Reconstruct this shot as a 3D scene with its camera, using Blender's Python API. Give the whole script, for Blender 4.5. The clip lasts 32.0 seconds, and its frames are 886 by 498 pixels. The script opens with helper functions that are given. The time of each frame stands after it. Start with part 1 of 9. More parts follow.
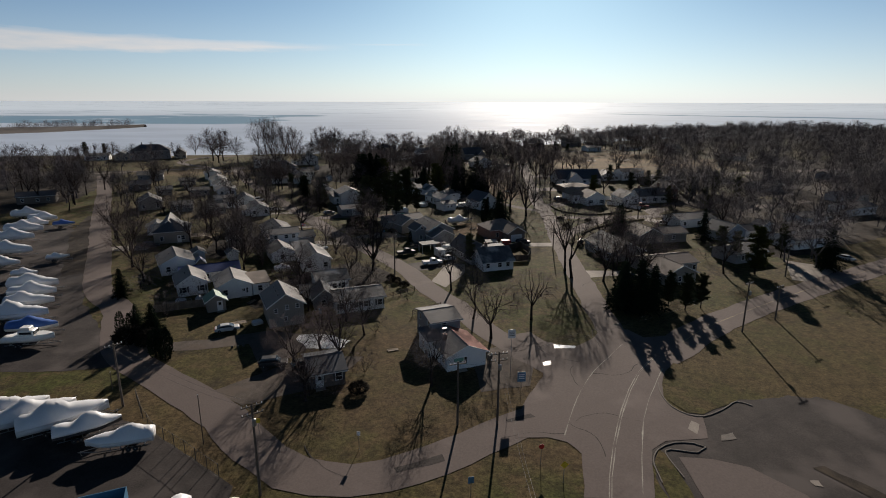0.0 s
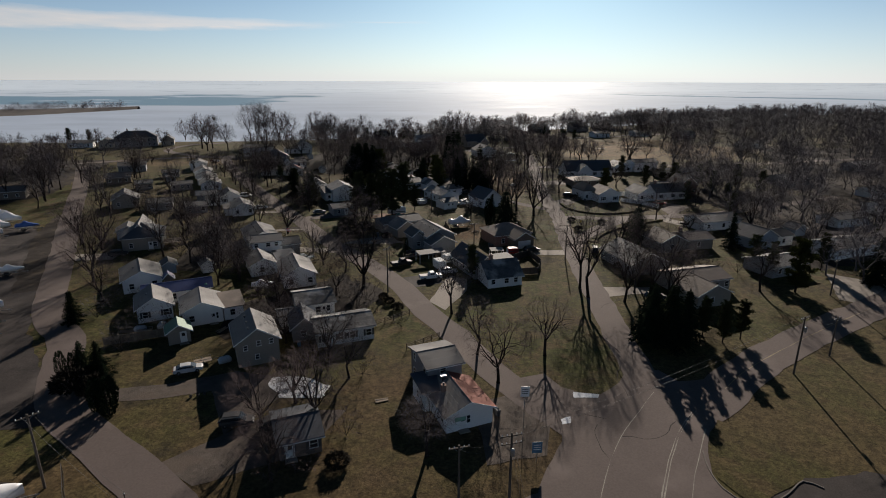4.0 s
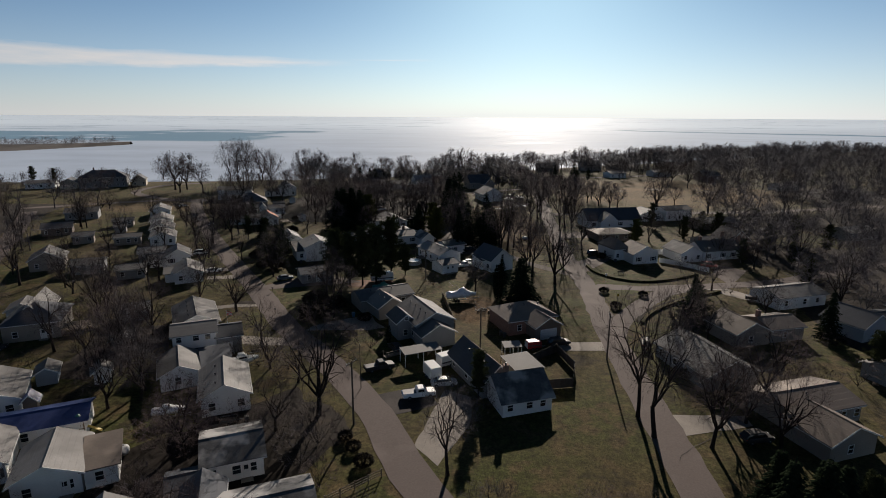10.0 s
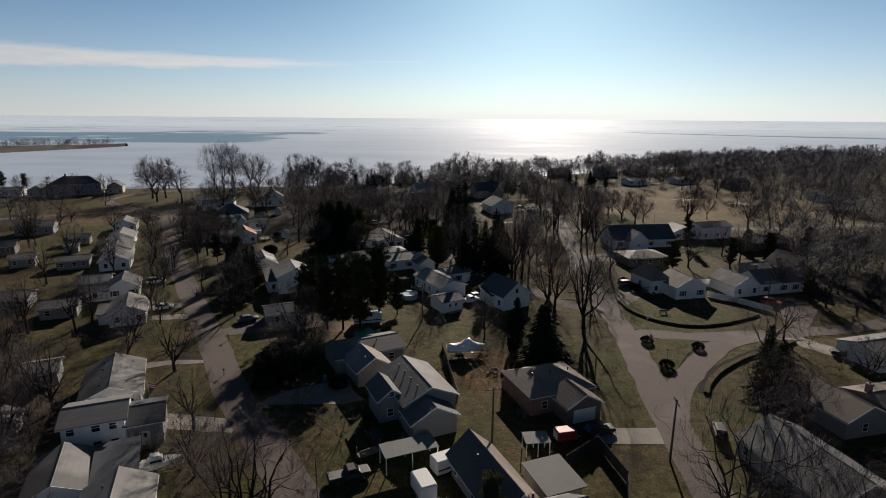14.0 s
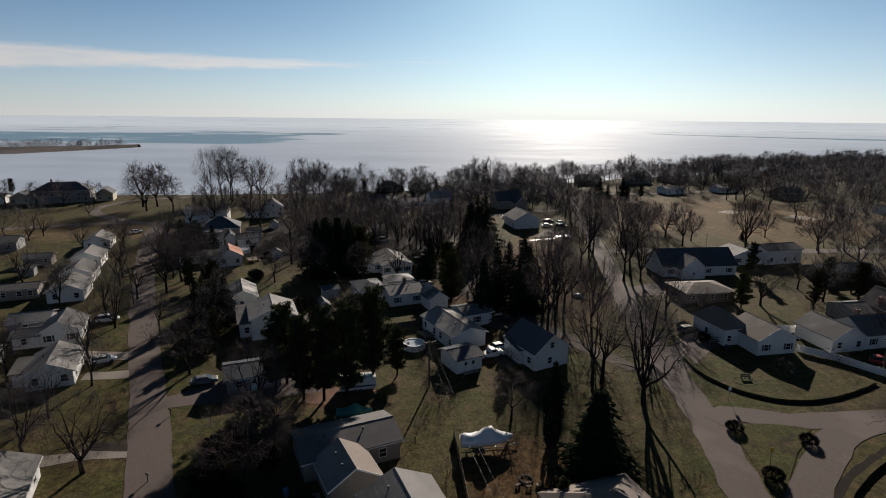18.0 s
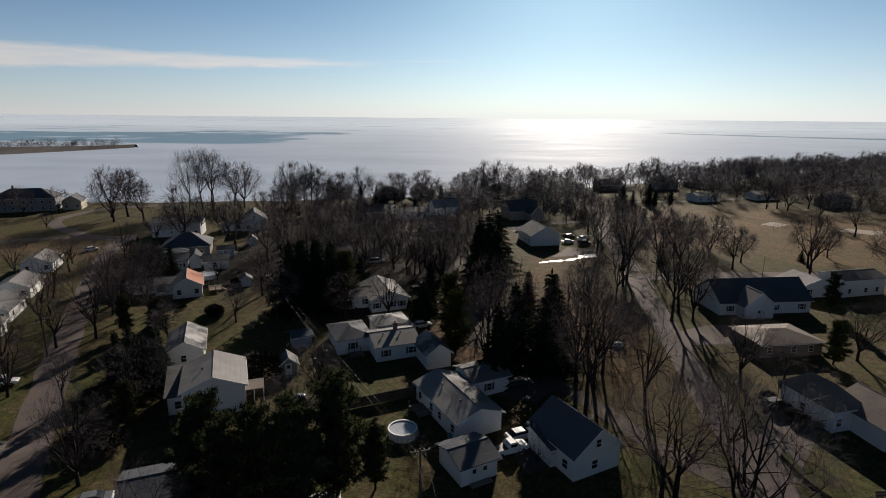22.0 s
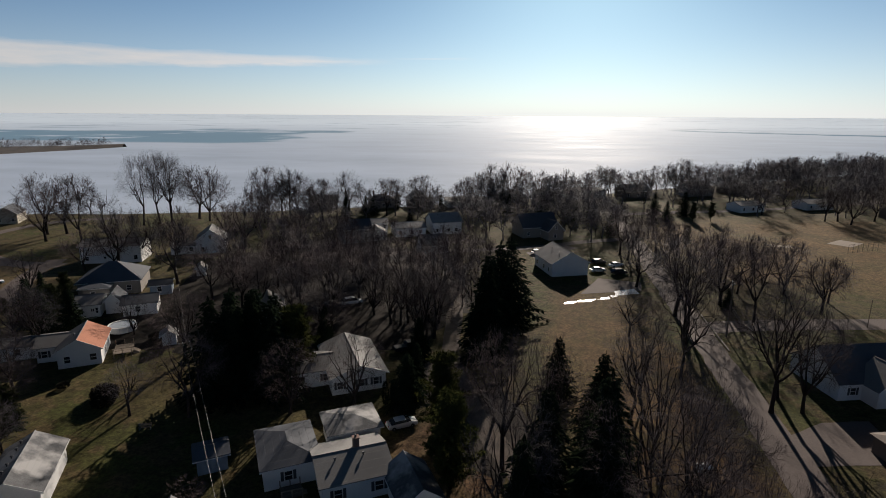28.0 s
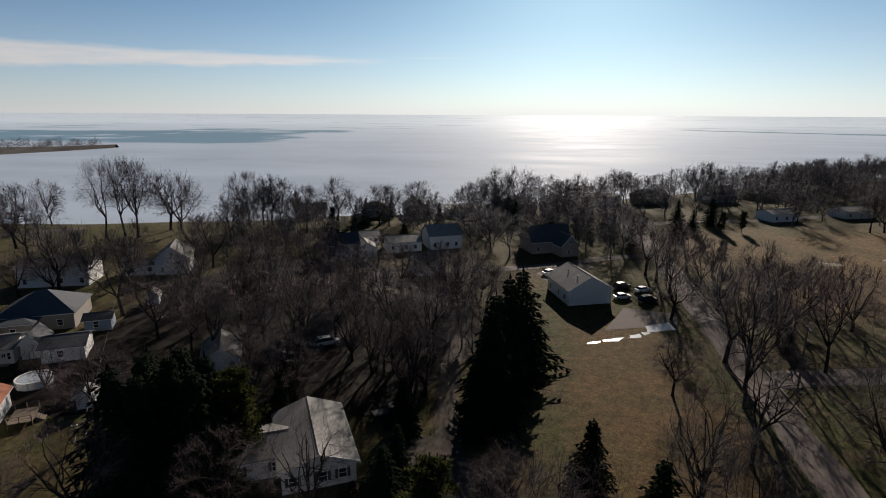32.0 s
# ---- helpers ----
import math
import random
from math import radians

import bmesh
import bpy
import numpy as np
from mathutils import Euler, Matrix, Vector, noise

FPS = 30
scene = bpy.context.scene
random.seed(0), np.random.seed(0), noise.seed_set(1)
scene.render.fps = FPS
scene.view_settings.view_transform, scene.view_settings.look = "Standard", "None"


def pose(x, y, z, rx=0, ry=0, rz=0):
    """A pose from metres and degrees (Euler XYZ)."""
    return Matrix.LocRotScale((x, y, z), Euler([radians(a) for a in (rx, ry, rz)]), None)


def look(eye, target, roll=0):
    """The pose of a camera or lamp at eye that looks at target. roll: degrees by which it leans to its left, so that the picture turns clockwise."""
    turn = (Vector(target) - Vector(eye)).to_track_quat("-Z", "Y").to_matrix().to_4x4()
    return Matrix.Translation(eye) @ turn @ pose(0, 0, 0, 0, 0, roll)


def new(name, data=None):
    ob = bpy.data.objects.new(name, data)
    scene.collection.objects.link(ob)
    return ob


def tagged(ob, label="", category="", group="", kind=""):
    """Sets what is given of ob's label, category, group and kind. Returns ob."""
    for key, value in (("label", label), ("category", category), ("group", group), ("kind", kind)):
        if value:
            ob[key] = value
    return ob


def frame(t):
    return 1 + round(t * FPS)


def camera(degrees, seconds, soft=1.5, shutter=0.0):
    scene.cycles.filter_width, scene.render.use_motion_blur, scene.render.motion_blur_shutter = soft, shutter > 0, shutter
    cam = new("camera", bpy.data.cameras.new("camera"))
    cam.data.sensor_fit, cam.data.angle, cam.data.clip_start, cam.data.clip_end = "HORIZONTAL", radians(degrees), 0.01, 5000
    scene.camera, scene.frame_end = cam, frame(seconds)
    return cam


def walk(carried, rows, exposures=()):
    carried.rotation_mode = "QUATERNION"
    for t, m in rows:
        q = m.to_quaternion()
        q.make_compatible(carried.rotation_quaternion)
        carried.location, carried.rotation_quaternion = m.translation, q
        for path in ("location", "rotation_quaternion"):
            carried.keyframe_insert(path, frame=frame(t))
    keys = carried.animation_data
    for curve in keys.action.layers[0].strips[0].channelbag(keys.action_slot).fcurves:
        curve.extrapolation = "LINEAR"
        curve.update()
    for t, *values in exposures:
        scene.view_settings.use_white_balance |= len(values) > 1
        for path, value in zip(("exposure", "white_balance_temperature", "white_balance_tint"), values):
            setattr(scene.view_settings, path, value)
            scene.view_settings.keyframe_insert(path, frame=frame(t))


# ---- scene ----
cam = camera(77.2, 32.0, 1.0)
METRES, EYE, TILT, LEAN, TURN = 221.4, 45.0, 0.62, 0.0, 0.0
ROWS = [
    (0.0, 0.0, 0.0, 0.0, 0.05, -15.68, -0.17),
    (0.5, 0.0004, 0.0098, 0.0043, 0.07, -15.64, -0.16),
    (1.0, 0.0006, 0.0198, 0.008, 0.08, -15.59, -0.15),
    (1.5, 0.0009, 0.0301, 0.0108, 0.1, -15.53, -0.15),
    (2.0, 0.001, 0.0405, 0.0121, 0.13, -15.69, -0.14),
    (2.5, 0.0013, 0.0512, 0.0122, 0.15, -16.33, -0.14),
    (4.5, 0.0022, 0.095, 0.0127, 0.23, -17.77, -0.2),
    (5.0, 0.0026, 0.1079, 0.0123, 0.26, -17.73, -0.19),
    (5.5, 0.0029, 0.1219, 0.0119, 0.29, -17.69, -0.2),
    (6.0, 0.0033, 0.1367, 0.0115, 0.33, -17.66, -0.2),
    (6.5, 0.0036, 0.1522, 0.0112, 0.35, -17.63, -0.2),
    (7.0, 0.0041, 0.1685, 0.0108, 0.37, -17.59, -0.2),
    (7.5, 0.0049, 0.1852, 0.0106, 0.4, -17.52, -0.22),
    (8.0, 0.0054, 0.2024, 0.0103, 0.41, -16.72, -0.24),
    (8.5, 0.006, 0.2197, 0.0099, 0.43, -15.82, -0.26),
    (9.0, 0.0064, 0.2373, 0.0095, 0.46, -15.11, -0.29),
    (9.5, 0.007, 0.2547, 0.0094, 0.49, -14.51, -0.31),
    (10.0, 0.0077, 0.2724, 0.0092, 0.52, -14.24, -0.31),
    (10.5, 0.0081, 0.2901, 0.0089, 0.54, -14.12, -0.33),
    (11.0, 0.0087, 0.3079, 0.0087, 0.57, -14.09, -0.34),
    (11.5, 0.0093, 0.3255, 0.009, 0.61, -14.1, -0.37),
    (12.0, 0.0099, 0.3433, 0.009, 0.67, -14.1, -0.37),
    (12.5, 0.0103, 0.3611, 0.0089, 0.74, -14.09, -0.4),
    (13.0, 0.0106, 0.3786, 0.009, 0.83, -14.1, -0.41),
    (13.5, 0.0109, 0.3964, 0.0088, 0.93, -14.1, -0.41),
    (14.0, 0.0111, 0.4143, 0.0086, 1.13, -14.11, -0.41),
    (14.5, 0.0113, 0.4321, 0.0086, 1.36, -14.11, -0.43),
    (16.5, 0.0114, 0.4996, 0.0094, 2.31, -14.07, -0.44),
    (17.0, 0.0115, 0.5174, 0.0094, 2.56, -14.08, -0.46),
    (17.5, 0.0112, 0.5354, 0.0091, 2.81, -14.07, -0.46),
    (18.0, 0.0114, 0.5532, 0.009, 3.08, -14.07, -0.46),
    (18.5, 0.0111, 0.5711, 0.0087, 3.33, -14.09, -0.5),
    (19.0, 0.0107, 0.5892, 0.0083, 3.56, -14.1, -0.5),
    (19.5, 0.0103, 0.6072, 0.0082, 3.66, -14.12, -0.49),
    (20.0, 0.0098, 0.6253, 0.008, 3.7, -14.13, -0.49),
    (20.5, 0.0093, 0.6436, 0.0077, 3.74, -14.15, -0.48),
    (21.0, 0.0089, 0.6617, 0.0077, 3.79, -14.16, -0.47),
    (21.5, 0.0086, 0.6801, 0.0075, 3.83, -14.17, -0.46),
    (22.0, 0.0084, 0.698, 0.0074, 3.87, -14.17, -0.43),
    (22.5, 0.0081, 0.7156, 0.0073, 3.91, -14.18, -0.43),
    (23.0, 0.008, 0.7331, 0.0065, 3.97, -14.17, -0.4),
    (23.5, 0.0078, 0.7499, 0.0063, 4.03, -14.18, -0.4),
    (24.0, 0.0075, 0.7666, 0.0059, 4.07, -14.19, -0.39),
    (24.5, 0.0073, 0.7829, 0.0054, 4.12, -14.2, -0.39),
    (25.0, 0.0071, 0.7986, 0.0051, 4.17, -14.21, -0.38),
    (25.5, 0.007, 0.8139, 0.0049, 4.22, -14.22, -0.38),
    (27.5, 0.0057, 0.8714, 0.0041, 4.35, -14.38, -0.29),
    (28.0, 0.0055, 0.8852, 0.0038, 4.4, -14.41, -0.3),
    (28.5, 0.0053, 0.8989, 0.0035, 4.45, -14.42, -0.3),
    (29.0, 0.0053, 0.9125, 0.0035, 4.5, -14.43, -0.29),
    (29.5, 0.0051, 0.9262, 0.0032, 4.54, -14.45, -0.29),
    (30.0, 0.0049, 0.94, 0.0029, 4.59, -14.45, -0.28),
    (30.5, 0.0047, 0.9542, 0.0025, 4.63, -14.45, -0.27),
    (31.0, 0.0044, 0.9686, 0.0022, 4.66, -14.46, -0.26),
    (31.5, 0.0042, 0.9831, 0.0019, 4.69, -14.47, -0.24),
    (32.0, 0.0041, 0.9976, 0.0017, 4.72, -14.48, -0.22),
]
walk(cam, [(t, pose(0, 0, EYE, TILT, LEAN, TURN) @ pose(METRES * x, METRES * y, METRES * z, 90 + pitch, roll, yaw)) for t, x, y, z, yaw, pitch, roll in ROWS])

# ---------------------------------------------------------------- light
SUN_AZ, SUN_EL = 9.0, 21.5          # degrees right of the flight line (+y), degrees above the lake

sun_data = bpy.data.lights.new("sun", "SUN")
sun_data.energy, sun_data.angle, sun_data.color = 5.0, radians(0.55), (1.0, 0.88, 0.76)
sun_lamp = new("sun", sun_data)
sun_lamp.matrix_world = look((0, 0, 0), (-math.sin(radians(SUN_AZ)) * math.cos(radians(SUN_EL)),
                                         -math.cos(radians(SUN_AZ)) * math.cos(radians(SUN_EL)),
                                         -math.sin(radians(SUN_EL))))

world = bpy.data.worlds.new("sky")
scene.world = world
world.use_nodes = True
wn, wl = world.node_tree.nodes, world.node_tree.links
wn.clear()


def wmath(op, a, b=None, c=None, clamp=False):
    n = wn.new("ShaderNodeMath")
    n.operation, n.use_clamp = op, clamp
    for i, v in enumerate((a, b, c)):
        if v is None:
            continue
        if isinstance(v, (int, float)):
            n.inputs[i].default_value = v
        else:
            wl.new(v, n.inputs[i])
    return n.outputs[0]


def build_sky():
    out, back = wn.new("ShaderNodeOutputWorld"), wn.new("ShaderNodeBackground")
    coord, sep = wn.new("ShaderNodeTexCoord"), wn.new("ShaderNodeSeparateXYZ")
    wl.new(coord.outputs["Generated"], sep.inputs[0])
    lift = wmath("MAXIMUM", sep.outputs[2], 0.004)
    comb = wn.new("ShaderNodeCombineXYZ")
    wl.new(sep.outputs[0], comb.inputs[0])
    wl.new(sep.outputs[1], comb.inputs[1])
    wl.new(lift, comb.inputs[2])
    sky = wn.new("ShaderNodeTexSky")
    sky.sky_type, sky.sun_disc = "NISHITA", False
    sky.sun_elevation, sky.sun_rotation = radians(SUN_EL), radians(SUN_AZ)
    sky.air_density, sky.dust_density, sky.ozone_density, sky.altitude = 0.56, 0.32, 2.6, 50
    wl.new(comb.outputs[0], sky.inputs[0])
    # a long thin streak of high cloud, low in the sky, left of the sun
    az = wmath("MULTIPLY", wmath("ARCTAN2", sep.outputs[0], sep.outputs[1]), 180 / math.pi)
    el = wmath("MULTIPLY", wmath("ARCSINE", sep.outputs[2]), 180 / math.pi)
    flat = wn.new("ShaderNodeCombineXYZ")
    wl.new(wmath("MULTIPLY", az, 0.16), flat.inputs[0])
    wl.new(wmath("MULTIPLY", el, 1.15), flat.inputs[1])
    grain = wn.new("ShaderNodeTexNoise")
    grain.inputs["Scale"].default_value, grain.inputs["Detail"].default_value, grain.inputs["Roughness"].default_value = 1.3, 8, 0.62
    wl.new(flat.outputs[0], grain.inputs["Vector"])
    rough = wmath("SUBTRACT", grain.outputs[0], 0.5)
    # the streak's middle line drops and thins to the right
    mid = wmath("MULTIPLY_ADD", az, 0.012, 4.92)
    half = wmath("MULTIPLY_ADD", az, -0.026, -0.02)
    off = wmath("ABSOLUTE", wmath("SUBTRACT", wmath("ADD", el, wmath("MULTIPLY", rough, 1.0)), mid))
    dens = wmath("SUBTRACT", half, off)
    dens = wmath("MULTIPLY", wmath("MULTIPLY_ADD", dens, 2.2, 0.15, clamp=True), wmath("MULTIPLY_ADD", az, -0.12, -1.0, clamp=True), clamp=True)
    dens = wmath("MULTIPLY", dens, wmath("MULTIPLY_ADD", grain.outputs[0], 1.1, 0.2, clamp=True), clamp=True)
    # faint wisps right of the streak
    w_off = wmath("ABSOLUTE", wmath("SUBTRACT", wmath("ADD", el, wmath("MULTIPLY", rough, 0.5)), 5.1))
    w_az = wmath("ABSOLUTE", wmath("SUBTRACT", az, -5.5))
    wisp = wmath("MULTIPLY", wmath("MULTIPLY_ADD", w_off, -4.0, 0.5, clamp=True), wmath("MULTIPLY_ADD", w_az, -0.22, 1.0, clamp=True))
    dens = wmath("MAXIMUM", dens, wmath("MULTIPLY", wisp, 0.8))
    mix = wn.new("ShaderNodeMix")
    mix.data_type = "RGBA"
    wl.new(dens, mix.inputs[0])
    cool = wn.new("ShaderNodeMix")      # a cold winter sky
    cool.data_type, cool.blend_type, cool.inputs[0].default_value = "RGBA", "MULTIPLY", 1.0
    wl.new(sky.outputs[0], cool.inputs[6])
    cool.inputs[7].default_value = (0.75, 1.10, 1.15, 1)
    # the blue deepens towards the zenith of a clear, dry winter sky
    deep = wn.new("ShaderNodeMapRange")
    deep.interpolation_type = "SMOOTHSTEP"
    deep.inputs["From Min"].default_value, deep.inputs["From Max"].default_value = 8.0, 45.0
    deep.inputs["To Min"].default_value, deep.inputs["To Max"].default_value = 1.0, 0.32
    wl.new(el, deep.inputs[0])
    blue = wn.new("ShaderNodeMix")
    blue.data_type, blue.blend_type, blue.inputs[0].default_value = "RGBA", "MULTIPLY", 1.0
    wl.new(cool.outputs[2], blue.inputs[6])
    wl.new(deep.outputs[0], blue.inputs[7])
    # haze and cloud glow most on the sun's side
    turn_off = wmath("DIVIDE", wmath("SUBTRACT", az, 14.0), 42.0)
    glow = wmath("MULTIPLY_ADD", wmath("POWER", 2.718, wmath("MULTIPLY", wmath("MULTIPLY", turn_off, turn_off), -1.0)), 0.42, 0.62)

    def lit(color):
        tint = wn.new("ShaderNodeMix")
        tint.data_type, tint.blend_type, tint.inputs[0].default_value = "RGBA", "MULTIPLY", 1.0
        tint.inputs[6].default_value = color
        wl.new(glow, tint.inputs[7])
        return tint.outputs[2]

    # pale haze over the water
    haze = wn.new("ShaderNodeMix")
    haze.data_type = "RGBA"
    wl.new(wmath("MULTIPLY", wmath("POWER", 2.718, wmath("MULTIPLY", wmath("MAXIMUM", el, 0.0), -0.2)), 0.93), haze.inputs[0])
    wl.new(blue.outputs[2], haze.inputs[6])
    wl.new(lit((14.1, 13.95, 13.85, 1)), haze.inputs[7])
    wl.new(haze.outputs[2], mix.inputs[6])
    wl.new(lit((14.4, 14.0, 13.9, 1)), mix.inputs[7])
    wl.new(mix.outputs[2], back.inputs[0])
    back.inputs[1].default_value = 0.05
    wl.new(back.outputs[0], out.inputs[0])


build_sky()
scene.view_settings.exposure = 0.28

# ---------------------------------------------------------------- materials
SLOPE = math.tan(radians(0.62))     # the ground climbs gently towards the lake
LAKE_Z = 1.2


def shore(x):
    """The y at which the land ends above the lake."""
    pts = ((-900, 300), (-420, 400), (-280, 428), (-190, 432), (-110, 446), (-20, 476), (40, 508), (130, 560), (300, 660), (580, 830), (900, 900))
    for (x0, y0), (x1, y1) in zip(pts, pts[1:]):
        if x <= x1:
            k = min(1, max(0, (x - x0) / (x1 - x0)))
            return y0 + (y1 - y0) * k
    return pts[-1][1]


def gz(x, y):
    s = shore(x)
    z = SLOPE * min(y, 470)
    if y > s - 14:
        z += (LAKE_Z - 1.2 - z) * min(1, (y - s + 14) / 16)
    return z


def material(name, color, rough=0.8, metal=0.0, vary=0.25, scale=1.0, second=None, bump=0.0, bump_scale=8.0, spec=0.5, per_object=0.0, stain=None, stain_at=0.6):
    """A surface with two scales of variation: broad patches and fine grain."""
    m = bpy.data.materials.new(name)
    m.use_nodes = True
    nt, b = m.node_tree, m.node_tree.nodes["Principled BSDF"]
    n, l = nt.nodes, nt.links
    coord = n.new("ShaderNodeTexCoord")
    broad, fine = n.new("ShaderNodeTexNoise"), n.new("ShaderNodeTexNoise")
    for tex, sc, det in ((broad, 0.35 * scale, 5), (fine, 6.0 * scale, 4)):
        tex.inputs["Scale"].default_value, tex.inputs["Detail"].default_value, tex.inputs["Roughness"].default_value = sc, det, 0.65
        l.new(coord.outputs["Object"], tex.inputs["Vector"])
    second = second or tuple(c * (1 - vary) for c in color)
    r1 = n.new("ShaderNodeMapRange")
    r1.inputs["From Min"].default_value, r1.inputs["From Max"].default_value = 0.35, 0.65
    l.new(broad.outputs[0], r1.inputs[0])
    mix = n.new("ShaderNodeMix")
    mix.data_type = "RGBA"
    l.new(r1.outputs[0], mix.inputs[0])
    mix.inputs[6].default_value, mix.inputs[7].default_value = (*color, 1), (*second, 1)
    grain = n.new("ShaderNodeMix")
    grain.data_type, grain.blend_type = "RGBA", "MULTIPLY"
    grain.inputs[0].default_value = 1.0
    g2 = n.new("ShaderNodeMapRange")
    g2.inputs["From Min"].default_value, g2.inputs["From Max"].default_value = 0.3, 0.7
    g2.inputs["To Min"].default_value, g2.inputs["To Max"].default_value = 1 - vary, 1 + vary * 0.6
    l.new(fine.outputs[0], g2.inputs[0])
    l.new(mix.outputs[2], grain.inputs[6])
    l.new(g2.outputs[0], grain.inputs[7])
    last = grain.outputs[2]
    if per_object:
        info, rng, tint = n.new("ShaderNodeObjectInfo"), n.new("ShaderNodeMapRange"), n.new("ShaderNodeMix")
        rng.inputs["To Min"].default_value, rng.inputs["To Max"].default_value = 1 - per_object, 1 + per_object
        l.new(info.outputs["Random"], rng.inputs[0])
        tint.data_type, tint.blend_type, tint.inputs[0].default_value = "RGBA", "MULTIPLY", 1.0
        l.new(last, tint.inputs[6])
        l.new(rng.outputs[0], tint.inputs[7])
        last = tint.outputs[2]
    if stain:
        spots, sr, sm = n.new("ShaderNodeTexNoise"), n.new("ShaderNodeMapRange"), n.new("ShaderNodeMix")
        spots.inputs["Scale"].default_value, spots.inputs["Detail"].default_value = 0.12 * scale, 7
        l.new(coord.outputs["Object"], spots.inputs["Vector"])
        sr.inputs["From Min"].default_value, sr.inputs["From Max"].default_value = stain_at - 0.05, stain_at + 0.08
        l.new(spots.outputs[0], sr.inputs[0])
        sm.data_type = "RGBA"
        l.new(sr.outputs[0], sm.inputs[0])
        l.new(last, sm.inputs[6])
        sm.inputs[7].default_value = (*stain, 1)
        last = sm.outputs[2]
    l.new(last, b.inputs["Base Color"])
    b.inputs["Roughness"].default_value, b.inputs["Metallic"].default_value = rough, metal
    b.inputs["Specular IOR Level"].default_value = spec
    if bump:
        bt, bp = n.new("ShaderNodeTexNoise"), n.new("ShaderNodeBump")
        bt.inputs["Scale"].default_value, bt.inputs["Detail"].default_value = bump_scale, 6
        l.new(coord.outputs["Object"], bt.inputs["Vector"])
        l.new(bt.outputs[0], bp.inputs["Height"])
        bp.inputs["Strength"].default_value, bp.inputs["Distance"].default_value = min(1.0, bump), 0.05
        l.new(bp.outputs[0], b.inputs["Normal"])
    return m


def banded(m, axis_scale, strength=0.5, direction="Z"):
    """Adds courses (laps of siding, rows of shingle) to a material's relief."""
    nt = m.node_tree
    n, l, b = nt.nodes, nt.links, nt.nodes["Principled BSDF"]
    wave, bp, coord = n.new("ShaderNodeTexWave"), n.new("ShaderNodeBump"), n.new("ShaderNodeTexCoord")
    wave.wave_type, wave.bands_direction, wave.wave_profile = "BANDS", direction, "SAW"
    wave.inputs["Scale"].default_value, wave.inputs["Distortion"].default_value = axis_scale, 0.0
    l.new(coord.outputs["Object"], wave.inputs["Vector"])
    l.new(wave.outputs["Fac"], bp.inputs["Height"])
    bp.inputs["Strength"].default_value, bp.inputs["Distance"].default_value = strength, 0.04
    l.new(bp.outputs[0], b.inputs["Normal"])
    return m


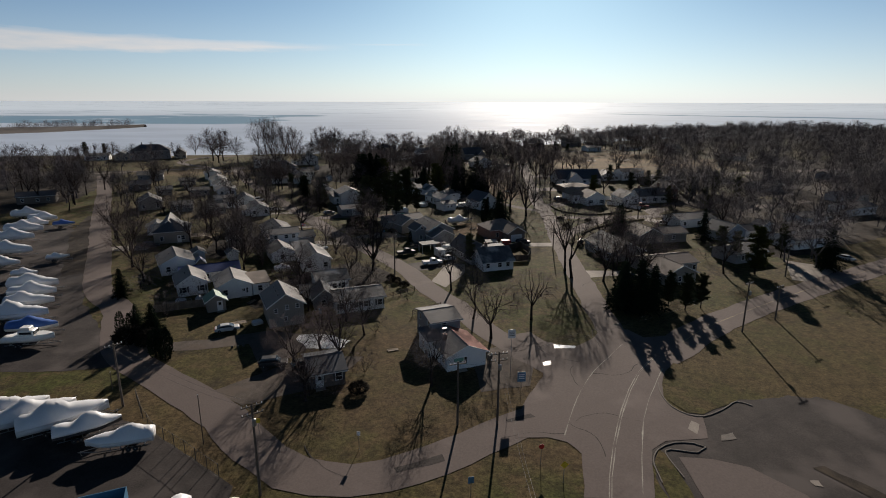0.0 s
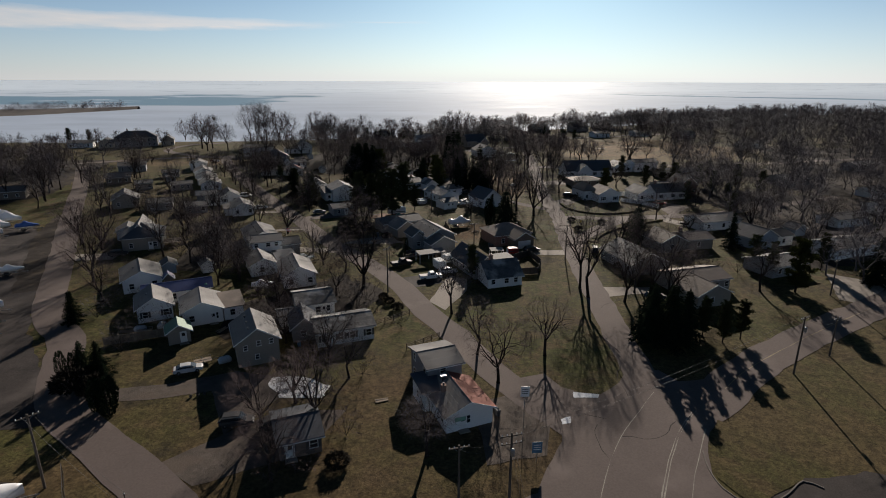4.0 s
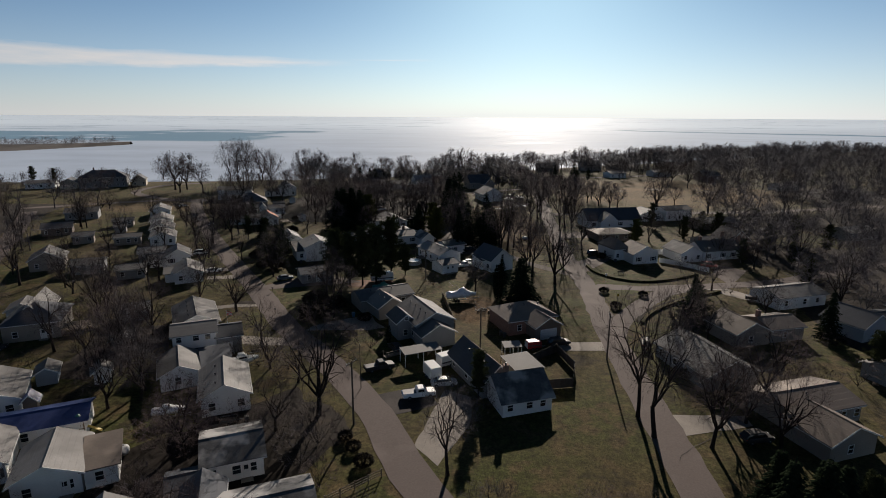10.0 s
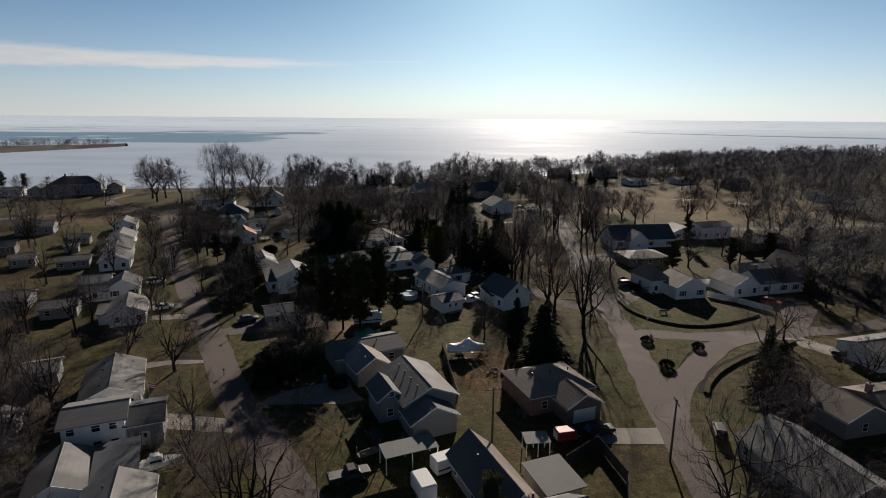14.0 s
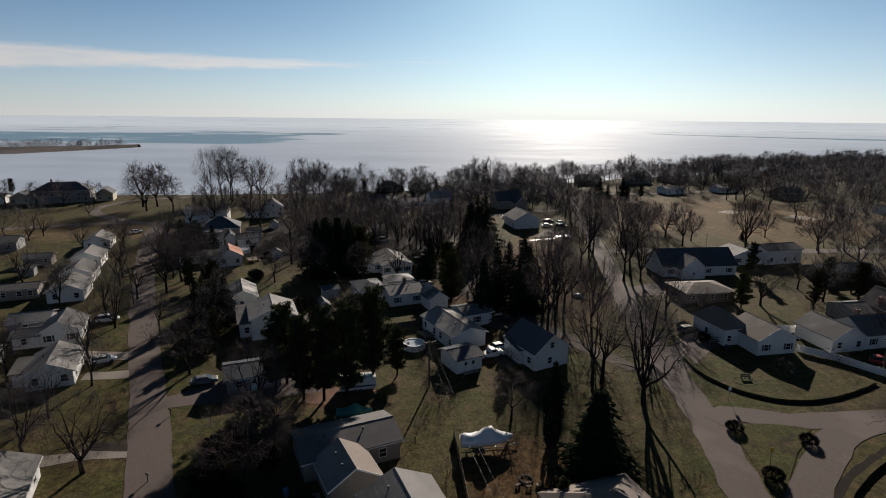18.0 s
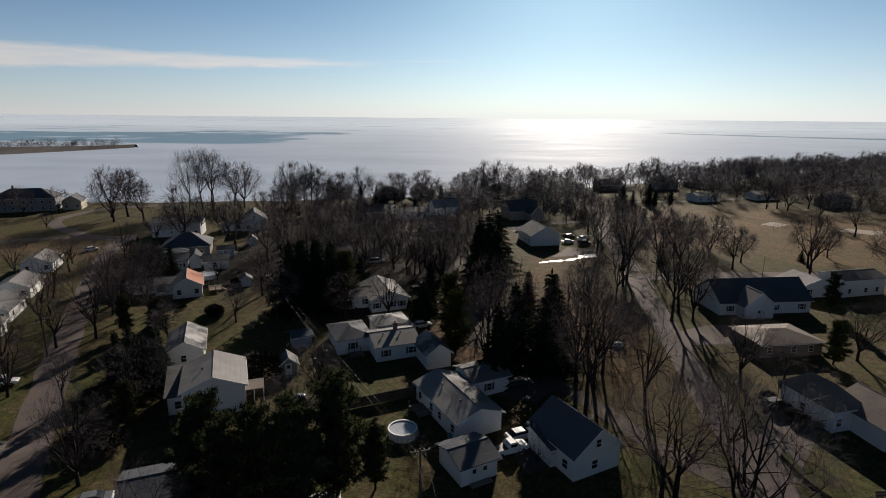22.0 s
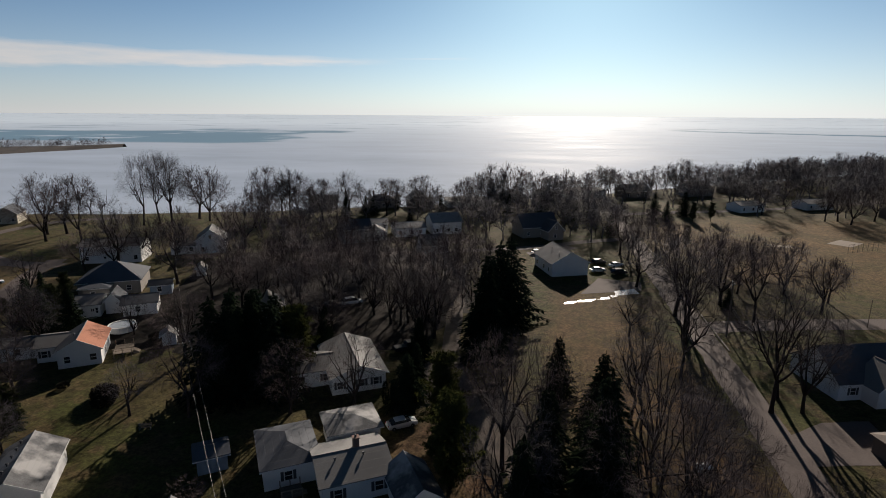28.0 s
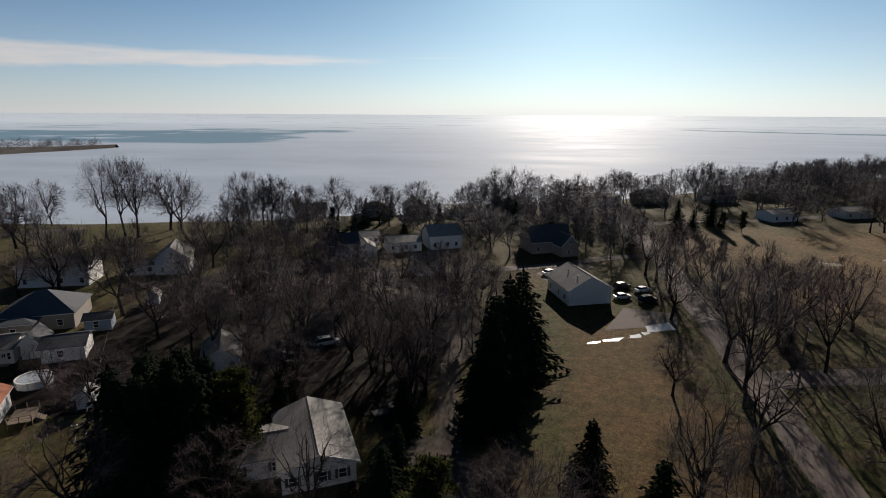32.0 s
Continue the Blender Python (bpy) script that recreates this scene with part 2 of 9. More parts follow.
def grass_material():
    """Winter turf: olive and straw patches, a few bare brown ones, and the park's dry field."""
    m = bpy.data.materials.new("winter_grass")
    m.use_nodes = True
    n, l, b = m.node_tree.nodes, m.node_tree.links, m.node_tree.nodes["Principled BSDF"]
    coord = n.new("ShaderNodeTexCoord")

    def noise_at(scale, detail=6, rough=0.62):
        t = n.new("ShaderNodeTexNoise")
        t.inputs["Scale"].default_value, t.inputs["Detail"].default_value, t.inputs["Roughness"].default_value = scale, detail, rough
        l.new(coord.outputs["Object"], t.inputs["Vector"])
        return t.outputs[0]

    def ramp(v, lo, hi):
        r = n.new("ShaderNodeMapRange")
        r.interpolation_type = "SMOOTHSTEP"
        r.inputs["From Min"].default_value, r.inputs["From Max"].default_value = lo, hi
        l.new(v, r.inputs[0])
        return r.outputs[0]

    def mixed(fac, a, c):
        x = n.new("ShaderNodeMix")
        x.data_type = "RGBA"
        l.new(fac, x.inputs[0])
        for i, v in ((6, a), (7, c)):
            if isinstance(v, tuple):
                x.inputs[i].default_value = (*v, 1)
            else:
                l.new(v, x.inputs[i])
        return x.outputs[2]

    def op(kind, a, c):
        x = n.new("ShaderNodeMath")
        x.operation = kind
        for i, v in enumerate((a, c)):
            if isinstance(v, (int, float)):
                x.inputs[i].default_value = v
            else:
                l.new(v, x.inputs[i])
        return x.outputs[0]

    base = mixed(ramp(noise_at(0.035), 0.36, 0.64), (0.058, 0.063, 0.017), (0.078, 0.062, 0.025))
    base = mixed(ramp(noise_at(0.26, 8), 0.47, 0.62), base, (0.092, 0.068, 0.031))
    base = mixed(ramp(noise_at(0.09, 9, 0.7), 0.54, 0.68), base, (0.042, 0.034, 0.020))
    sep = n.new("ShaderNodeSeparateXYZ")
    l.new(coord.outputs["Object"], sep.inputs[0])
    wob = op("MULTIPLY", op("SUBTRACT", noise_at(0.03), 0.5), 1.4)
    # dry stretches: the park's field, the strip by the avenue, the yard between the tall trees
    for cx, cy, rx_, ry_, col in ((125, 385, 75, 62, (0.165, 0.103, 0.044)), (27, 290, 14, 55, (0.13, 0.076, 0.034)), (12, 186, 9, 12, (0.13, 0.076, 0.034)),
                                  (-20, 206, 7, 4, (0.13, 0.06, 0.03)), (-4, 78, 34, 26, (0.088, 0.060, 0.031)), (72, 92, 42, 26, (0.090, 0.066, 0.031)), (-45, 66, 26, 16, (0.092, 0.064, 0.032)), (-3, 258, 9, 14, (0.13, 0.072, 0.042)), (-150, 330, 40, 22, (0.14, 0.097, 0.05))):
        d = op("ADD", op("POWER", op("DIVIDE", op("SUBTRACT", sep.outputs[0], cx), rx_), 2.0),
               op("POWER", op("DIVIDE", op("SUBTRACT", sep.outputs[1], cy), ry_), 2.0))
        inside = op("SUBTRACT", 1.0, ramp(op("ADD", d, wob), 0.45, 1.15))
        base = mixed(op("MULTIPLY", inside, op("ADD", 0.5, op("MULTIPLY", ramp(noise_at(0.07, 7), 0.4, 0.62), 0.45))), base, col)
    fine = n.new("ShaderNodeMix")
    fine.data_type, fine.blend_type, fine.inputs[0].default_value = "RGBA", "MULTIPLY", 1.0
    r = n.new("ShaderNodeMapRange")
    r.inputs["From Min"].default_value, r.inputs["From Max"].default_value, r.inputs["To Min"].default_value, r.inputs["To Max"].default_value = 0.3, 0.7, 0.25, 1.5
    l.new(noise_at(2.2, 8, 0.75), r.inputs[0])
    l.new(base, fine.inputs[6])
    l.new(r.outputs[0], fine.inputs[7])
    tuft, tr = n.new("ShaderNodeMix"), n.new("ShaderNodeMapRange")      # clumps and thin places a stride across
    tuft.data_type, tuft.blend_type, tuft.inputs[0].default_value = "RGBA", "MULTIPLY", 1.0
    tr.inputs["From Min"].default_value, tr.inputs["From Max"].default_value, tr.inputs["To Min"].default_value, tr.inputs["To Max"].default_value = 0.32, 0.68, 0.55, 1.4
    l.new(noise_at(0.75, 6, 0.7), tr.inputs[0])
    l.new(fine.outputs[2], tuft.inputs[6])
    l.new(tr.outputs[0], tuft.inputs[7])
    l.new(tuft.outputs[2], b.inputs["Base Color"])
    b.inputs["Roughness"].default_value, b.inputs["Specular IOR Level"].default_value = 0.95, 0.1
    bp = n.new("ShaderNodeBump")
    bp.inputs["Strength"].default_value, bp.inputs["Distance"].default_value = 0.7, 0.12
    l.new(noise_at(3.5, 8, 0.7), bp.inputs["Height"])
    l.new(bp.outputs[0], b.inputs["Normal"])
    return m


def lake_material():
    """Lake with a sheet of thin grey ice and long leads of open, bluer water far out."""
    m = bpy.data.materials.new("lake_ice")
    m.use_nodes = True
    n, l, b = m.node_tree.nodes, m.node_tree.links, m.node_tree.nodes["Principled BSDF"]
    coord, mp = n.new("ShaderNodeTexCoord"), n.new("ShaderNodeMapping")
    l.new(coord.outputs["Object"], mp.inputs["Vector"])
    mp.inputs["Scale"].default_value = (0.0026, 0.0046, 1)
    mp.inputs["Rotation"].default_value = (0, 0, 0.05)

    def op(kind, a, c, clamp=False):
        x = n.new("ShaderNodeMath")
        x.operation, x.use_clamp = kind, clamp
        for i, v in enumerate((a, c)):
            if isinstance(v, (int, float)):
                x.inputs[i].default_value = v
            else:
                l.new(v, x.inputs[i])
        return x.outputs[0]

    def ramp(v, lo, hi, to0=0.0, to1=1.0):
        r = n.new("ShaderNodeMapRange")
        r.inputs["From Min"].default_value, r.inputs["From Max"].default_value, r.inputs["To Min"].default_value, r.inputs["To Max"].default_value = lo, hi, to0, to1
        l.new(v, r.inputs[0])
        return r.outputs[0]

    lead, fine = n.new("ShaderNodeTexNoise"), n.new("ShaderNodeTexNoise")
    lead.inputs["Scale"].default_value, lead.inputs["Detail"].default_value, lead.inputs["Roughness"].default_value = 1.0, 10, 0.6
    l.new(mp.outputs[0], lead.inputs["Vector"])
    sep = n.new("ShaderNodeSeparateXYZ")
    l.new(coord.outputs["Object"], sep.inputs[0])
    # one broad lead of open water in the west, a thin one in the east, and cracks between floes far out
    rag = op("SUBTRACT", lead.outputs[0], 0.5)
    wide_y = op("ADD", op("ADD", sep.outputs[1], op("MULTIPLY", sep.outputs[0], -0.12)), op("MULTIPLY", rag, 900))
    west = op("MULTIPLY", ramp(op("ADD", sep.outputs[1], op("MULTIPLY", rag, 160)), 1010, 1050), ramp(wide_y, 1640, 1580))
    west = op("MULTIPLY", west, ramp(op("ADD", sep.outputs[0], op("MULTIPLY", rag, 500)), -340, -380))
    off = op("ABSOLUTE", op("ADD", op("SUBTRACT", sep.outputs[1], 2430), op("ADD", op("MULTIPLY", sep.outputs[0], 0.92), op("MULTIPLY", rag, 420))), 0.0)
    east = op("MULTIPLY", ramp(off, 90, 50), ramp(op("ADD", sep.outputs[0], op("MULTIPLY", rag, 500)), 560, 640))
    fac = op("MAXIMUM", west, east)
    thin, mp2 = n.new("ShaderNodeTexNoise"), n.new("ShaderNodeMapping")
    l.new(coord.outputs["Object"], mp2.inputs["Vector"])
    mp2.inputs["Scale"].default_value = (0.0035, 0.0085, 1)
    thin.inputs["Scale"].default_value, thin.inputs["Detail"].default_value, thin.inputs["Roughness"].default_value = 1.0, 9, 0.66
    l.new(mp2.outputs[0], thin.inputs["Vector"])
    streak = op("MULTIPLY", ramp(sep.outputs[1], 1250, 1700), op("MULTIPLY", op("SUBTRACT", thin.outputs[0], 0.57), 9.0, True))
    fac = op("MAXIMUM", fac, op("MULTIPLY", streak, 0.8))
    fac = op("MULTIPLY", fac, ramp(thin.outputs[0], 0.37, 0.43))
    mix = n.new("ShaderNodeMix")
    mix.data_type = "RGBA"
    l.new(fac, mix.inputs[0])
    pale = n.new("ShaderNodeMix")
    pale.data_type = "RGBA"
    fine.inputs["Scale"].default_value, fine.inputs["Detail"].default_value, fine.inputs["Roughness"].default_value = 2.5, 8, 0.6
    l.new(mp.outputs[0], fine.inputs["Vector"])
    l.new(ramp(fine.outputs[0], 0.35, 0.65), pale.inputs[0])
    pale.inputs[6].default_value, pale.inputs[7].default_value = (0.38, 0.45, 0.56, 1), (0.47, 0.55, 0.67, 1)
    far_haze = n.new("ShaderNodeMix")      # ice whitened with distance, the far haze put into its colour
    far_haze.data_type = "RGBA"
    l.new(ramp(sep.outputs[1], 700, 2600), far_haze.inputs[0])
    l.new(pale.outputs[2], far_haze.inputs[6])
    far_haze.inputs[7].default_value = (0.72, 0.83, 0.94, 1)
    l.new(far_haze.outputs[2], mix.inputs[6])
    mix.inputs[7].default_value = (0.20, 0.32, 0.43, 1)
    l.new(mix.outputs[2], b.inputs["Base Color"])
    l.new(ramp(fine.outputs[0], 0.3, 0.7, 0.62, 0.78), b.inputs["Roughness"])
    b.inputs["IOR"].default_value = 1.31
    b.inputs["Specular IOR Level"].default_value = 0.03
    return m


GRASS, LAKE = grass_material(), lake_material()
ASPHALT = material("worn_asphalt", (0.1176, 0.0941, 0.0865), 0.9, second=(0.11, 0.088, 0.081), vary=0.16, scale=0.6, bump=0.3, bump_scale=14, spec=0.2, stain=(0.16, 0.13, 0.12), stain_at=0.62)
ASPHALT_DARK = material("dark_asphalt", (0.046, 0.038, 0.036), 0.9, vary=0.45, scale=0.8, bump=0.3, bump_scale=14, spec=0.2, stain=(0.075, 0.063, 0.059), stain_at=0.57)
CONCRETE = material("concrete", (0.27, 0.24, 0.21), 0.85, vary=0.2, scale=1.0, bump=0.2, spec=0.2)
GRAVEL = material("gravel", (0.115, 0.096, 0.083), 0.95, vary=0.35, scale=2.0, bump=0.8, bump_scale=20, stain=(0.1, 0.08, 0.066), stain_at=0.55, spec=0.15)
RUST_LITTER = material("pine_needle_litter", (0.17, 0.075, 0.035), 0.95, vary=0.4, scale=2, bump=1.0, bump_scale=6, stain=(0.09, 0.045, 0.025))
# near-black soil with shade put into its colour
SHADE_SOIL = material("shade_dark_soil", (0.024, 0.019, 0.015), 0.95, vary=0.4, scale=2, bump=1.0, bump_scale=6, spec=0.1)
KERB = material("weathered_kerb", (0.14, 0.122, 0.108), 0.9, vary=0.3, scale=2, bump=0.5)
MESH_STEEL = material("rusty_fence_steel", (0.09, 0.085, 0.08), 0.7, metal=0.3, vary=0.3, scale=3)
SOIL = material("leaf_litter", (0.046, 0.038, 0.032), 0.95, vary=0.4, scale=1.6, bump=1.0, bump_scale=6, stain=(0.068, 0.054, 0.04), spec=0.1)
PAINT_LINE = material("worn_road_paint", (0.28, 0.255, 0.215), 0.8, vary=0.4, scale=3)
PAINT_YELLOW = material("yellow_road_paint", (0.26, 0.2, 0.1), 0.7, vary=0.35, scale=3)
ICE = material("puddle_ice", (0.62, 0.64, 0.68), 0.16, vary=0.1, spec=0.8)
SAND = material("infield_sand", (0.27, 0.215, 0.165), 0.95, vary=0.15, scale=0.6)
BARK = material("bark", (0.034, 0.027, 0.025), 0.95, vary=0.35, scale=2.5, bump=0.8, bump_scale=12, per_object=0.25, spec=0.08)
# TWIG and FAR_TWIG: grey cooled and lightened, distance haze put into the colour
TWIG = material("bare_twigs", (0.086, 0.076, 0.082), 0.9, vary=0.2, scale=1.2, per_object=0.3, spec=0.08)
FAR_TWIG = material("haze_grey_twigs", (0.128, 0.116, 0.124), 0.9, vary=0.25, scale=0.6, spec=0.08)
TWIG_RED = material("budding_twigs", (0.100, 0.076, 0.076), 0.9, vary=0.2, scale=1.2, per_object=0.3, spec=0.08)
NEEDLES = material("spruce_needles", (0.017, 0.024, 0.014), 1.0, vary=0.4, scale=1.4, per_object=0.3, spec=0.0)
NEEDLES_PINE = material("dark_pine_needles", (0.058, 0.066, 0.032), 1.0, vary=0.45, scale=1.4, per_object=0.3, spec=0.0)
NEEDLES_OLIVE = material("pine_needles", (0.070, 0.076, 0.025), 1.0, vary=0.4, scale=1.4, per_object=0.3, spec=0.0)
SHRUB = material("clipped_shrub_leaves", (0.026, 0.022, 0.015), 0.85, vary=0.4, scale=2, per_object=0.3, spec=0.08)
REEDS = material("dead_reeds", (0.058, 0.046, 0.041), 0.95, vary=0.3, scale=0.3)
WALLS = {
    "white": banded(material("white_siding", (0.74, 0.74, 0.735), 0.6, vary=0.07, scale=1.4), 0.8, 0.5),
    "tan": banded(material("tan_siding", (0.25, 0.225, 0.2), 0.7, vary=0.08, scale=1.4), 0.8, 0.5),
    "grey": banded(material("grey_siding", (0.245, 0.25, 0.26), 0.7, vary=0.08, scale=1.4), 0.8, 0.5),
    "blue": banded(material("blue_siding", (0.30, 0.36, 0.43), 0.7, vary=0.08, scale=1.4), 0.8, 0.5),
    "brick": material("brick", (0.27, 0.16, 0.125), 0.9, vary=0.25, scale=3, bump=0.5, bump_scale=10),
    "dark": banded(material("brown_siding", (0.15, 0.12, 0.10), 0.8, vary=0.12, scale=1.4), 0.8, 0.5),
    "cream": banded(material("cream_siding", (0.5, 0.45, 0.36), 0.7, vary=0.08, scale=1.4), 0.8, 0.5),
}


def shingle(name, color, rough=0.75, **kw):
    return banded(material(name, color, rough, vary=kw.pop("vary", 0.14), scale=kw.pop("scale", 1.1), per_object=0.22, spec=0.15, **kw), 1.0, 0.6)


ROOFS = {
    "grey": shingle("grey_shingles", (0.15, 0.147, 0.146), stain=(0.2, 0.194, 0.19)),
    "light": shingle("light_grey_shingles", (0.225, 0.22, 0.215), stain=(0.165, 0.16, 0.157)),
    "brown": shingle("brown_shingles", (0.185, 0.155, 0.135), stain=(0.24, 0.2, 0.17)),
    "dark": shingle("charcoal_shingles", (0.085, 0.092, 0.107)),
    "red": shingle("red_brown_shingles", (0.27, 0.10, 0.075)),
    "orange": shingle("orange_shingles", (0.42, 0.17, 0.10)),
    "moss": shingle("mossy_shingles", (0.17, 0.182, 0.165), stain=(0.235, 0.24, 0.215)),
    "green": shingle("green_metal_roof", (0.12, 0.22, 0.15), 0.5),
    "tarp": material("blue_tarp", (0.035, 0.06, 0.19), 0.5, vary=0.2, scale=2, bump=0.4, bump_scale=2),
    "streak": shingle("weathered_shingles", (0.12, 0.122, 0.127), vary=0.35, scale=2.2, stain=(0.34, 0.335, 0.33), stain_at=0.52),
}
TRIM = material("white_trim", (0.74, 0.74, 0.73), 0.5, vary=0.05)
DARK_TRIM = material("dark_trim", (0.05, 0.05, 0.055), 0.6, vary=0.1)
GLASS = material("window_glass", (0.02, 0.024, 0.028), 0.12, vary=0.05, spec=0.6)
WOOD = material("weathered_wood", (0.20, 0.155, 0.115), 0.85, vary=0.25, scale=3, bump=0.3, per_object=0.2)
WOOD_DARK = material("dark_stained_wood", (0.055, 0.045, 0.04), 0.85, vary=0.25, scale=3, bump=0.3, per_object=0.2)
POLE_WOOD = material("creosoted_pole", (0.10, 0.08, 0.065), 0.9, vary=0.25, scale=4, bump=0.4)
WIRE = material("wire", (0.07, 0.067, 0.065), 0.5, metal=0.3, vary=0.05)
STEEL = material("galvanised_steel", (0.36, 0.37, 0.38), 0.45, metal=0.8, vary=0.12)
RUBBER = material("rubber", (0.022, 0.022, 0.023), 0.85, vary=0.15)
CHIMNEY = material("chimney_brick", (0.24, 0.15, 0.12), 0.9, vary=0.25, scale=5, bump=0.4)
WRAP = material("white_shrink_wrap", (0.72, 0.73, 0.75), 0.4, vary=0.06, scale=2, bump=0.25, bump_scale=1.5)
WRAP_BLUE = material("blue_boat_cover", (0.05, 0.13, 0.40), 0.5, vary=0.15, scale=2, bump=0.3, bump_scale=2)
WRAP_GREEN = material("green_boat_cover", (0.06, 0.24, 0.2), 0.5, vary=0.15, scale=2)
GELCOAT = material("white_gelcoat", (0.78, 0.77, 0.73), 0.2, vary=0.04)
POOL_WALL = material("pool_wall", (0.62, 0.64, 0.66), 0.5, vary=0.06)
POOL_COVER = material("pool_cover", (0.42, 0.46, 0.50), 0.25, vary=0.2, scale=1.2)
CAR_PAINT = {k: material("car_paint_" + k, c, 0.5, vary=0.03, spec=0.25) for k, c in
             {"white": (0.78, 0.78, 0.78), "silver": (0.48, 0.49, 0.5), "black": (0.02, 0.02, 0.022), "red": (0.3, 0.03, 0.03), "grey": (0.13, 0.14, 0.15), "blue": (0.05, 0.08, 0.15)}.items()}
LAMP_RED = material("tail_light", (0.35, 0.02, 0.02), 0.2, vary=0.05)
LAMP_CLEAR = material("head_light", (0.7, 0.7, 0.7), 0.1, vary=0.05)
SIGN_RED = material("red_sign", (0.5, 0.03, 0.03), 0.4, vary=0.08)
SIGN_YELLOW = material("yellow_sign", (0.75, 0.5, 0.04), 0.4, vary=0.08)
SIGN_BLUE = material("blue_sign", (0.06, 0.16, 0.26), 0.4, vary=0.08)
SIGN_WHITE = material("white_sign", (0.75, 0.75, 0.75), 0.4, vary=0.08)
DOOR_WHITE = material("white_door", (0.68, 0.68, 0.67), 0.5, vary=0.05)
GREEN_AWNING = material("green_sign_board", (0.18, 0.36, 0.28), 0.6, vary=0.1)

# ---------------------------------------------------------------- builders
def thing(name, x, y, label, category, group="", kind="", z=None, turn=0.0):
    ob = new(name)
    ob.empty_display_size = 0.3
    ob.matrix_world = pose(x, y, gz(x, y) if z is None else z, 0, 0, turn)
    return tagged(ob, label, category, group, kind)


def mesh_of(name, verts, faces, mat, smooth=False):
    me = bpy.data.meshes.new(name)
    me.from_pydata([tuple(v) for v in verts], [], [tuple(f) for f in faces])
    me.materials.append(mat)
    if smooth:
        me.polygons.foreach_set("use_smooth", [True] * len(me.polygons))
    me.update()
    return me


def part(name, geo, mat, parent, label="", smooth=False):
    """Links (verts, faces) as one mesh under a thing or a part."""
    me = geo if isinstance(geo, bpy.types.Mesh) else mesh_of(name, geo[0], geo[1], mat, smooth)
    ob = new(name, me)
    ob.parent = parent
    if label:
        ob["label"] = label
    return ob


def join(*geos):
    v, f = [], []
    for a, b in geos:
        k = len(v)
        v += [tuple(p) for p in a]
        f += [tuple(i + k for i in q) for q in b]
    return v, f


def moved(geo, m):
    return [tuple(m @ Vector(p)) for p in geo[0]], geo[1]


def box(x0, y0, z0, x1, y1, z1):
    v = [(x0, y0, z0), (x1, y0, z0), (x1, y1, z0), (x0, y1, z0), (x0, y0, z1), (x1, y0, z1), (x1, y1, z1), (x0, y1, z1)]
    return v, [(3, 2, 1, 0), (4, 5, 6, 7), (0, 1, 5, 4), (1, 2, 6, 5), (2, 3, 7, 6), (3, 0, 4, 7)]


def soft_box(x0, y0, z0, x1, y1, z1, r):
    """A box whose upper and upright edges are bevelled by r."""
    rings = []
    for z, k in ((z0, 0.0), (z1 - r, 0.0), (z1, r)):
        for px, py, cx, cy in ((x0, y0, 1, 1), (x1, y0, -1, 1), (x1, y1, -1, -1), (x0, y1, 1, -1)):
            a, b = (px + cx * (r + k * 0.4), py + cy * k), (px + cx * k, py + cy * (r + k * 0.4))
            rings += [(*p, z) for p in ((b, a) if (cx * cy) > 0 else (a, b))]
    f = []
    for s in range(2):
        for i in range(8):
            j = (i + 1) % 8
            f.append((s * 8 + i, s * 8 + j, s * 8 + 8 + j, s * 8 + 8 + i))
    f.append(tuple(range(16, 24)))
    f.append(tuple(range(7, -1, -1)))
    return rings, f


def tube(points, radii, sides=6, cap=True):
    """A tapered tube along points."""
    v, f = [], []
    pts = [Vector(p) for p in points]
    for i, p in enumerate(pts):
        d = (pts[min(i + 1, len(pts) - 1)] - pts[max(i - 1, 0)])
        d = d.normalized() if d.length > 1e-9 else Vector((0, 0, 1))
        a = d.cross(Vector((0.31, 0.92, 0.17)))
        a = a.normalized() if a.length > 1e-6 else Vector((1, 0, 0))
        b = d.cross(a)
        for s in range(sides):
            w = 2 * math.pi * s / sides
            v.append(tuple(p + (a * math.cos(w) + b * math.sin(w)) * radii[i]))
    for i in range(len(pts) - 1):
        for s in range(sides):
            t = (s + 1) % sides
            f.append((i * sides + s, i * sides + t, (i + 1) * sides + t, (i + 1) * sides + s))
    if cap:
        f.append(tuple(range(sides))[::-1])
        f.append(tuple(range(len(v) - sides, len(v))))
    return v, f


def loft(rings, cap=True):
    """Closed rings of equal length joined into a skin."""
    n = len(rings[0])
    v = [tuple(p) for r in rings for p in r]
    f = []
    for i in range(len(rings) - 1):
        for s in range(n):
            t = (s + 1) % n
            f.append((i * n + s, i * n + t, (i + 1) * n + t, (i + 1) * n + s))
    if cap:
        f.append(tuple(range(n))[::-1])
        f.append(tuple(range(len(v) - n, len(v))))
    return v, f


def lathe(profile, sides=20, cap=True):
    return loft([[(r * math.cos(2 * math.pi * s / sides), r * math.sin(2 * math.pi * s / sides), z) for s in range(sides)] for r, z in profile], cap)


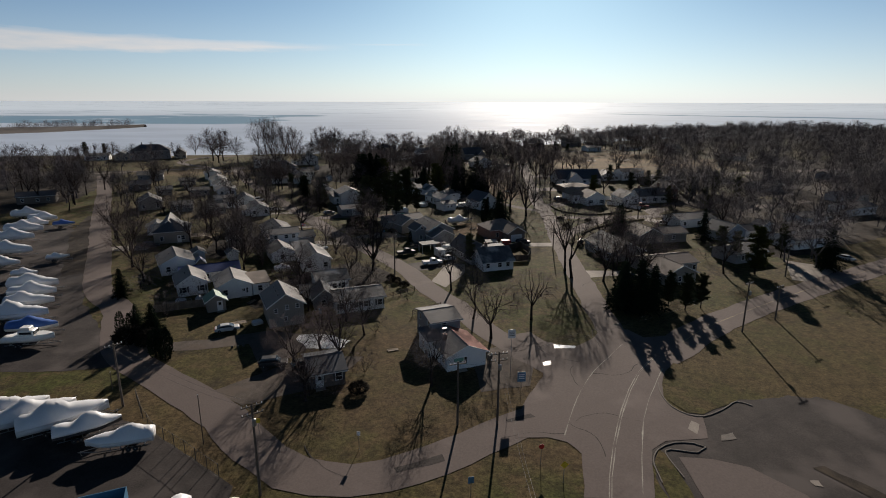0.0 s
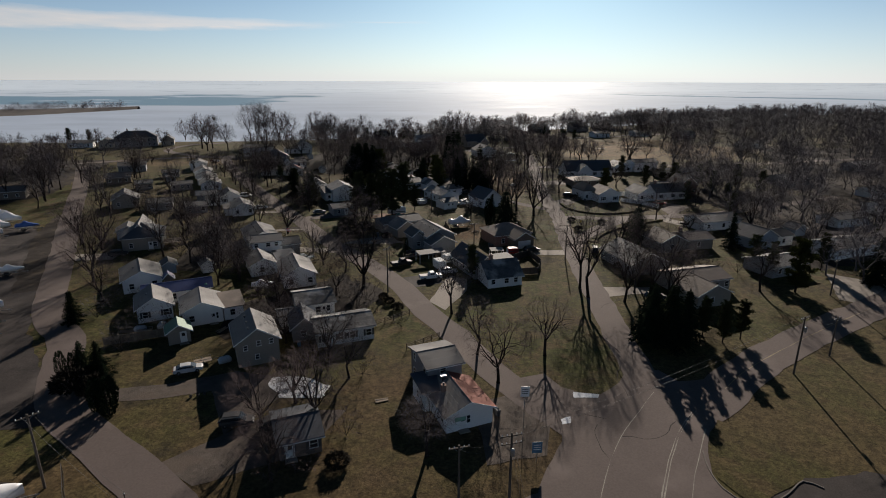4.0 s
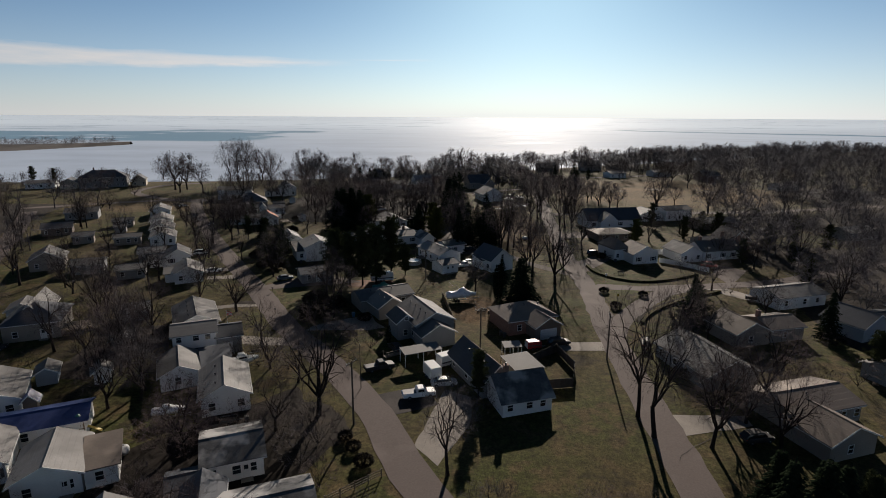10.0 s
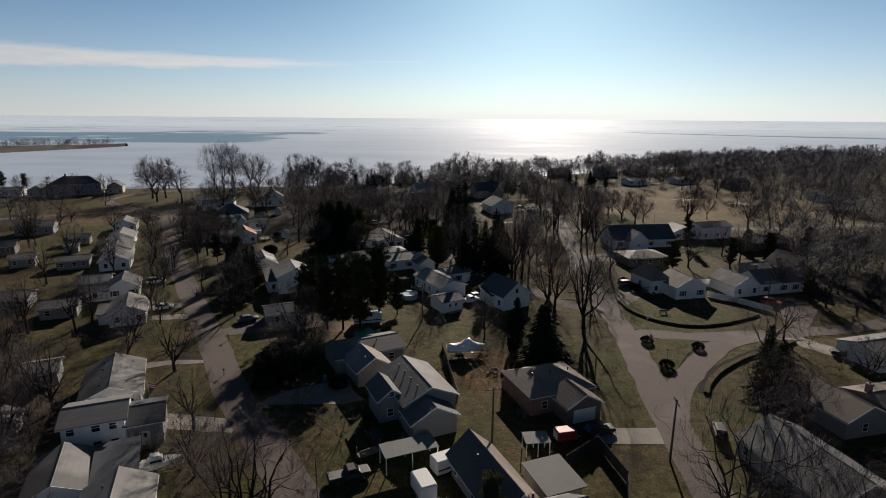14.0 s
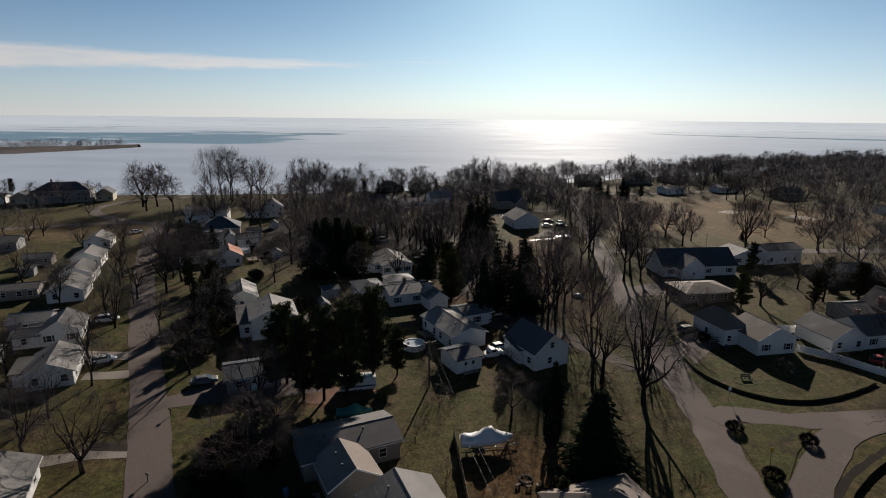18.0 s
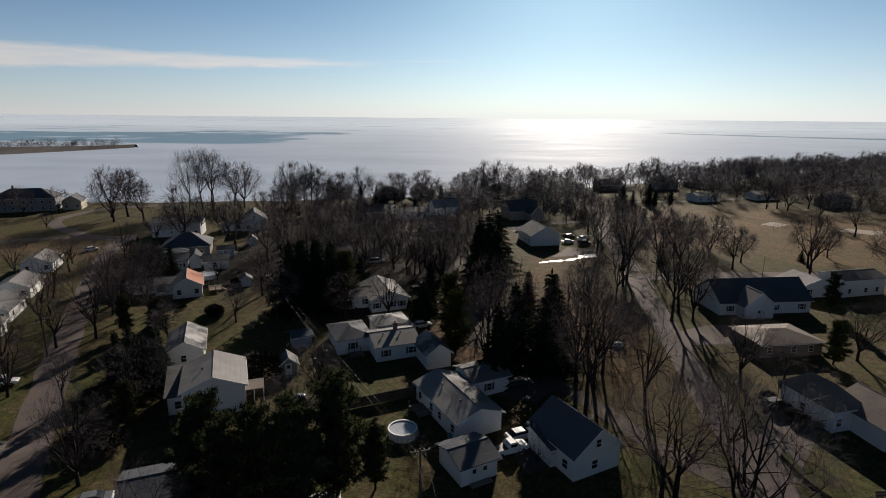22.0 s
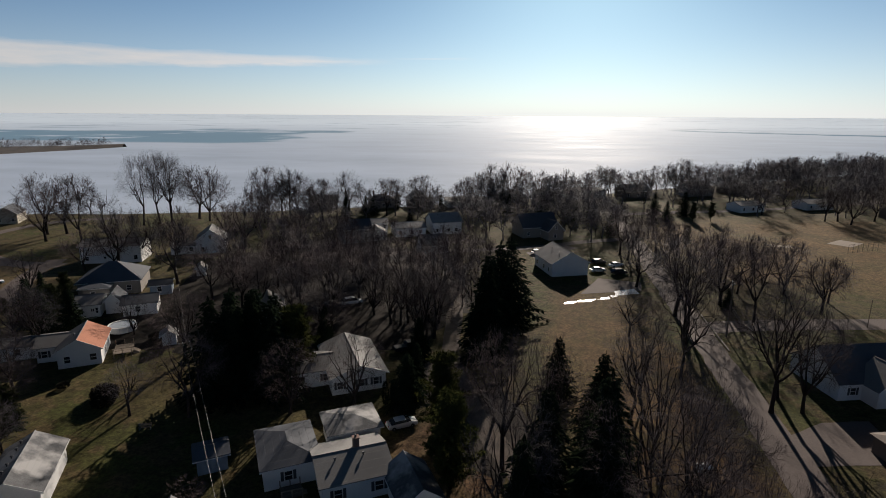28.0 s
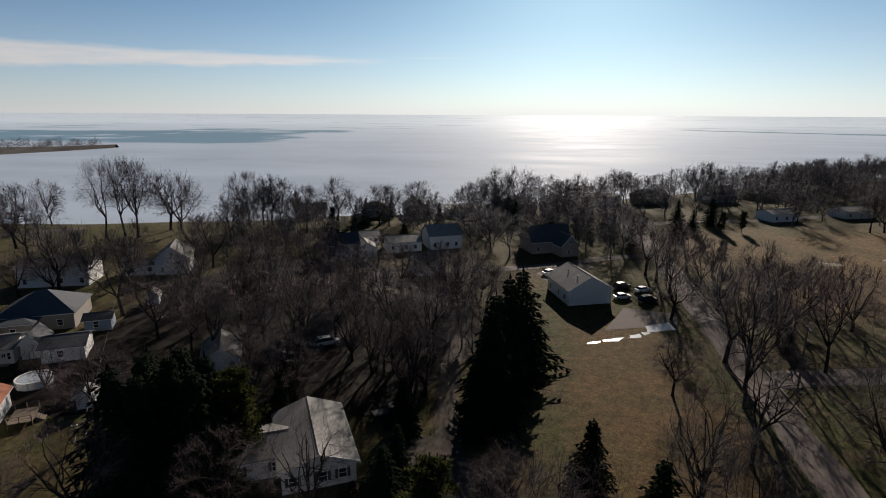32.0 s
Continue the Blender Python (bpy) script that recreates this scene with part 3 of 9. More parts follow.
# ---------------------------------------------------------------- the ground and what is laid on it
def build_ground():
    xs = [-5000, -3000, -1800] + list(range(-1200, 1201, 20)) + [1800, 3000, 5000]
    ys = [-1500, -600] + list(range(-200, 1001, 10))
    v = [(x, y, gz(x, y)) for y in ys for x in xs]
    n = len(xs)
    f = [(j * n + i, j * n + i + 1, (j + 1) * n + i + 1, (j + 1) * n + i) for j in range(len(ys) - 1) for i in range(n - 1)]
    ob = new("ground", mesh_of("ground", v, f, GRASS, True))
    tagged(ob, "olive and straw-coloured winter turf sloping to a lake", "ground", kind="structure")
    # the lake reaches the horizon
    xs = [-5000, -4000, -3000, -2000, -1000, 0, 1000, 2000, 3000, 4000, 5000]
    ys = [150, 400, 700, 1000, 1500, 2000, 2500, 3000, 3500, 4000, 4400, 4850]
    rise = lambda y: LAKE_Z + max(0, (y - 2400) / 2450) ** 2 * 24
    v = [(x, y, rise(y)) for y in ys for x in xs]
    n = len(xs)
    f = [(j * n + i, j * n + i + 1, (j + 1) * n + i + 1, (j + 1) * n + i) for j in range(len(ys) - 1) for i in range(n - 1)]
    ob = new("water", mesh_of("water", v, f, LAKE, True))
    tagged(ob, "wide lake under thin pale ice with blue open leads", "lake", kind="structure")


def smooth_line(pts, step=3.0):
    """Catmull-Rom through the points."""
    p = [Vector((a, b, 0)) for a, b in pts]
    p = [2 * p[0] - p[1]] + p + [2 * p[-1] - p[-2]]
    out = []
    for i in range(1, len(p) - 2):
        n = max(1, int((p[i + 1] - p[i]).length / step))
        for k in range(n):
            t = k / n
            a = 0.5 * (2 * p[i] + (p[i + 1] - p[i - 1]) * t + (2 * p[i - 1] - 5 * p[i] + 4 * p[i + 1] - p[i + 2]) * t * t
                       + (3 * p[i] - p[i - 1] - 3 * p[i + 1] + p[i + 2]) * t ** 3)
            out.append(a)
    out.append(p[-2])
    return out


def ribbon(line, w, lift, thick=0.0, side=0.0, wobble=0.0):
    """A strip w wide along a line, lifted off the ground; side shifts it across."""
    v, f = [], []
    for i, p in enumerate(line):
        d = (line[min(i + 1, len(line) - 1)] - line[max(i - 1, 0)]).normalized()
        n = Vector((-d.y, d.x, 0))
        ww = w[min(i, len(w) - 1)] if isinstance(w, list) else w
        for k in (-0.5, 0.5):
            q = p + n * (side + ww * k + (noise.noise(p * 0.35 + Vector((k * 9, 0, 0))) * wobble))
            v.append((q.x, q.y, gz(q.x, q.y) + lift))
    for i in range(len(line) - 1):
        f.append((2 * i, 2 * i + 2, 2 * i + 3, 2 * i + 1)[::-1])
    if thick:
        k = len(v)
        v += [(x, y, z - thick) for x, y, z in v]
        m = len(line)
        for i in range(m - 1):
            f.append((2 * i, k + 2 * i, k + 2 * i + 2, 2 * i + 2)[::-1])
            f.append((2 * i + 1, 2 * i + 3, k + 2 * i + 3, k + 2 * i + 1)[::-1])
    return v, f


def road(name, pts, w, lift, mat, label, category="road", wobble=0.5):
    ob = new(name, mesh_of(name, *ribbon(smooth_line(pts), w, lift, wobble=wobble), mat))
    return tagged(ob, label, category, kind="structure")


def patch(name, pts, lift, mat, label, category, ragged=0.5, kind="structure"):
    """A flat area with a slightly ragged rim, laid on the ground."""
    rim = []
    n = len(pts)
    for i in range(n):
        a, b = Vector((*pts[i], 0)), Vector((*pts[(i + 1) % n], 0))
        k = max(2, int((b - a).length / 2.0))
        for j in range(k):
            p = a.lerp(b, j / k)
            p += Vector((noise.noise(p * 0.5), noise.noise(p * 0.5 + Vector((7, 3, 1))), 0)) * ragged
            rim.append((p.x, p.y, gz(p.x, p.y) + lift))
    bm = bmesh.new()
    bm.faces.new([bm.verts.new(p) for p in rim])
    bmesh.ops.triangulate(bm, faces=bm.faces[:])
    bm.normal_update()
    for fc in bm.faces:
        if fc.normal.z < 0:
            fc.normal_flip()
    me = bpy.data.meshes.new(name)
    bm.to_mesh(me)
    bm.free()
    me.materials.append(mat)
    return tagged(new(name, me), label, category, kind=kind)


# ---------------------------------------------------------------- houses
class Block:
    """One volume of a house: a front wall from A to B, going back by depth. Local axes: u along the front, v backwards."""

    def __init__(self, house, ax, ay, bx, by, depth, eaves, rise, ridge, wall, roof, over=0.45, base=0.0):
        self.house, self.depth, self.eaves, self.rise, self.ridge, self.over = house, depth, eaves, rise, ridge, over
        if ridge in ("p", "hip") and rise <= 2.3:      # low ranch roofs, about one in three and a half
            self.rise = min(rise, depth * 0.145)
        self.width = math.hypot(bx - ax, by - ay)
        self.turn = math.atan2(by - ay, bx - ax)
        hx, hy, hz = house.matrix_world.translation
        mx, my = (ax + bx) / 2, (ay + by) / 2
        self.m = Matrix.Translation((ax - hx, ay - hy, gz(mx, my) + base - hz)) @ Matrix.Rotation(self.turn, 4, "Z")
        self.wall, self.roof, self.roof_right = wall, roof[0], roof[-1]
        self.build()

    def add(self, name, geo, mat, parent=None, label="", smooth=False):
        return part(name, moved(geo, self.m), mat, parent or self.house, label, smooth)

    def build(self):
        w, d, e, r, o = self.width, self.depth, self.eaves, self.rise, self.over
        t = 0.16
        low = -0.6
        if self.ridge == "g":        # gable to the front
            v = [(0, 0, low), (w, 0, low), (w, d, low), (0, d, low), (0, 0, e), (w, 0, e), (w, d, e), (0, d, e), (w / 2, 0, e + r), (w / 2, d, e + r)]
            f = [(3, 2, 1, 0), (0, 1, 5, 8, 4), (2, 3, 7, 9, 6), (1, 2, 6, 5), (3, 0, 4, 7), (4, 8, 9, 7), (8, 5, 6, 9)]
            self.add("wall", (v, f), self.wall)
            k = r / (w / 2)
            z0 = e - k * o
            for side in (-1, 1):
                xa, xb = w / 2 + side * (w / 2 + o), w / 2
                q = [(xa, -o, z0), (xb, -o, e + r), (xb, d + o, e + r), (xa, d + o, z0)]
                q = [(x, y, z + 0.02) for x, y, z in q]
                q += [(x, y, z + t) for x, y, z in q]
                self.add("roof", (q, [(3, 2, 1, 0), (4, 5, 6, 7), (0, 1, 5, 4), (1, 2, 6, 5), (2, 3, 7, 6), (3, 0, 4, 7)]), self.roof if side < 0 else self.roof_right)
                g = [(xa, -o - 0.03, z0 - 0.06), (xb, -o - 0.03, e + r - 0.06), (xb, -o - 0.03, e + r + t + 0.03), (xa, -o - 0.03, z0 + t + 0.03)]
                g += [(x, y + 0.04, z) for x, y, z in g]
                self.add("rake_board", (g, [(0, 1, 2, 3), (7, 6, 5, 4), (0, 4, 5, 1), (1, 5, 6, 2), (2, 6, 7, 3), (3, 7, 4, 0)]), TRIM)
                self.add("gutter", box(xa - 0.06, -o, z0 - 0.07, xa + 0.06, d + o, z0 + 0.06), TRIM)
            self.add("ridge_cap", tube([(w / 2, -o, e + r + t), (w / 2, d + o, e + r + t)], [0.09, 0.09], 5), self.roof)
        elif self.ridge == "p":      # ridge along the front
            v = [(0, 0, low), (w, 0, low), (w, d, low), (0, d, low), (0, 0, e), (w, 0, e), (w, d, e), (0, d, e), (0, d / 2, e + r), (w, d / 2, e + r)]
            f = [(3, 2, 1, 0), (0, 1, 5, 4), (2, 3, 7, 6), (1, 2, 6, 9, 5), (3, 0, 4, 8, 7), (4, 5, 9, 8), (8, 9, 6, 7)]
            self.add("wall", (v, f), self.wall)
            k = r / (d / 2)
            z0 = e - k * o
            for side in (-1, 1):
                ya, yb = d / 2 + side * (d / 2 + o), d / 2
                q = [(-o, ya, z0), (w + o, ya, z0), (w + o, yb, e + r), (-o, yb, e + r)]
                q = [(x, y, z + 0.02) for x, y, z in q]
                q += [(x, y, z + t) for x, y, z in q]
                self.add("roof", (q, [(3, 2, 1, 0), (4, 5, 6, 7), (0, 1, 5, 4), (1, 2, 6, 5), (2, 3, 7, 6), (3, 0, 4, 7)]), self.roof)
                self.add("gutter", box(-o, ya - 0.06, z0 - 0.07, w + o, ya + 0.06, z0 + 0.06), TRIM)
            self.add("ridge_cap", tube([(-o, d / 2, e + r + t), (w + o, d / 2, e + r + t)], [0.09, 0.09], 5), self.roof)
        elif self.ridge == "hip":
            v, f = box(0, 0, low, w, d, e)
            self.add("wall", (v, f), self.wall)
            h = min(w, d) / 2
            a, b = ((h, d / 2), (w - h, d / 2)) if w >= d else ((w / 2, h), (w / 2, d - h))
            z0 = e - 0.05
            lo = [(-o, -o, z0), (w + o, -o, z0), (w + o, d + o, z0), (-o, d + o, z0)]
            up = [(x, y, z + t) for x, y, z in lo]
            top = [(*a, e + r), (*b, e + r)]
            vv = lo + up + top
            if w >= d:
                ff = [(4, 5, 9, 8), (5, 6, 9), (6, 7, 8, 9), (7, 4, 8)]
            else:
                ff = [(4, 5, 8), (5, 6, 9, 8), (6, 7, 9), (7, 4, 8, 9)]
            ff += [(3, 2, 1, 0), (0, 1, 5, 4), (1, 2, 6, 5), (2, 3, 7, 6), (3, 0, 4, 7)]
            self.add("roof", (vv, ff), self.roof)
            self.add("gutter", box(-o, -o - 0.08, z0 - 0.04, w + o, -o + 0.02, z0 + 0.08), TRIM)
        else:                        # flat or lean-to, falling to the front by rise
            v = [(0, 0, low), (w, 0, low), (w, d, low), (0, d, low), (0, 0, e), (w, 0, e), (w, d, e + r), (0, d, e + r)]
            f = [(3, 2, 1, 0), (4, 5, 6, 7), (0, 1, 5, 4), (1, 2, 6, 5), (2, 3, 7, 6), (3, 0, 4, 7)]
            self.add("wall", (v, f), self.wall)
            q = [(-o, -o, e), (w + o, -o, e), (w + o, d, e + r), (-o, d, e + r)]
            q = [(x, y, z + 0.03) for x, y, z in q]
            q += [(x, y, z + t) for x, y, z in q]
            self.add("roof", (q, [(3, 2, 1, 0), (4, 5, 6, 7), (0, 1, 5, 4), (1, 2, 6, 5), (2, 3, 7, 6), (3, 0, 4, 7)]), self.roof)

    def on(self, side, s, z, out=0.0):
        """A place on a wall: s metres along it as seen from outside."""
        return {"f": Matrix.Translation((s, -out, z)),
                "r": Matrix.Translation((self.width + out, s, z)) @ Matrix.Rotation(math.pi / 2, 4, "Z"),
                "l": Matrix.Translation((-out, self.depth - s, z)) @ Matrix.Rotation(-math.pi / 2, 4, "Z"),
                "b": Matrix.Translation((self.width - s, self.depth + out, z)) @ Matrix.Rotation(math.pi, 4, "Z")}[side]

    def window(self, side, s, z, w=0.9, h=1.2, shutters=False):
        p = self.on(side, s, z)
        bar = 0.08
        ring = join(box(-w / 2 - bar, -0.05, 0, -w / 2, 0.02, h), box(w / 2, -0.05, 0, w / 2 + bar, 0.02, h),
                    box(-w / 2 - bar, -0.05, h, w / 2 + bar, 0.02, h + bar), box(-w / 2, -0.04, h * 0.5 - 0.03, w / 2, 0.02, h * 0.5 + 0.03))
        win = self.add("window", moved(ring, p), TRIM)
        self.add("sill", moved(box(-w / 2 - bar - 0.04, -0.09, -bar, w / 2 + bar + 0.04, 0.02, 0), p), TRIM, win)
        for z0, z1 in ((0, h * 0.5 - 0.03), (h * 0.5 + 0.03, h)):
            self.add("pane", moved(box(-w / 2, -0.012, z0, w / 2, 0.01, z1), p), GLASS, win)
        if shutters:
            for k in (-1, 1):
                x = k * (w / 2 + bar + 0.22)
                self.add("shutter", moved(box(x - 0.19, -0.04, -0.05, x + 0.19, 0.01, h + 0.05), p), DARK_TRIM)
        return win

    def door(self, side, s, w=0.95, h=2.05, mat=None):
        p = self.on(side, s, 0.15)
        d = self.add("door", moved(join(box(-w / 2, -0.03, 0, w / 2, 0.02, h)), p), mat or DOOR_WHITE)
        self.add("door_frame", moved(join(box(-w / 2 - 0.1, -0.05, 0, -w / 2, 0.02, h), box(w / 2, -0.05, 0, w / 2 + 0.1, 0.02, h), box(-w / 2 - 0.1, -0.05, h, w / 2 + 0.1, 0.02, h + 0.1)), p), TRIM, d)
        self.add("door_light", moved(box(-w * 0.28, -0.042, h * 0.6, w * 0.28, -0.028, h * 0.9), p), GLASS, d)
        self.add("door_step", moved(box(-w / 2 - 0.3, -0.9, -0.4, w / 2 + 0.3, 0, -0.02), p), CONCRETE, d)

    def garage(self, side, s, w=4.6, h=2.15, mat=None):
        p = self.on(side, s, 0.02)
        g = self.add("garage_door", moved(join(*[box(-w / 2, -0.035, k * h / 4 + 0.012, w / 2, 0.02, (k + 1) * h / 4 - 0.012) for k in range(4)]), p), mat or DOOR_WHITE)
        self.add("garage_door_frame", moved(join(box(-w / 2 - 0.12, -0.05, 0, -w / 2, 0.02, h), box(w / 2, -0.05, 0, w / 2 + 0.12, 0.02, h), box(-w / 2 - 0.12, -0.05, h, w / 2 + 0.12, 0.02, h + 0.12)), p), TRIM, g)

    def top(self, u, v):
        """The height of the roof's face over a place."""
        if self.ridge == "g":
            return self.eaves + self.rise * (1 - abs(u - self.width / 2) / (self.width / 2)) + 0.16
        if self.ridge in ("p", "hip"):
            return self.eaves + self.rise * (1 - abs(v - self.depth / 2) / (self.depth / 2)) + 0.16
        return self.eaves + 0.2 + self.rise * v / self.depth

    def chimney(self, u, v, h=1.3, s=0.75, mat=None):
        z = self.top(u, v)
        c = self.add("chimney", join(box(u - s / 2, v - s / 2, z - 1.2, u + s / 2, v + s / 2, z + h), box(u - s / 2 - 0.07, v - s / 2 - 0.07, z + h, u + s / 2 + 0.07, v + s / 2 + 0.07, z + h + 0.14)), mat or CHIMNEY)
        self.add("flue", moved(tube([(0, 0, 0), (0, 0, 0.35)], [0.15, 0.14], 8), Matrix.Translation((u, v, z + h + 0.12))), DARK_TRIM, c)

    def vents(self, *uv):
        for u, v in uv:
            z = self.top(u, v)
            self.add("roof_vent", join(tube([(u, v, z - 0.15), (u, v, z + 0.3)], [0.09, 0.09], 6), tube([(u, v, z + 0.3), (u, v, z + 0.42)], [0.2, 0.14], 6)), DARK_TRIM)

    def fit_out(self, spec):
        """spec: words such as f3 (three front windows), l2, r2, G (gable window), d0.6 (front door), g0.3 (garage door), s (shutters), 2 (two storeys)."""
        words = spec.split()
        shut = "s" in words
        floors = [0.95] + ([3.65] if "2" in words else [])
        for wd in words:
            if wd[0] in "flr" and len(wd) > 1:
                n = int(wd[1:])
                length = self.width if wd[0] == "f" else self.depth
                for k in range(n):
                    for z in floors:
                        if z + 1.3 < self.eaves + 0.1:
                            self.window(wd[0], length * (k + 0.5 + (0.12 if k % 2 else -0.06)) / n, z, 1.0 if k % 2 else 0.9, 1.2, shut and wd[0] == "f")
            elif wd == "G":
                self.window("f", self.width / 2, self.eaves + self.rise * 0.12, 0.8, min(1.1, self.rise * 0.5))
            elif wd[0] == "d":
                self.door("f", self.width * float(wd[1:]))
            elif wd[0] == "D":
                self.door("l", self.depth * float(wd[1:]))
            elif wd[0] == "g":
                self.garage("f", self.width * float(wd[1:]), min(4.4, self.width * 0.62))
            elif wd[0] == "c":
                self.chimney(self.width * float(wd[1:]), self.depth * 0.55)
            elif wd[0] == "v":
                n = int(wd[1:])
                for k in range(n):
                    if self.ridge == "g":
                        self.vents((self.width * 0.32, self.depth * (k + 0.6) / (n + 0.4)))
                    else:
                        self.vents((self.width * (k + 0.6) / (n + 0.4), self.depth * 0.36))


def house(label, blocks, name="house", category="house", group=""):
    """blocks: (ax, ay, bx, by, depth, eaves, rise, ridge, wall, roof, fittings)."""
    ax, ay = blocks[0][0], blocks[0][1]
    ob = thing(name, ax, ay, label, category, group)
    bpy.context.view_layer.update()
    made = []
    for b in blocks:
        k = Block(ob, *b[:8], WALLS[b[8]], [ROOFS[r] for r in b[9].split("/")])
        k.fit_out(b[10] if len(b) > 10 else "")
        made.append(k)
    return ob, made

# ---------------------------------------------------------------- ground, roads, drives
build_ground()
AVENUE = [(20.5, 20), (20.8, 40), (21, 54), (22.5, 62), (26, 74), (30.5, 88), (33, 100), (33.6, 115), (34.5, 130), (35.5, 150), (36.8, 170), (38.6, 190), (40.0, 205), (40.2, 220), (40.6, 236), (42.2, 256), (44.0, 275), (46.0, 300), (48.6, 330), (51.2, 360), (54.0, 392), (57.2, 430), (58.5, 470)]
LANE = [(26, 77), (19, 86), (10, 99), (2.5, 115), (-4.5, 128), (-9.5, 140), (-17, 152), (-26, 165), (-34.2, 176), (-48.2, 200), (-60.8, 220), (-76.5, 246), (-103, 292), (-122, 330), (-128, 350)]
COVE = [(20, 72), (12, 70), (2, 63), (-7, 58.4), (-15, 57.6), (-22.5, 61.5), (-33.4, 72.5), (-45, 81.2), (-58, 92), (-70, 112), (-82, 125), (-103, 161), (-126, 200), (-160, 260), (-190, 310)]
EAST = [(30, 84), (42, 93), (54, 104), (78.7, 120.4), (118, 143.5), (170, 172), (260, 215)]
LOOP = [(41, 203), (44.5, 205.4), (54, 203.8), (65.5, 205.2), (79, 207.5), (95, 211), (120, 222), (160, 240)]
road("road", AVENUE, [6.6] * 12 + [5.6], 0.046, ASPHALT, "worn pinkish-grey asphalt avenue running to the lake")
road("road", LANE, 5.6, 0.050, ASPHALT, "narrow worn asphalt street between small houses")
road("road", COVE, 6.2, 0.054, ASPHALT, "curving worn asphalt street beside a boat yard")
road("road", EAST, 7.2, 0.058, ASPHALT, "two-lane asphalt road past an open field")
road("road", LOOP, 4.6, 0.062, ASPHALT, "curving asphalt side street round a small green")
road("road", [(37.6, 171), (40.2, 177.5), (44.4, 184), (50.6, 191.6), (59, 200.5), (68, 205)], 4.8, 0.066, ASPHALT, "short asphalt slip road beside a green")
road("road", [(38, 217), (28.2, 227), (20, 240), (10, 252), (0, 275), (-4.2, 292), (-5, 312), (-5, 330), (-10, 345), (-20, 352), (-60, 362)], 3.6, 0.046, GRAVEL, "narrow gravelly lane under tall bare trees")
road("road", [(47, 311), (60, 314), (95, 318), (150, 322), (260, 350)], 6.0, 0.042, ASPHALT, "asphalt cross street beside a dry playing field")
road("road", [(55, 395), (38, 390), (20, 380), (0, 374), (-30, 366)], 4.2, 0.047, ASPHALT, "pale asphalt side street among houses")
road("road", [(57.5, 442), (85, 450), (130, 462), (220, 500)], 5.0, 0.043, ASPHALT, "far asphalt street along the top of the field")
road("road", [(-128, 342), (-150, 350), (-175, 372), (-172, 400), (-150, 414)], 5.0, 0.044, ASPHALT, "asphalt drive winding through lawns to the lake")
road("road", [(-200, 318), (-150, 342), (-122, 344)], 5.0, 0.041, ASPHALT, "asphalt street ending at the lawns")
patch("pavement", [(16.4, 54.4), (17.3, 58.6), (18, 62.6), (16.9, 65), (14.4, 66.1), (10.5, 66.1), (5.4, 63.4), (1.5, 66.4), (5.2, 68.9), (11.4, 72.6), (12.6, 75.6), (16.5, 82.9), (17.7, 90.2), (16.2, 94.3), (12.5, 99), (17.1, 100.7), (19.2, 96.6), (21.6, 95.2), (24.8, 94.4), (28.7, 97.9), (31.2, 102), (36.6, 102), (38.5, 98.4), (44, 99.4), (48.4, 96.6), (42.0, 91.0), (38.2, 86.6), (35.3, 80.6), (33.9, 76.1), (34.7, 72.7), (37.7, 71.2), (36, 66), (30, 65.4), (27.5, 63.4), (26.4, 60.4), (24.6, 54.4)], 0.063, ASPHALT, "broad worn pinkish asphalt road junction", "junction", 0.22)
patch("pavement", [(27, 64), (34, 72), (48, 76), (58, 77), (66, 68), (70, 50), (60, 30), (28, 30), (26, 58)], 0.022, ASPHALT_DARK, "patched dark asphalt car park with a ragged rim", "car park", 2.2)
patch("pavement", [(-140, 74), (-68, 76), (-52, 74.5), (-46.5, 70.5), (-39, 66.5), (-25, 56.5), (-20, 40), (-40, 20), (-140, 20)], 0.024, ASPHALT_DARK, "dark asphalt boat yard", "boat yard", 0.5)
patch("pavement", [(-160, 84), (-68, 84), (-55, 86), (-64, 98), (-80, 116), (-95, 140), (-108, 158), (-130, 190), (-170, 190)], 0.026, ASPHALT_DARK, "dark asphalt winter storage yard full of boats", "boat yard", 1.2)
patch("ground_strip", [(-90, 138), (-97, 134), (-124, 180), (-134, 205), (-127, 205), (-112, 178)], 0.036, SOIL, "brown verge between a yard and a street", "verge", 1.0)
patch("verge", [(6, 78), (14, 80), (16, 88), (10, 94), (5, 92)], 0.036, GRAVEL, "gravel forecourt before a small house", "forecourt", 0.6)
patch("playing_field_sand", [(121, 395), (126, 390), (134, 396), (129, 401)], 0.03, SAND, "pale sand infield of a ball field", "infield", 0.5)
patch("playing_field_sand", [(146, 384), (157, 377), (166, 384), (154, 390)], 0.03, SAND, "pale sand infield of a ball field", "infield", 0.8)
patch("playing_field_sand", [(98, 389), (105, 387), (107, 390), (99, 392)], 0.03, SAND, "small worn sand patch in a field", "infield", 0.5)
for pts in ([(20.5, 324.2), (23.0, 325.2), (24.2, 326.4), (22.4, 326.0)], [(24.6, 325.6), (27.4, 326.6), (29.2, 328.4), (27.0, 327.9), (25.4, 327.0)], [(29.4, 327.8), (32.2, 328.9), (33.0, 330.4), (30.6, 329.8)], [(33.4, 329.8), (35.2, 330.8), (35.4, 331.8), (33.8, 331.2)]):
    patch("puddle", pts, 0.05, ICE, "frozen puddle glaring in the sun", "puddle", 0.9)
patch("puddle", [(34.5, 331.5), (41, 333.5), (40.6, 337.5), (35, 335)], 0.052, ICE, "frozen puddle at the foot of a drive", "puddle", 0.4)
patch("puddle", [(20.4, 93.5), (24.3, 93.5), (24.6, 94.4), (20.6, 95.1)], 0.09, ICE, "frozen puddle at the tip of a lawn", "puddle", 0.2)

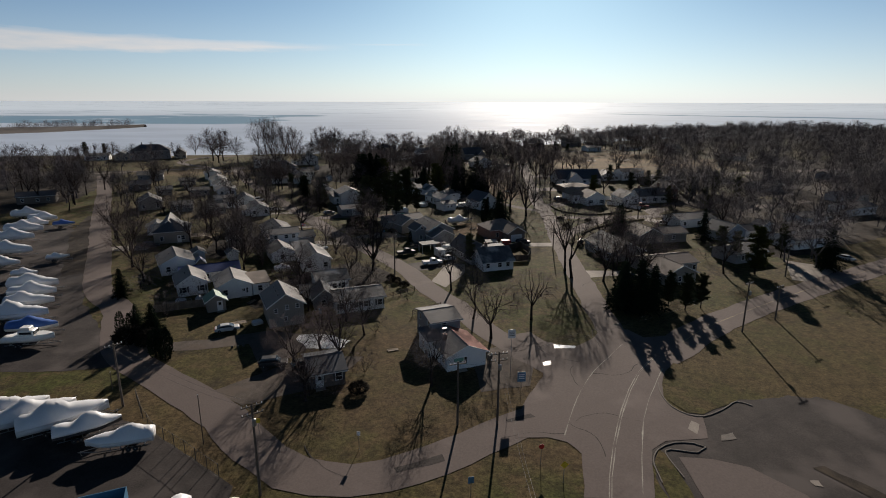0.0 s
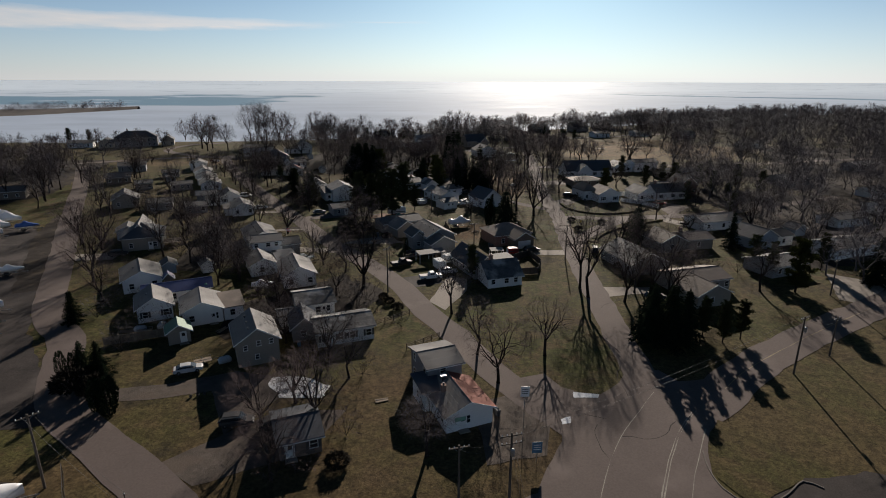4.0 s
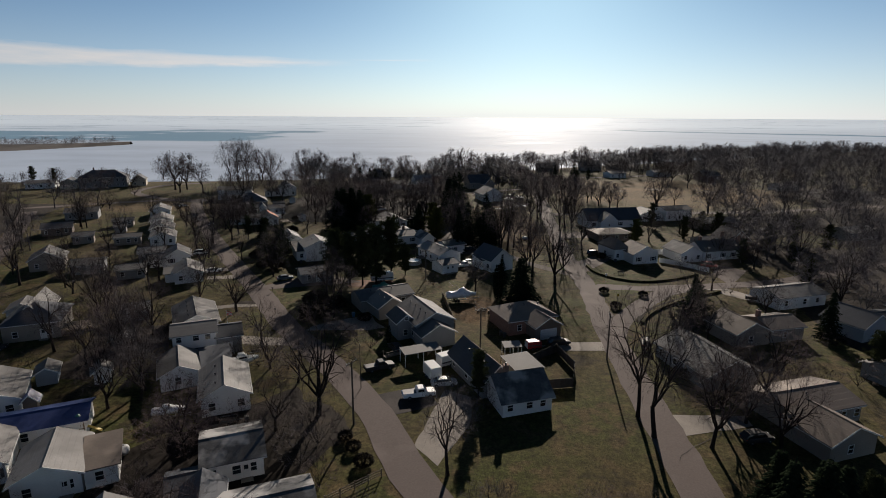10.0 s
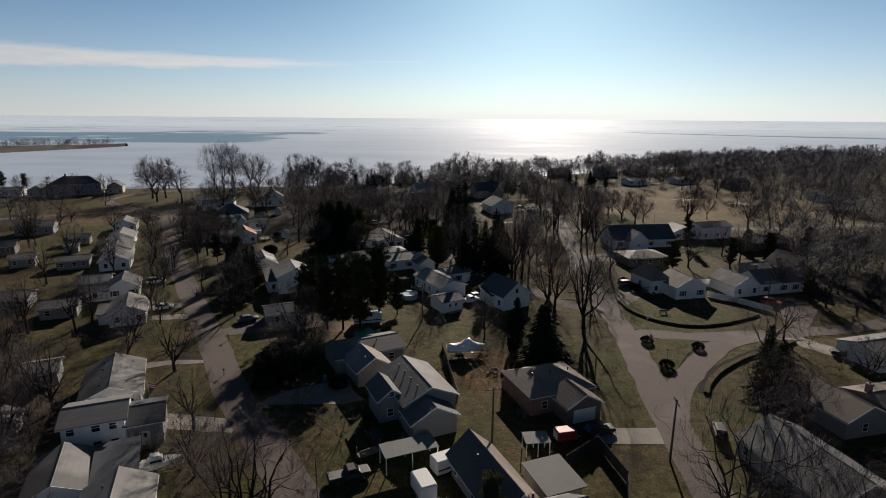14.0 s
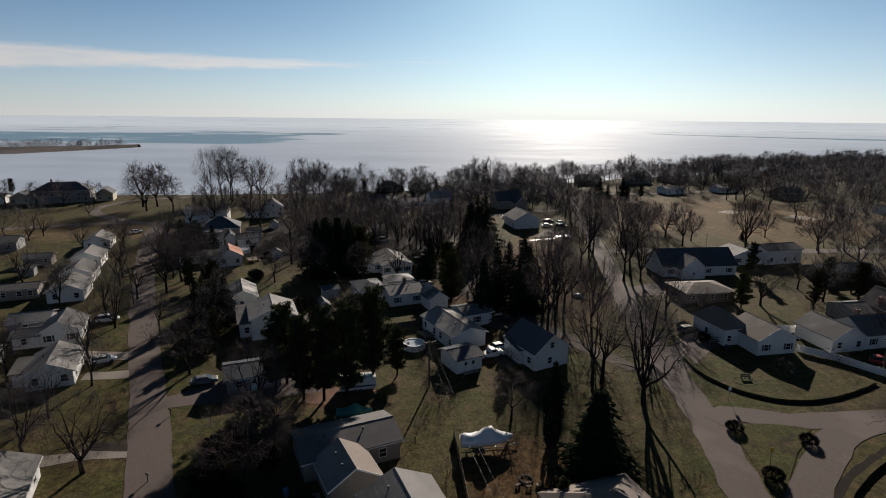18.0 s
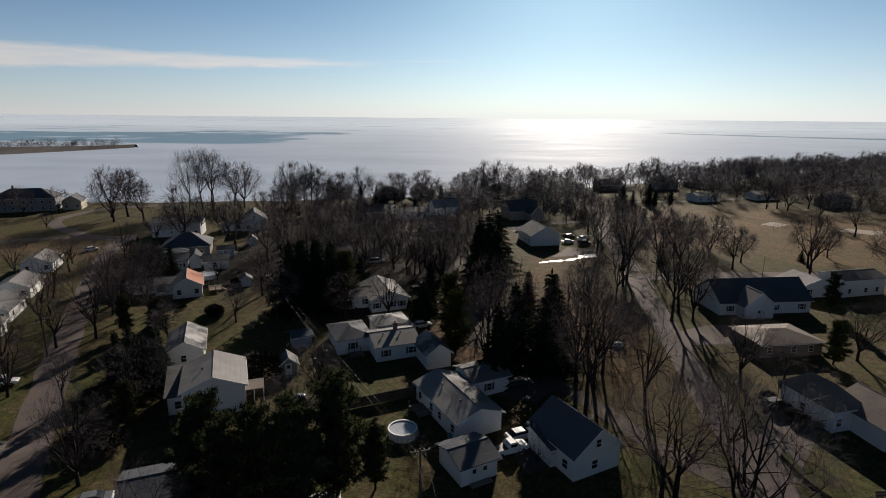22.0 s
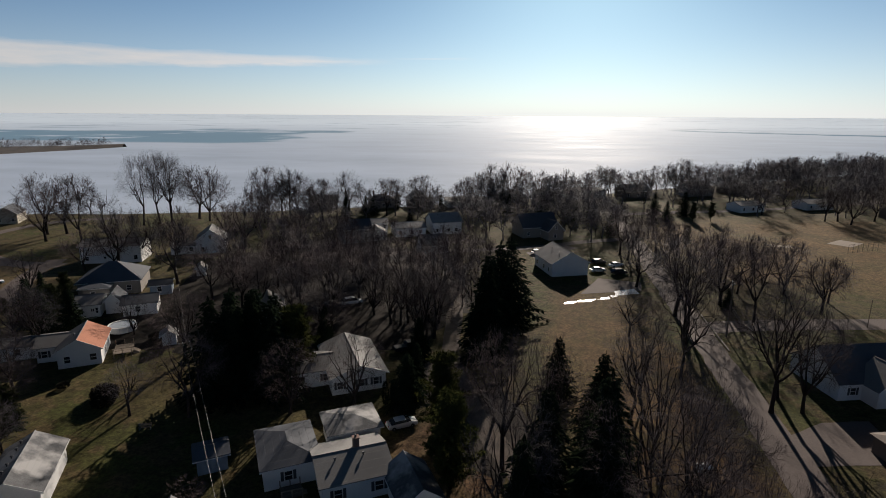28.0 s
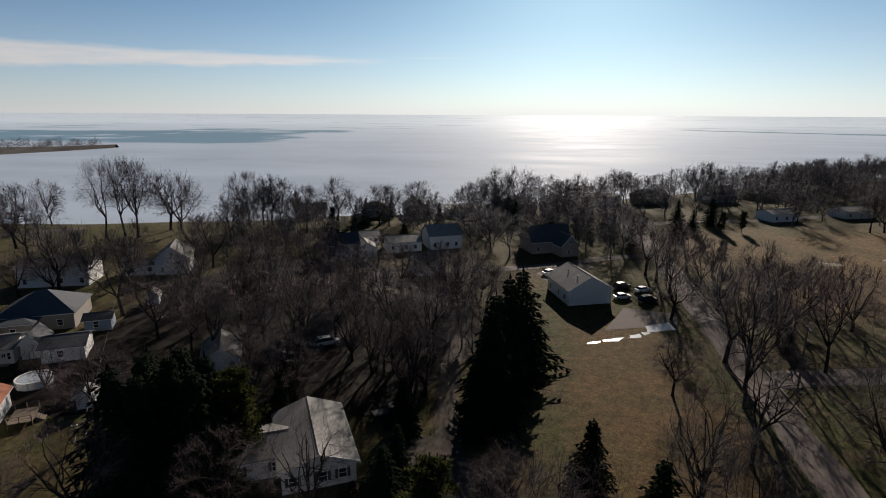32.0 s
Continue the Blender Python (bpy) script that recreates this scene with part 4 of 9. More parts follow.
patch("driveway", [(-2.9, 131), (0.6, 126.5), (5.5, 137), (6, 145), (1.5, 147.5)], 0.034, CONCRETE, "pale concrete drive fanning to a street", "driveway", 0.25)
patch("driveway", [(-12.5, 144.5), (-8, 138.5), (0.5, 142.5), (-2, 149)], 0.036, ASPHALT_DARK, "dark asphalt drive beside a street", "driveway", 0.25)
patch("driveway", [(-29.1, 173.0), (-28.0, 175.6), (-24.7, 178.4), (-20.7, 180.5), (-15.8, 182.7), (-14.4, 178.4), (-11.8, 175.2), (-15.1, 173.8)], 0.038, CONCRETE, "wide pale concrete drive before a garage", "driveway", 0.25)
patch("driveway", [(24, 163.8), (34, 164), (35, 168.4), (24, 168)], 0.040, CONCRETE, "pale concrete drive of a brown house", "driveway", 0.25)
patch("driveway", [(-45, 166), (-30, 165), (-29.5, 168.5), (-45.4, 170.5)], 0.034, CONCRETE, "tan concrete drive", "driveway", 0.25)
patch("driveway", [(-57, 184), (-51, 186.8), (-44, 188), (-45.6, 191.8), (-51.5, 188.8), (-58, 187)], 0.036, CONCRETE, "pale concrete drive", "driveway", 0.25)
patch("driveway", [(-51.5, 189), (-44.5, 189.4), (-46, 192.2), (-51, 190.8)], 0.038, SOIL, "dark mulched bed beside a drive", "driveway", 0.25)
patch("driveway", [(43, 263.5), (59, 265.5), (60, 276), (52.5, 275), (44.5, 270)], 0.040, ASPHALT, "asphalt drive before a low house", "driveway", 0.25)
patch("driveway", [(-30, 84), (-22, 98), (-34, 101), (-44, 97), (-58, 94), (-58, 91), (-44, 92.5), (-36, 95)], 0.034, GRAVEL, "gravel drive over a lawn", "driveway", 0.25)
patch("driveway", [(-36, 78), (-30, 74), (-18, 80), (-14, 90), (-24, 90)], 0.036, GRAVEL, "rutted gravel parking place in a yard", "driveway", 0.25)
patch("driveway", [(-99, 157), (-88, 158.5), (-88, 164), (-101, 162.5)], 0.038, CONCRETE, "pale concrete drive beside a dark house", "driveway", 0.25)
patch("driveway", [(36.5, 134), (49, 137), (49, 140), (37, 140)], 0.040, CONCRETE, "pale concrete drive off the avenue", "driveway", 0.25)
patch("driveway", [(41, 217), (53, 232), (58, 236), (52, 240), (42, 230)], 0.034, ASPHALT, "asphalt drive beside a deck", "driveway", 0.25)
patch("driveway", [(88, 133), (96, 128), (106, 143), (96, 150)], 0.036, CONCRETE, "pale concrete drive of a white house", "driveway", 0.25)
patch("driveway", [(26, 332), (42, 336), (44, 343), (33, 346)], 0.038, ASPHALT, "wet asphalt parking place before a house", "driveway", 0.25)
patch("driveway", [(17, 365), (33, 380), (27, 384), (15, 372)], 0.040, ASPHALT, "asphalt drive beside a house", "driveway", 0.25)
patch("driveway", [(-72, 217), (-62, 217.5), (-64, 221), (-74, 221)], 0.034, CONCRETE, "concrete drive with cars", "driveway", 0.25)
patch("driveway", [(-66, 209), (-57, 210.5), (-59, 213.5), (-67, 212)], 0.036, CONCRETE, "concrete drive with a car", "driveway", 0.25)
patch("driveway", [(-37, 215), (-28, 212), (-22, 208), (-46, 201), (-48, 204)], 0.038, ASPHALT, "asphalt drive under pines", "driveway", 0.25)
patch("driveway", [(-12, 272), (-4.5, 276), (-4.6, 290), (-13, 292)], 0.040, GRAVEL, "gravel drive beside a grey house", "driveway", 0.25)
patch("driveway", [(5, 240), (12, 238), (16, 244), (8, 256)], 0.034, GRAVEL, "gravel drive between trees", "driveway", 0.25)
patch("driveway", [(9, 219), (13, 222), (21, 235), (14, 236), (7, 225)], 0.036, GRAVEL, "gravel drive with parked cars", "driveway", 0.25)
patch("driveway", [(80, 208), (84, 212), (92, 222), (86, 229), (80, 218)], 0.038, ASPHALT, "asphalt drive beside a white fence", "driveway", 0.25)
patch("driveway", [(70, 206), (82, 190), (86, 192), (76, 207)], 0.040, CONCRETE, "concrete drive", "driveway", 0.25)

# beds of brown leaves
for pts, label in (([(-26, 204.5), (-19, 202.8), (-12.5, 208), (-14, 212), (-24, 209.5)], "rust-brown pine litter under a group of pines"),
                   ([(-20, 130), (-12, 134), (-17, 142), (-26, 144), (-27, 134)], "brown leaf litter under shrubs"),
                   ([(-2, 262), (4, 256), (10, 268), (4, 284), (-2, 280)], "brown needle litter under a fir"),
                   ([(-70, 150), (-62, 150), (-55, 165), (-60, 176), (-72, 170)], "brown leaf litter behind sheds")):
    patch("leaf_litter", pts, 0.03, RUST_LITTER if "rust" in label else SOIL, label, "litter", 1.4)

# painted lines
for pts, w, mat, label in (([(17.6, 46), (19.3, 54.4), (21.7, 61.8), (26.5, 73.2), (32.7, 84.4), (37.6, 90.4)], 0.1, PAINT_LINE, "faded pale centre line"),
                           ([(17.9, 46), (19.6, 54.4), (22.0, 61.7), (26.8, 73.1), (33.0, 84.3), (37.9, 90.3)], 0.1, PAINT_LINE, "faded pale centre line"),
                           ([(23.4, 55), (25.6, 61.8), (30.1, 73.2), (37.3, 85.8)], 0.1, PAINT_LINE, "faded white edge line"),
                           ([(16.7, 66.6), (19.3, 73.2), (24.2, 82.9), (33.4, 95.3)], 0.1, PAINT_LINE, "faded white edge line"),
                           ([(45, 96.2), (54.2, 104.2), (78.9, 120.6), (118, 143.7), (165, 169.5)], 0.1, PAINT_YELLOW, "faded yellow centre line")):
    ob = new("road_marking", mesh_of("road_marking", *ribbon(smooth_line(pts), w, 0.068, wobble=0.12), mat))
    tagged(ob, label, "road marking", kind="structure")

# kerbs
for pts, label in (([(34.8, 81), (34.0, 77.5), (34.2, 74), (35.8, 71.8), (38, 71.4), (41.5, 73.2), (44.6, 75.4), (46.4, 74.2)], "weathered concrete kerb round a bare bed"),
                   ([(26.4, 57), (26.8, 61), (28.4, 63.6), (31, 65.0), (33.6, 64.9), (34.8, 64.0), (33.2, 62.9), (29.2, 63.3), (29.4, 58)], "weathered concrete kerb of a traffic island")):
    ob = new("kerb", mesh_of("kerb", *ribbon(smooth_line(pts, 1.0), 0.15, 0.14, 0.25), KERB))
    tagged(ob, label, "kerb", kind="structure")
patch("verge", [(26.4, 57), (26.9, 61), (28.4, 63.4), (29.0, 62.6), (29.2, 56), (28.8, 40), (26.2, 40)], 0.09, GRASS, "narrow brown verge of a traffic island", "verge", 0.15)
patch("verge", [(35, 80), (34.4, 76), (36, 72.2), (38, 71.8), (44, 75.3), (46, 82), (40, 88)], 0.075, GRASS, "bare brown turf bed behind a kerb", "verge", 0.4)
patch("verge", [(42.8, 202.4), (50, 202.6), (55.2, 201.8), (48.2, 193.4), (42.4, 185.0), (41.6, 185.4), (42.2, 194)], 0.09, GRASS, "small three-cornered green between streets", "green", 0.3)

# dark strips round the corner lawns, the banks' shade painted on the ground
for pts, w, label in (([(44.6, 226), (45.4, 218.6), (49.1, 212.7), (55.7, 209.5), (64.5, 210.9), (75.4, 216.7)], 1.0, "painted shade strip along the rim of a mown lawn"),
                      ([(45.4, 179.5), (48.6, 184.8), (54.4, 190.6), (62.9, 196.4), (74, 202.8)], 1.5, "painted shade strip beside a side street")):
    ob = new("ditch", mesh_of("ditch", *ribbon(smooth_line(pts, 1.0), w, 0.04, wobble=0.5), SHADE_SOIL))
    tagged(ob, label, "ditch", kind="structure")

# low grass banks that edge the corner lawns
for pts, label in (([(44.9, 226), (45.9, 218.9), (49.5, 213.3), (55.8, 210.3), (64.2, 211.7), (75.1, 217.5)], "low turf bank along the rim of a mown lawn"),
                   ([(46.0, 179.0), (49.3, 184.1), (55.0, 189.8), (63.4, 195.6), (74.4, 202.0)], "low turf bank beside a side street")):
    ob = new("bank", mesh_of("bank", *ribbon(smooth_line(pts, 1.0), 0.9, 0.5, 0.7, wobble=0.2), GRASS))
    tagged(ob, label, "bank", kind="structure")

# kerb that catches the sun along the avenue
ob = new("kerb", mesh_of("kerb", *ribbon(smooth_line([(x + 3.3, y) for x, y in AVENUE if y >= 300]), 0.3, 0.2, 0.25), CONCRETE))
tagged(ob, "pale concrete kerb along the avenue", "kerb", kind="structure")

# sealed cracks in the junction's asphalt
CRACK_RNG = random.Random(4)
for x, y, a, n in ((19, 70, 60, 7), (22, 78, 75, 6), (25, 84, 20, 7), (21, 62, 95, 6), (29, 94, 80, 7), (32, 108, 85, 8), (8, 66, 20, 6), (34, 128, 88, 8), (-12, 58, 170, 6), (36, 165, 86, 7), (24, 88, 140, 6)):
    pts, d = [(x, y)], radians(a)
    for k in range(n):
        d += CRACK_RNG.uniform(-0.5, 0.5)
        pts.append((pts[-1][0] + math.cos(d) * 1.5, pts[-1][1] + math.sin(d) * 1.5))
    ob = new("crack_seal", mesh_of("crack_seal", *ribbon(smooth_line(pts, 0.7), 0.1, 0.0675, wobble=0.1), ASPHALT_DARK))
    tagged(ob, "dark sealed crack in worn asphalt", "road repair", kind="structure")

# repairs, dirt and worn places on the hard ground
for pts, mat, label in (([(46.3, 59.8), (47.9, 60.3), (51.7, 55.2), (55, 48), (52.6, 47.4), (49.9, 54.4)], SOIL, "dark strip of wet soil in worn asphalt"),
                        ([(38, 66.9), (40.1, 67.3), (39.8, 65.9), (37.6, 65.4)], KERB, "pale concrete patch in a car park"),
                        ([(44.5, 57.4), (45.6, 57.5), (45.5, 56.5), (44.6, 56.6)], CONCRETE, "small pale concrete patch in a car park"),
                        ([(30.4, 62), (34.5, 61.6), (38.5, 60), (42.5, 55), (44, 40), (30, 40)], ASPHALT, "paler stretch of worn asphalt in a car park"),
                        ([(34.2, 68.2), (35.6, 70.2), (36.2, 69.4), (35.2, 66.8)], CONCRETE, "crumbled pale repair beside a kerb"),
                        ([(17.4, 88.0), (18.8, 88.6), (18.6, 87.2), (17.4, 87.0)], ICE, "small frozen puddle on a forecourt"),
                        ([(9.2, 70.4), (13.0, 71.8), (13.4, 70.9), (9.4, 69.8)], ASPHALT_DARK, "dark patched strip in worn asphalt"),
                        ([(-6, 59.6), (0, 62.4), (0.4, 61.2), (-5.4, 58.6)], ASPHALT_DARK, "dark patched strip in worn asphalt")):
    patch("repair", pts, 0.072, mat, label, "road repair", 0.35)

# brown leaf floor of the woods, and a pale sheet left on a lawn
patch("leaf_litter", [(150, 232), (175, 205), (230, 225), (330, 285), (560, 470), (600, 700), (430, 700), (270, 590), (180, 520), (190, 440), (205, 385), (185, 330), (150, 290)], 0.028, SOIL, "brown leaf floor of dense bare woods", "litter", 3.0)
patch("leaf_litter", [(96, 152), (120, 163), (160, 186), (230, 215), (175, 232), (135, 250), (100, 262), (96, 232), (112, 214), (90, 200), (84, 170)], 0.026, SOIL, "brown leaves under trees between gardens", "litter", 3.0)
patch("leaf_litter", [(-420, 200), (-170, 200), (-160, 240), (-185, 330), (-420, 330)], 0.026, SOIL, "brown leaf floor under bare trees", "litter", 3.0)
# the next two leaf floors are coloured dark to paint tree and garden shade
patch("leaf_litter", [(-82, 292), (-50, 290), (-12, 296), (0, 322), (-4, 350), (-20, 372), (-60, 384), (-82, 350), (-76, 320)], 0.03, SHADE_SOIL, "leaf floor under a stand of bare trees, darkened with painted shade", "litter", 3.0)
patch("leaf_litter", [(-42, 113), (-24, 116), (-14, 131), (-24, 148), (-36, 136), (-44, 128)], 0.024, SHADE_SOIL, "leaves in back gardens, darkened with painted shade", "litter", 3.0)
patch("ground_sheet", [(-27.9, 98.6), (-24.9, 99.2), (-20.9, 98.9), (-18.2, 96.1), (-18.0, 93.8), (-20.8, 93.0), (-24.8, 93.5), (-27.3, 96.0)], 0.07, WRAP, "crumpled white plastic sheet lying on a lawn", "sheet", 0.7)

# ---------------------------------------------------------------- houses: ax, ay, bx, by, depth, eaves, rise, ridge, wall, roof, fittings
# round the junction and the cove
cottage, blocks = house("white cottage with a red-brown roof and a taller rear part", [
        (0.8, 84.5, 7.4, 87.2, 8.5, 2.7, 1.5, "g", "white", "grey/red", "d0.35 f1 l2"),
        (-2.0, 93.4, 3.2, 95.6, 7.5, 5.0, 0.9, "p", "grey", "grey", "2 f1 l2"),
        (-2.4, 89.6, 0.2, 90.7, 5.0, 3.2, 0.5, "lean", "white", "dark", "l1")])
unit = blocks[1].add("roof_unit", soft_box(1.2, -2.2, 3.6, 2.3, -1.2, 4.5, 0.08), STEEL, None, "boxy rooftop air unit")
blocks[1].add("vent_grille", box(1.35, -2.23, 3.75, 2.15, -2.19, 4.35), DARK_TRIM, unit)
blocks[0].add("sign_board", soft_box(1.2, -0.12, 1.55, 2.9, -0.04, 2.15, 0.03), GREEN_AWNING, None, "small green board over the door")
blocks[0].chimney(1.6, 5.0, 0.9, 0.6)
house("small grey house in deep shade beside a bare tree", [(-20.6, 78.6, -15.6, 80.6, 7.5, 2.6, 1.5, "p", "dark", "dark", "f2 s d0.25")])
_, tall = house("tall tan house with a steep shingle roof and small windows", [(-34.2, 102.0, -28.0, 104.9, 9.0, 4.5, 2.2, "g", "tan", "grey/light", "v3")])
for s_, z_ in ((0.2, 3.0), (0.52, 3.5), (0.82, 3.6), (0.46, 1.1)):
    tall[0].window("f", tall[0].width * s_, z_, 0.6, 0.85)
house("low white house with dark shutters behind bare trees", [(-22.4, 109.5, -12.7, 113.3, 7.5, 2.9, 1.9, "p", "white", "streak", "f4 s d0.5 v2"), (-27.5, 111.5, -23.2, 113.0, 7, 2.8, 1.7, "g", "grey", "dark", "f1")])
house("low house with a mottled dark roof", [(-29.0, 121.6, -22.2, 124.4, 8.5, 2.9, 1.9, "p", "white", "streak", "f3 d0.7")])
house("white bungalow with a dull gable roof and a lean rear wing", [
        (-50.4, 117.4, -43.8, 120.6, 9.0, 3.0, 1.7, "g", "white", "light", "f2 d0.75"),
        (-43.7, 120.9, -40.4, 122.6, 7.5, 2.7, 0.6, "lean", "white", "brown", "f1")])
house("white gabled cottage with a small porch", [(-60.2, 119.1, -54.6, 122.2, 8.5, 3.0, 1.9, "g", "white", "light", "f2 s v1")])
house("long low house whose roof is under a blue tarpaulin", [(-63.2, 127.2, -51.0, 132.8, 6.5, 2.7, 1.3, "p", "white", "tarp", "f1")])
house("white ranch house with a pale wide roof", [(-71.4, 134.2, -64.6, 138.2, 10.5, 3.0, 1.8, "g", "white", "light", "f2 l2 v1")])
house("large tan house with a broad hipped roof and a deck", [(-88.6, 164.8, -79.2, 168.6, 11.0, 3.6, 3.2, "hip", "tan", "dark", "f2 d0.7 l2"), (-88.2, 169.0, -84.0, 170.7, 12.5, 4.2, 2.4, "g", "white", "light", "")])
# along the lane, west side
house("two-storey white house with a shallow roof", [
        (-50.0, 157.4, -43.0, 160.4, 7.0, 5.0, 1.3, "p", "white", "grey", "2 f3 l1"),
        (-43.0, 160.6, -38.8, 162.4, 7.0, 3.6, 1.6, "p", "grey", "dark", "f1 d0.5")])
house("white ranch house with a mossy light roof", [(-54.4, 167.6, -47.0, 171.4, 13.5, 2.9, 1.8, "g", "white", "grey", "f2 v4 r2")])
house("white bungalow with a pale gable roof", [
        (-46.6, 145.6, -41.0, 148.4, 9.0, 2.8, 1.5, "g", "white", "grey", "f1 l2"),
        (-40.8, 149.6, -36.8, 151.6, 8.0, 2.6, 0.6, "lean", "white", "dark", "f1")])
house("white house with a plain gable and small windows", [(-36.3, 137.8, -29.6, 140.6, 11.0, 3.1, 1.9, "g", "white", "light", "f2 v3 l2")])
house("small white house with a pale patched roof", [(-72.4, 204.4, -66.0, 207.6, 10.0, 2.9, 1.7, "g", "white", "light", "f2 r2 v1"), (-75.6, 205.6, -72.6, 207.0, 6, 2.4, 0.6, "lean", "white", "grey", "")])
house("white gabled house with two dark windows", [(-83.4, 222.0, -77.2, 225.0, 8.5, 3.0, 2.0, "g", "white", "grey", "f2 s"), (-87.8, 220.2, -83.6, 222.0, 5.5, 2.5, 0.8, "p", "white", "grey", "f1")])
house("low grey-roofed outbuilding beside a white house", [(-94.5, 227.0, -87.8, 230.0, 7.0, 2.6, 1.2, "p", "grey", "light", "f1")])
house("low tan mobile home with a flat roof", [(-113.9, 246.8, -106.4, 250.4, 6.0, 2.7, 0.8, "p", "tan", "grey", "f3")])
house("low tan outbuilding on a lawn", [(-132.0, 277.0, -125.4, 279.8, 5.0, 2.6, 1.0, "p", "tan", "grey", "f2")])
house("long dark-roofed house in the shade of pines", [(-38.0, 205.8, -30.0, 209.6, 7.0, 2.7, 1.6, "p", "grey", "dark", "f2 d0.5")])
house("white house with a light roof and a window in its gable", [(-54.4, 244.8, -48.8, 247.4, 10.5, 3.1, 1.7, "g", "white", "streak", "f1 v6")])
house("large white house with a pale roof and a side wing", [
        (-42.5, 228.2, -34.2, 232.0, 10.0, 4.6, 1.9, "g", "white", "light", "l1 v1"),
        (-45.6, 229.4, -42.6, 230.8, 8.5, 3.0, 1.4, "lean", "white", "grey", "f1")])
house("white house with one orange and one grey roof slope", [
        (-73.9, 281.5, -67.8, 284.6, 9.5, 3.2, 1.9, "g", "white", "grey/orange", "f2 r1 v1"),
        (-79.4, 283.4, -74.2, 285.8, 7.0, 2.9, 1.4, "p", "white", "grey", "f2 s"),
        (-87.0, 283.0, -80.0, 286.2, 5.0, 2.6, 0.9, "p", "white", "grey", "f1")])
house("tan house with a big dark hipped roof", [
        (-97.5, 318.0, -84.6, 323.2, 12.0, 3.4, 3.8, "hip", "tan", "dark", "f2"),
        (-94.8, 315.2, -89.0, 317.6, 6.0, 3.0, 1.8, "hip", "tan", "dark", "f1")])
house("small white house beside a round pool", [(-78.4, 306.6, -72.2, 309.6, 7.0, 2.8, 1.9, "p", "white", "dark", "f1")])
house("small white house with a window in its front", [(-88.0, 304.6, -83.6, 306.6, 8.0, 2.9, 1.7, "p", "white", "grey", "f2 d0.7"), (-83.4, 308.0, -80.6, 309.2, 6.0, 3.0, 1.6, "g", "white", "dark", "")])
house("long two-storey white house with a low roof", [(-117.6, 346.0, -101.4, 350.2, 9.0, 5.2, 1.5, "p", "white", "grey", "f4 d0.4")])
house("white house with a steep gable near the lake", [(-89.4, 360.0, -81.4, 363.2, 10.0, 4.4, 3.2, "g", "white", "grey", "2 f2 G"), (-97.0, 358.5, -90.0, 361.0, 6.0, 2.8, 1.4, "p", "white", "grey", "f2")])
house("large pale lake mansion with dark roofs and chimneys", [(-215.0, 384.0, -192.0, 394.0, 13.0, 6.0, 4.0, "hip", "grey", "dark", "2 f7 c0.3"), (-224.0, 381.0, -216.0, 384.0, 10.0, 3.6, 2.4, "g", "cream", "dark", "f2"), (-190.0, 395.5, -183.0, 398.5, 10, 4.0, 2.6, "g", "cream", "dark", "f2")])
house("house with a mossy roof in the shade", [(-119.8, 214.6, -112.2, 218.8, 10.0, 3.2, 2.4, "g", "tan", "light", "f2 r1")])
house("dark house behind bare trees", [(-148.4, 259.8, -140.0, 264.4, 8.5, 3.0, 2.0, "p", "dark", "dark", "f3")])
house("tan house with a plain roof", [(-129.2, 248.2, -123.6, 251.2, 6.0, 2.8, 1.4, "p", "tan", "grey", "f2")])
house("low grey house among bare trees", [(-105.9, 212.0, -98.4, 215.0, 7.0, 2.8, 1.5, "p", "grey", "grey", "f2")])
house("low grey house beside a drive", [(-90.4, 207.8, -83.8, 210.8, 6.5, 2.7, 1.4, "p", "grey", "light", "f2")])
house("grey garage with a pale roof", [(-70.4, 176.4, -65.8, 178.8, 6.0, 2.6, 1.3, "p", "grey", "light", "f1")])
# between the lane and the avenue
house("two-storey grey house with cross gables and a big roof", [
        (-4.4, 166.8, 3.2, 170.5, 11.8, 4.1, 2.0, "g", "grey", "grey", "2 f2 l3 v4"),
        (-3.0, 163.4, 3.4, 166.4, 4.6, 3.0, 1.9, "g", "grey", "grey", "f0"),
        (-8.4, 168.2, -4.9, 169.9, 5.6, 4.0, 1.4, "g", "grey", "grey", "2 f1 G")])
house("tan house with a long roof and a gabled front wing", [
        (-18.3, 184.2, -6.7, 190.4, 7.8, 3.0, 1.8, "p", "tan", "grey", "f2 v2"),
        (-13.6, 179.4, -8.2, 182.6, 6.5, 3.0, 1.9, "g", "tan", "light/brown", "f0 v2")])
house("brown house with a hipped roof and a garage", [
        (15.0, 171.0, 25.6, 175.2, 9.5, 3.2, 2.5, "hip", "brick", "brown", "f2 v3"),
        (20.4, 168.6, 25.9, 170.8, 5.0, 3.0, 1.7, "g", "dark", "brown", "g0.5")])
house("white house with a streaked roof and a long steep rear wing", [
        (10.6, 138.7, 18.7, 141.3, 8.5, 2.6, 2.7, "p", "white", "streak", "f3 c0.28"),
        (7.8, 144.6, 13.4, 147.1, 13.5, 2.7, 2.7, "g", "grey", "dark/brown", "l3 v2"),
        (14.2, 149.2, 18.6, 151.0, 6.0, 2.6, 0.4, "lean", "cream", "light", "")])
house("white ranch house with a long pale roof and a rear wing", [
        (-0.6, 225.7, 5.9, 229.6, 14.0, 3.1, 1.35, "g", "white", "light", "l4 v2"),
        (1.6, 238.4, 7.6, 241.8, 6.5, 3.0, 1.8, "p", "white", "grey", "f1 s")])
house("white gabled house with a dark roof", [(14.8, 218.2, 21.5, 222.2, 9.5, 3.6, 2.9, "g", "white", "dark", "f1 G l2"), (12.2, 221.0, 14.8, 222.4, 5.5, 2.8, 1.0, "lean", "white", "dark", "")])
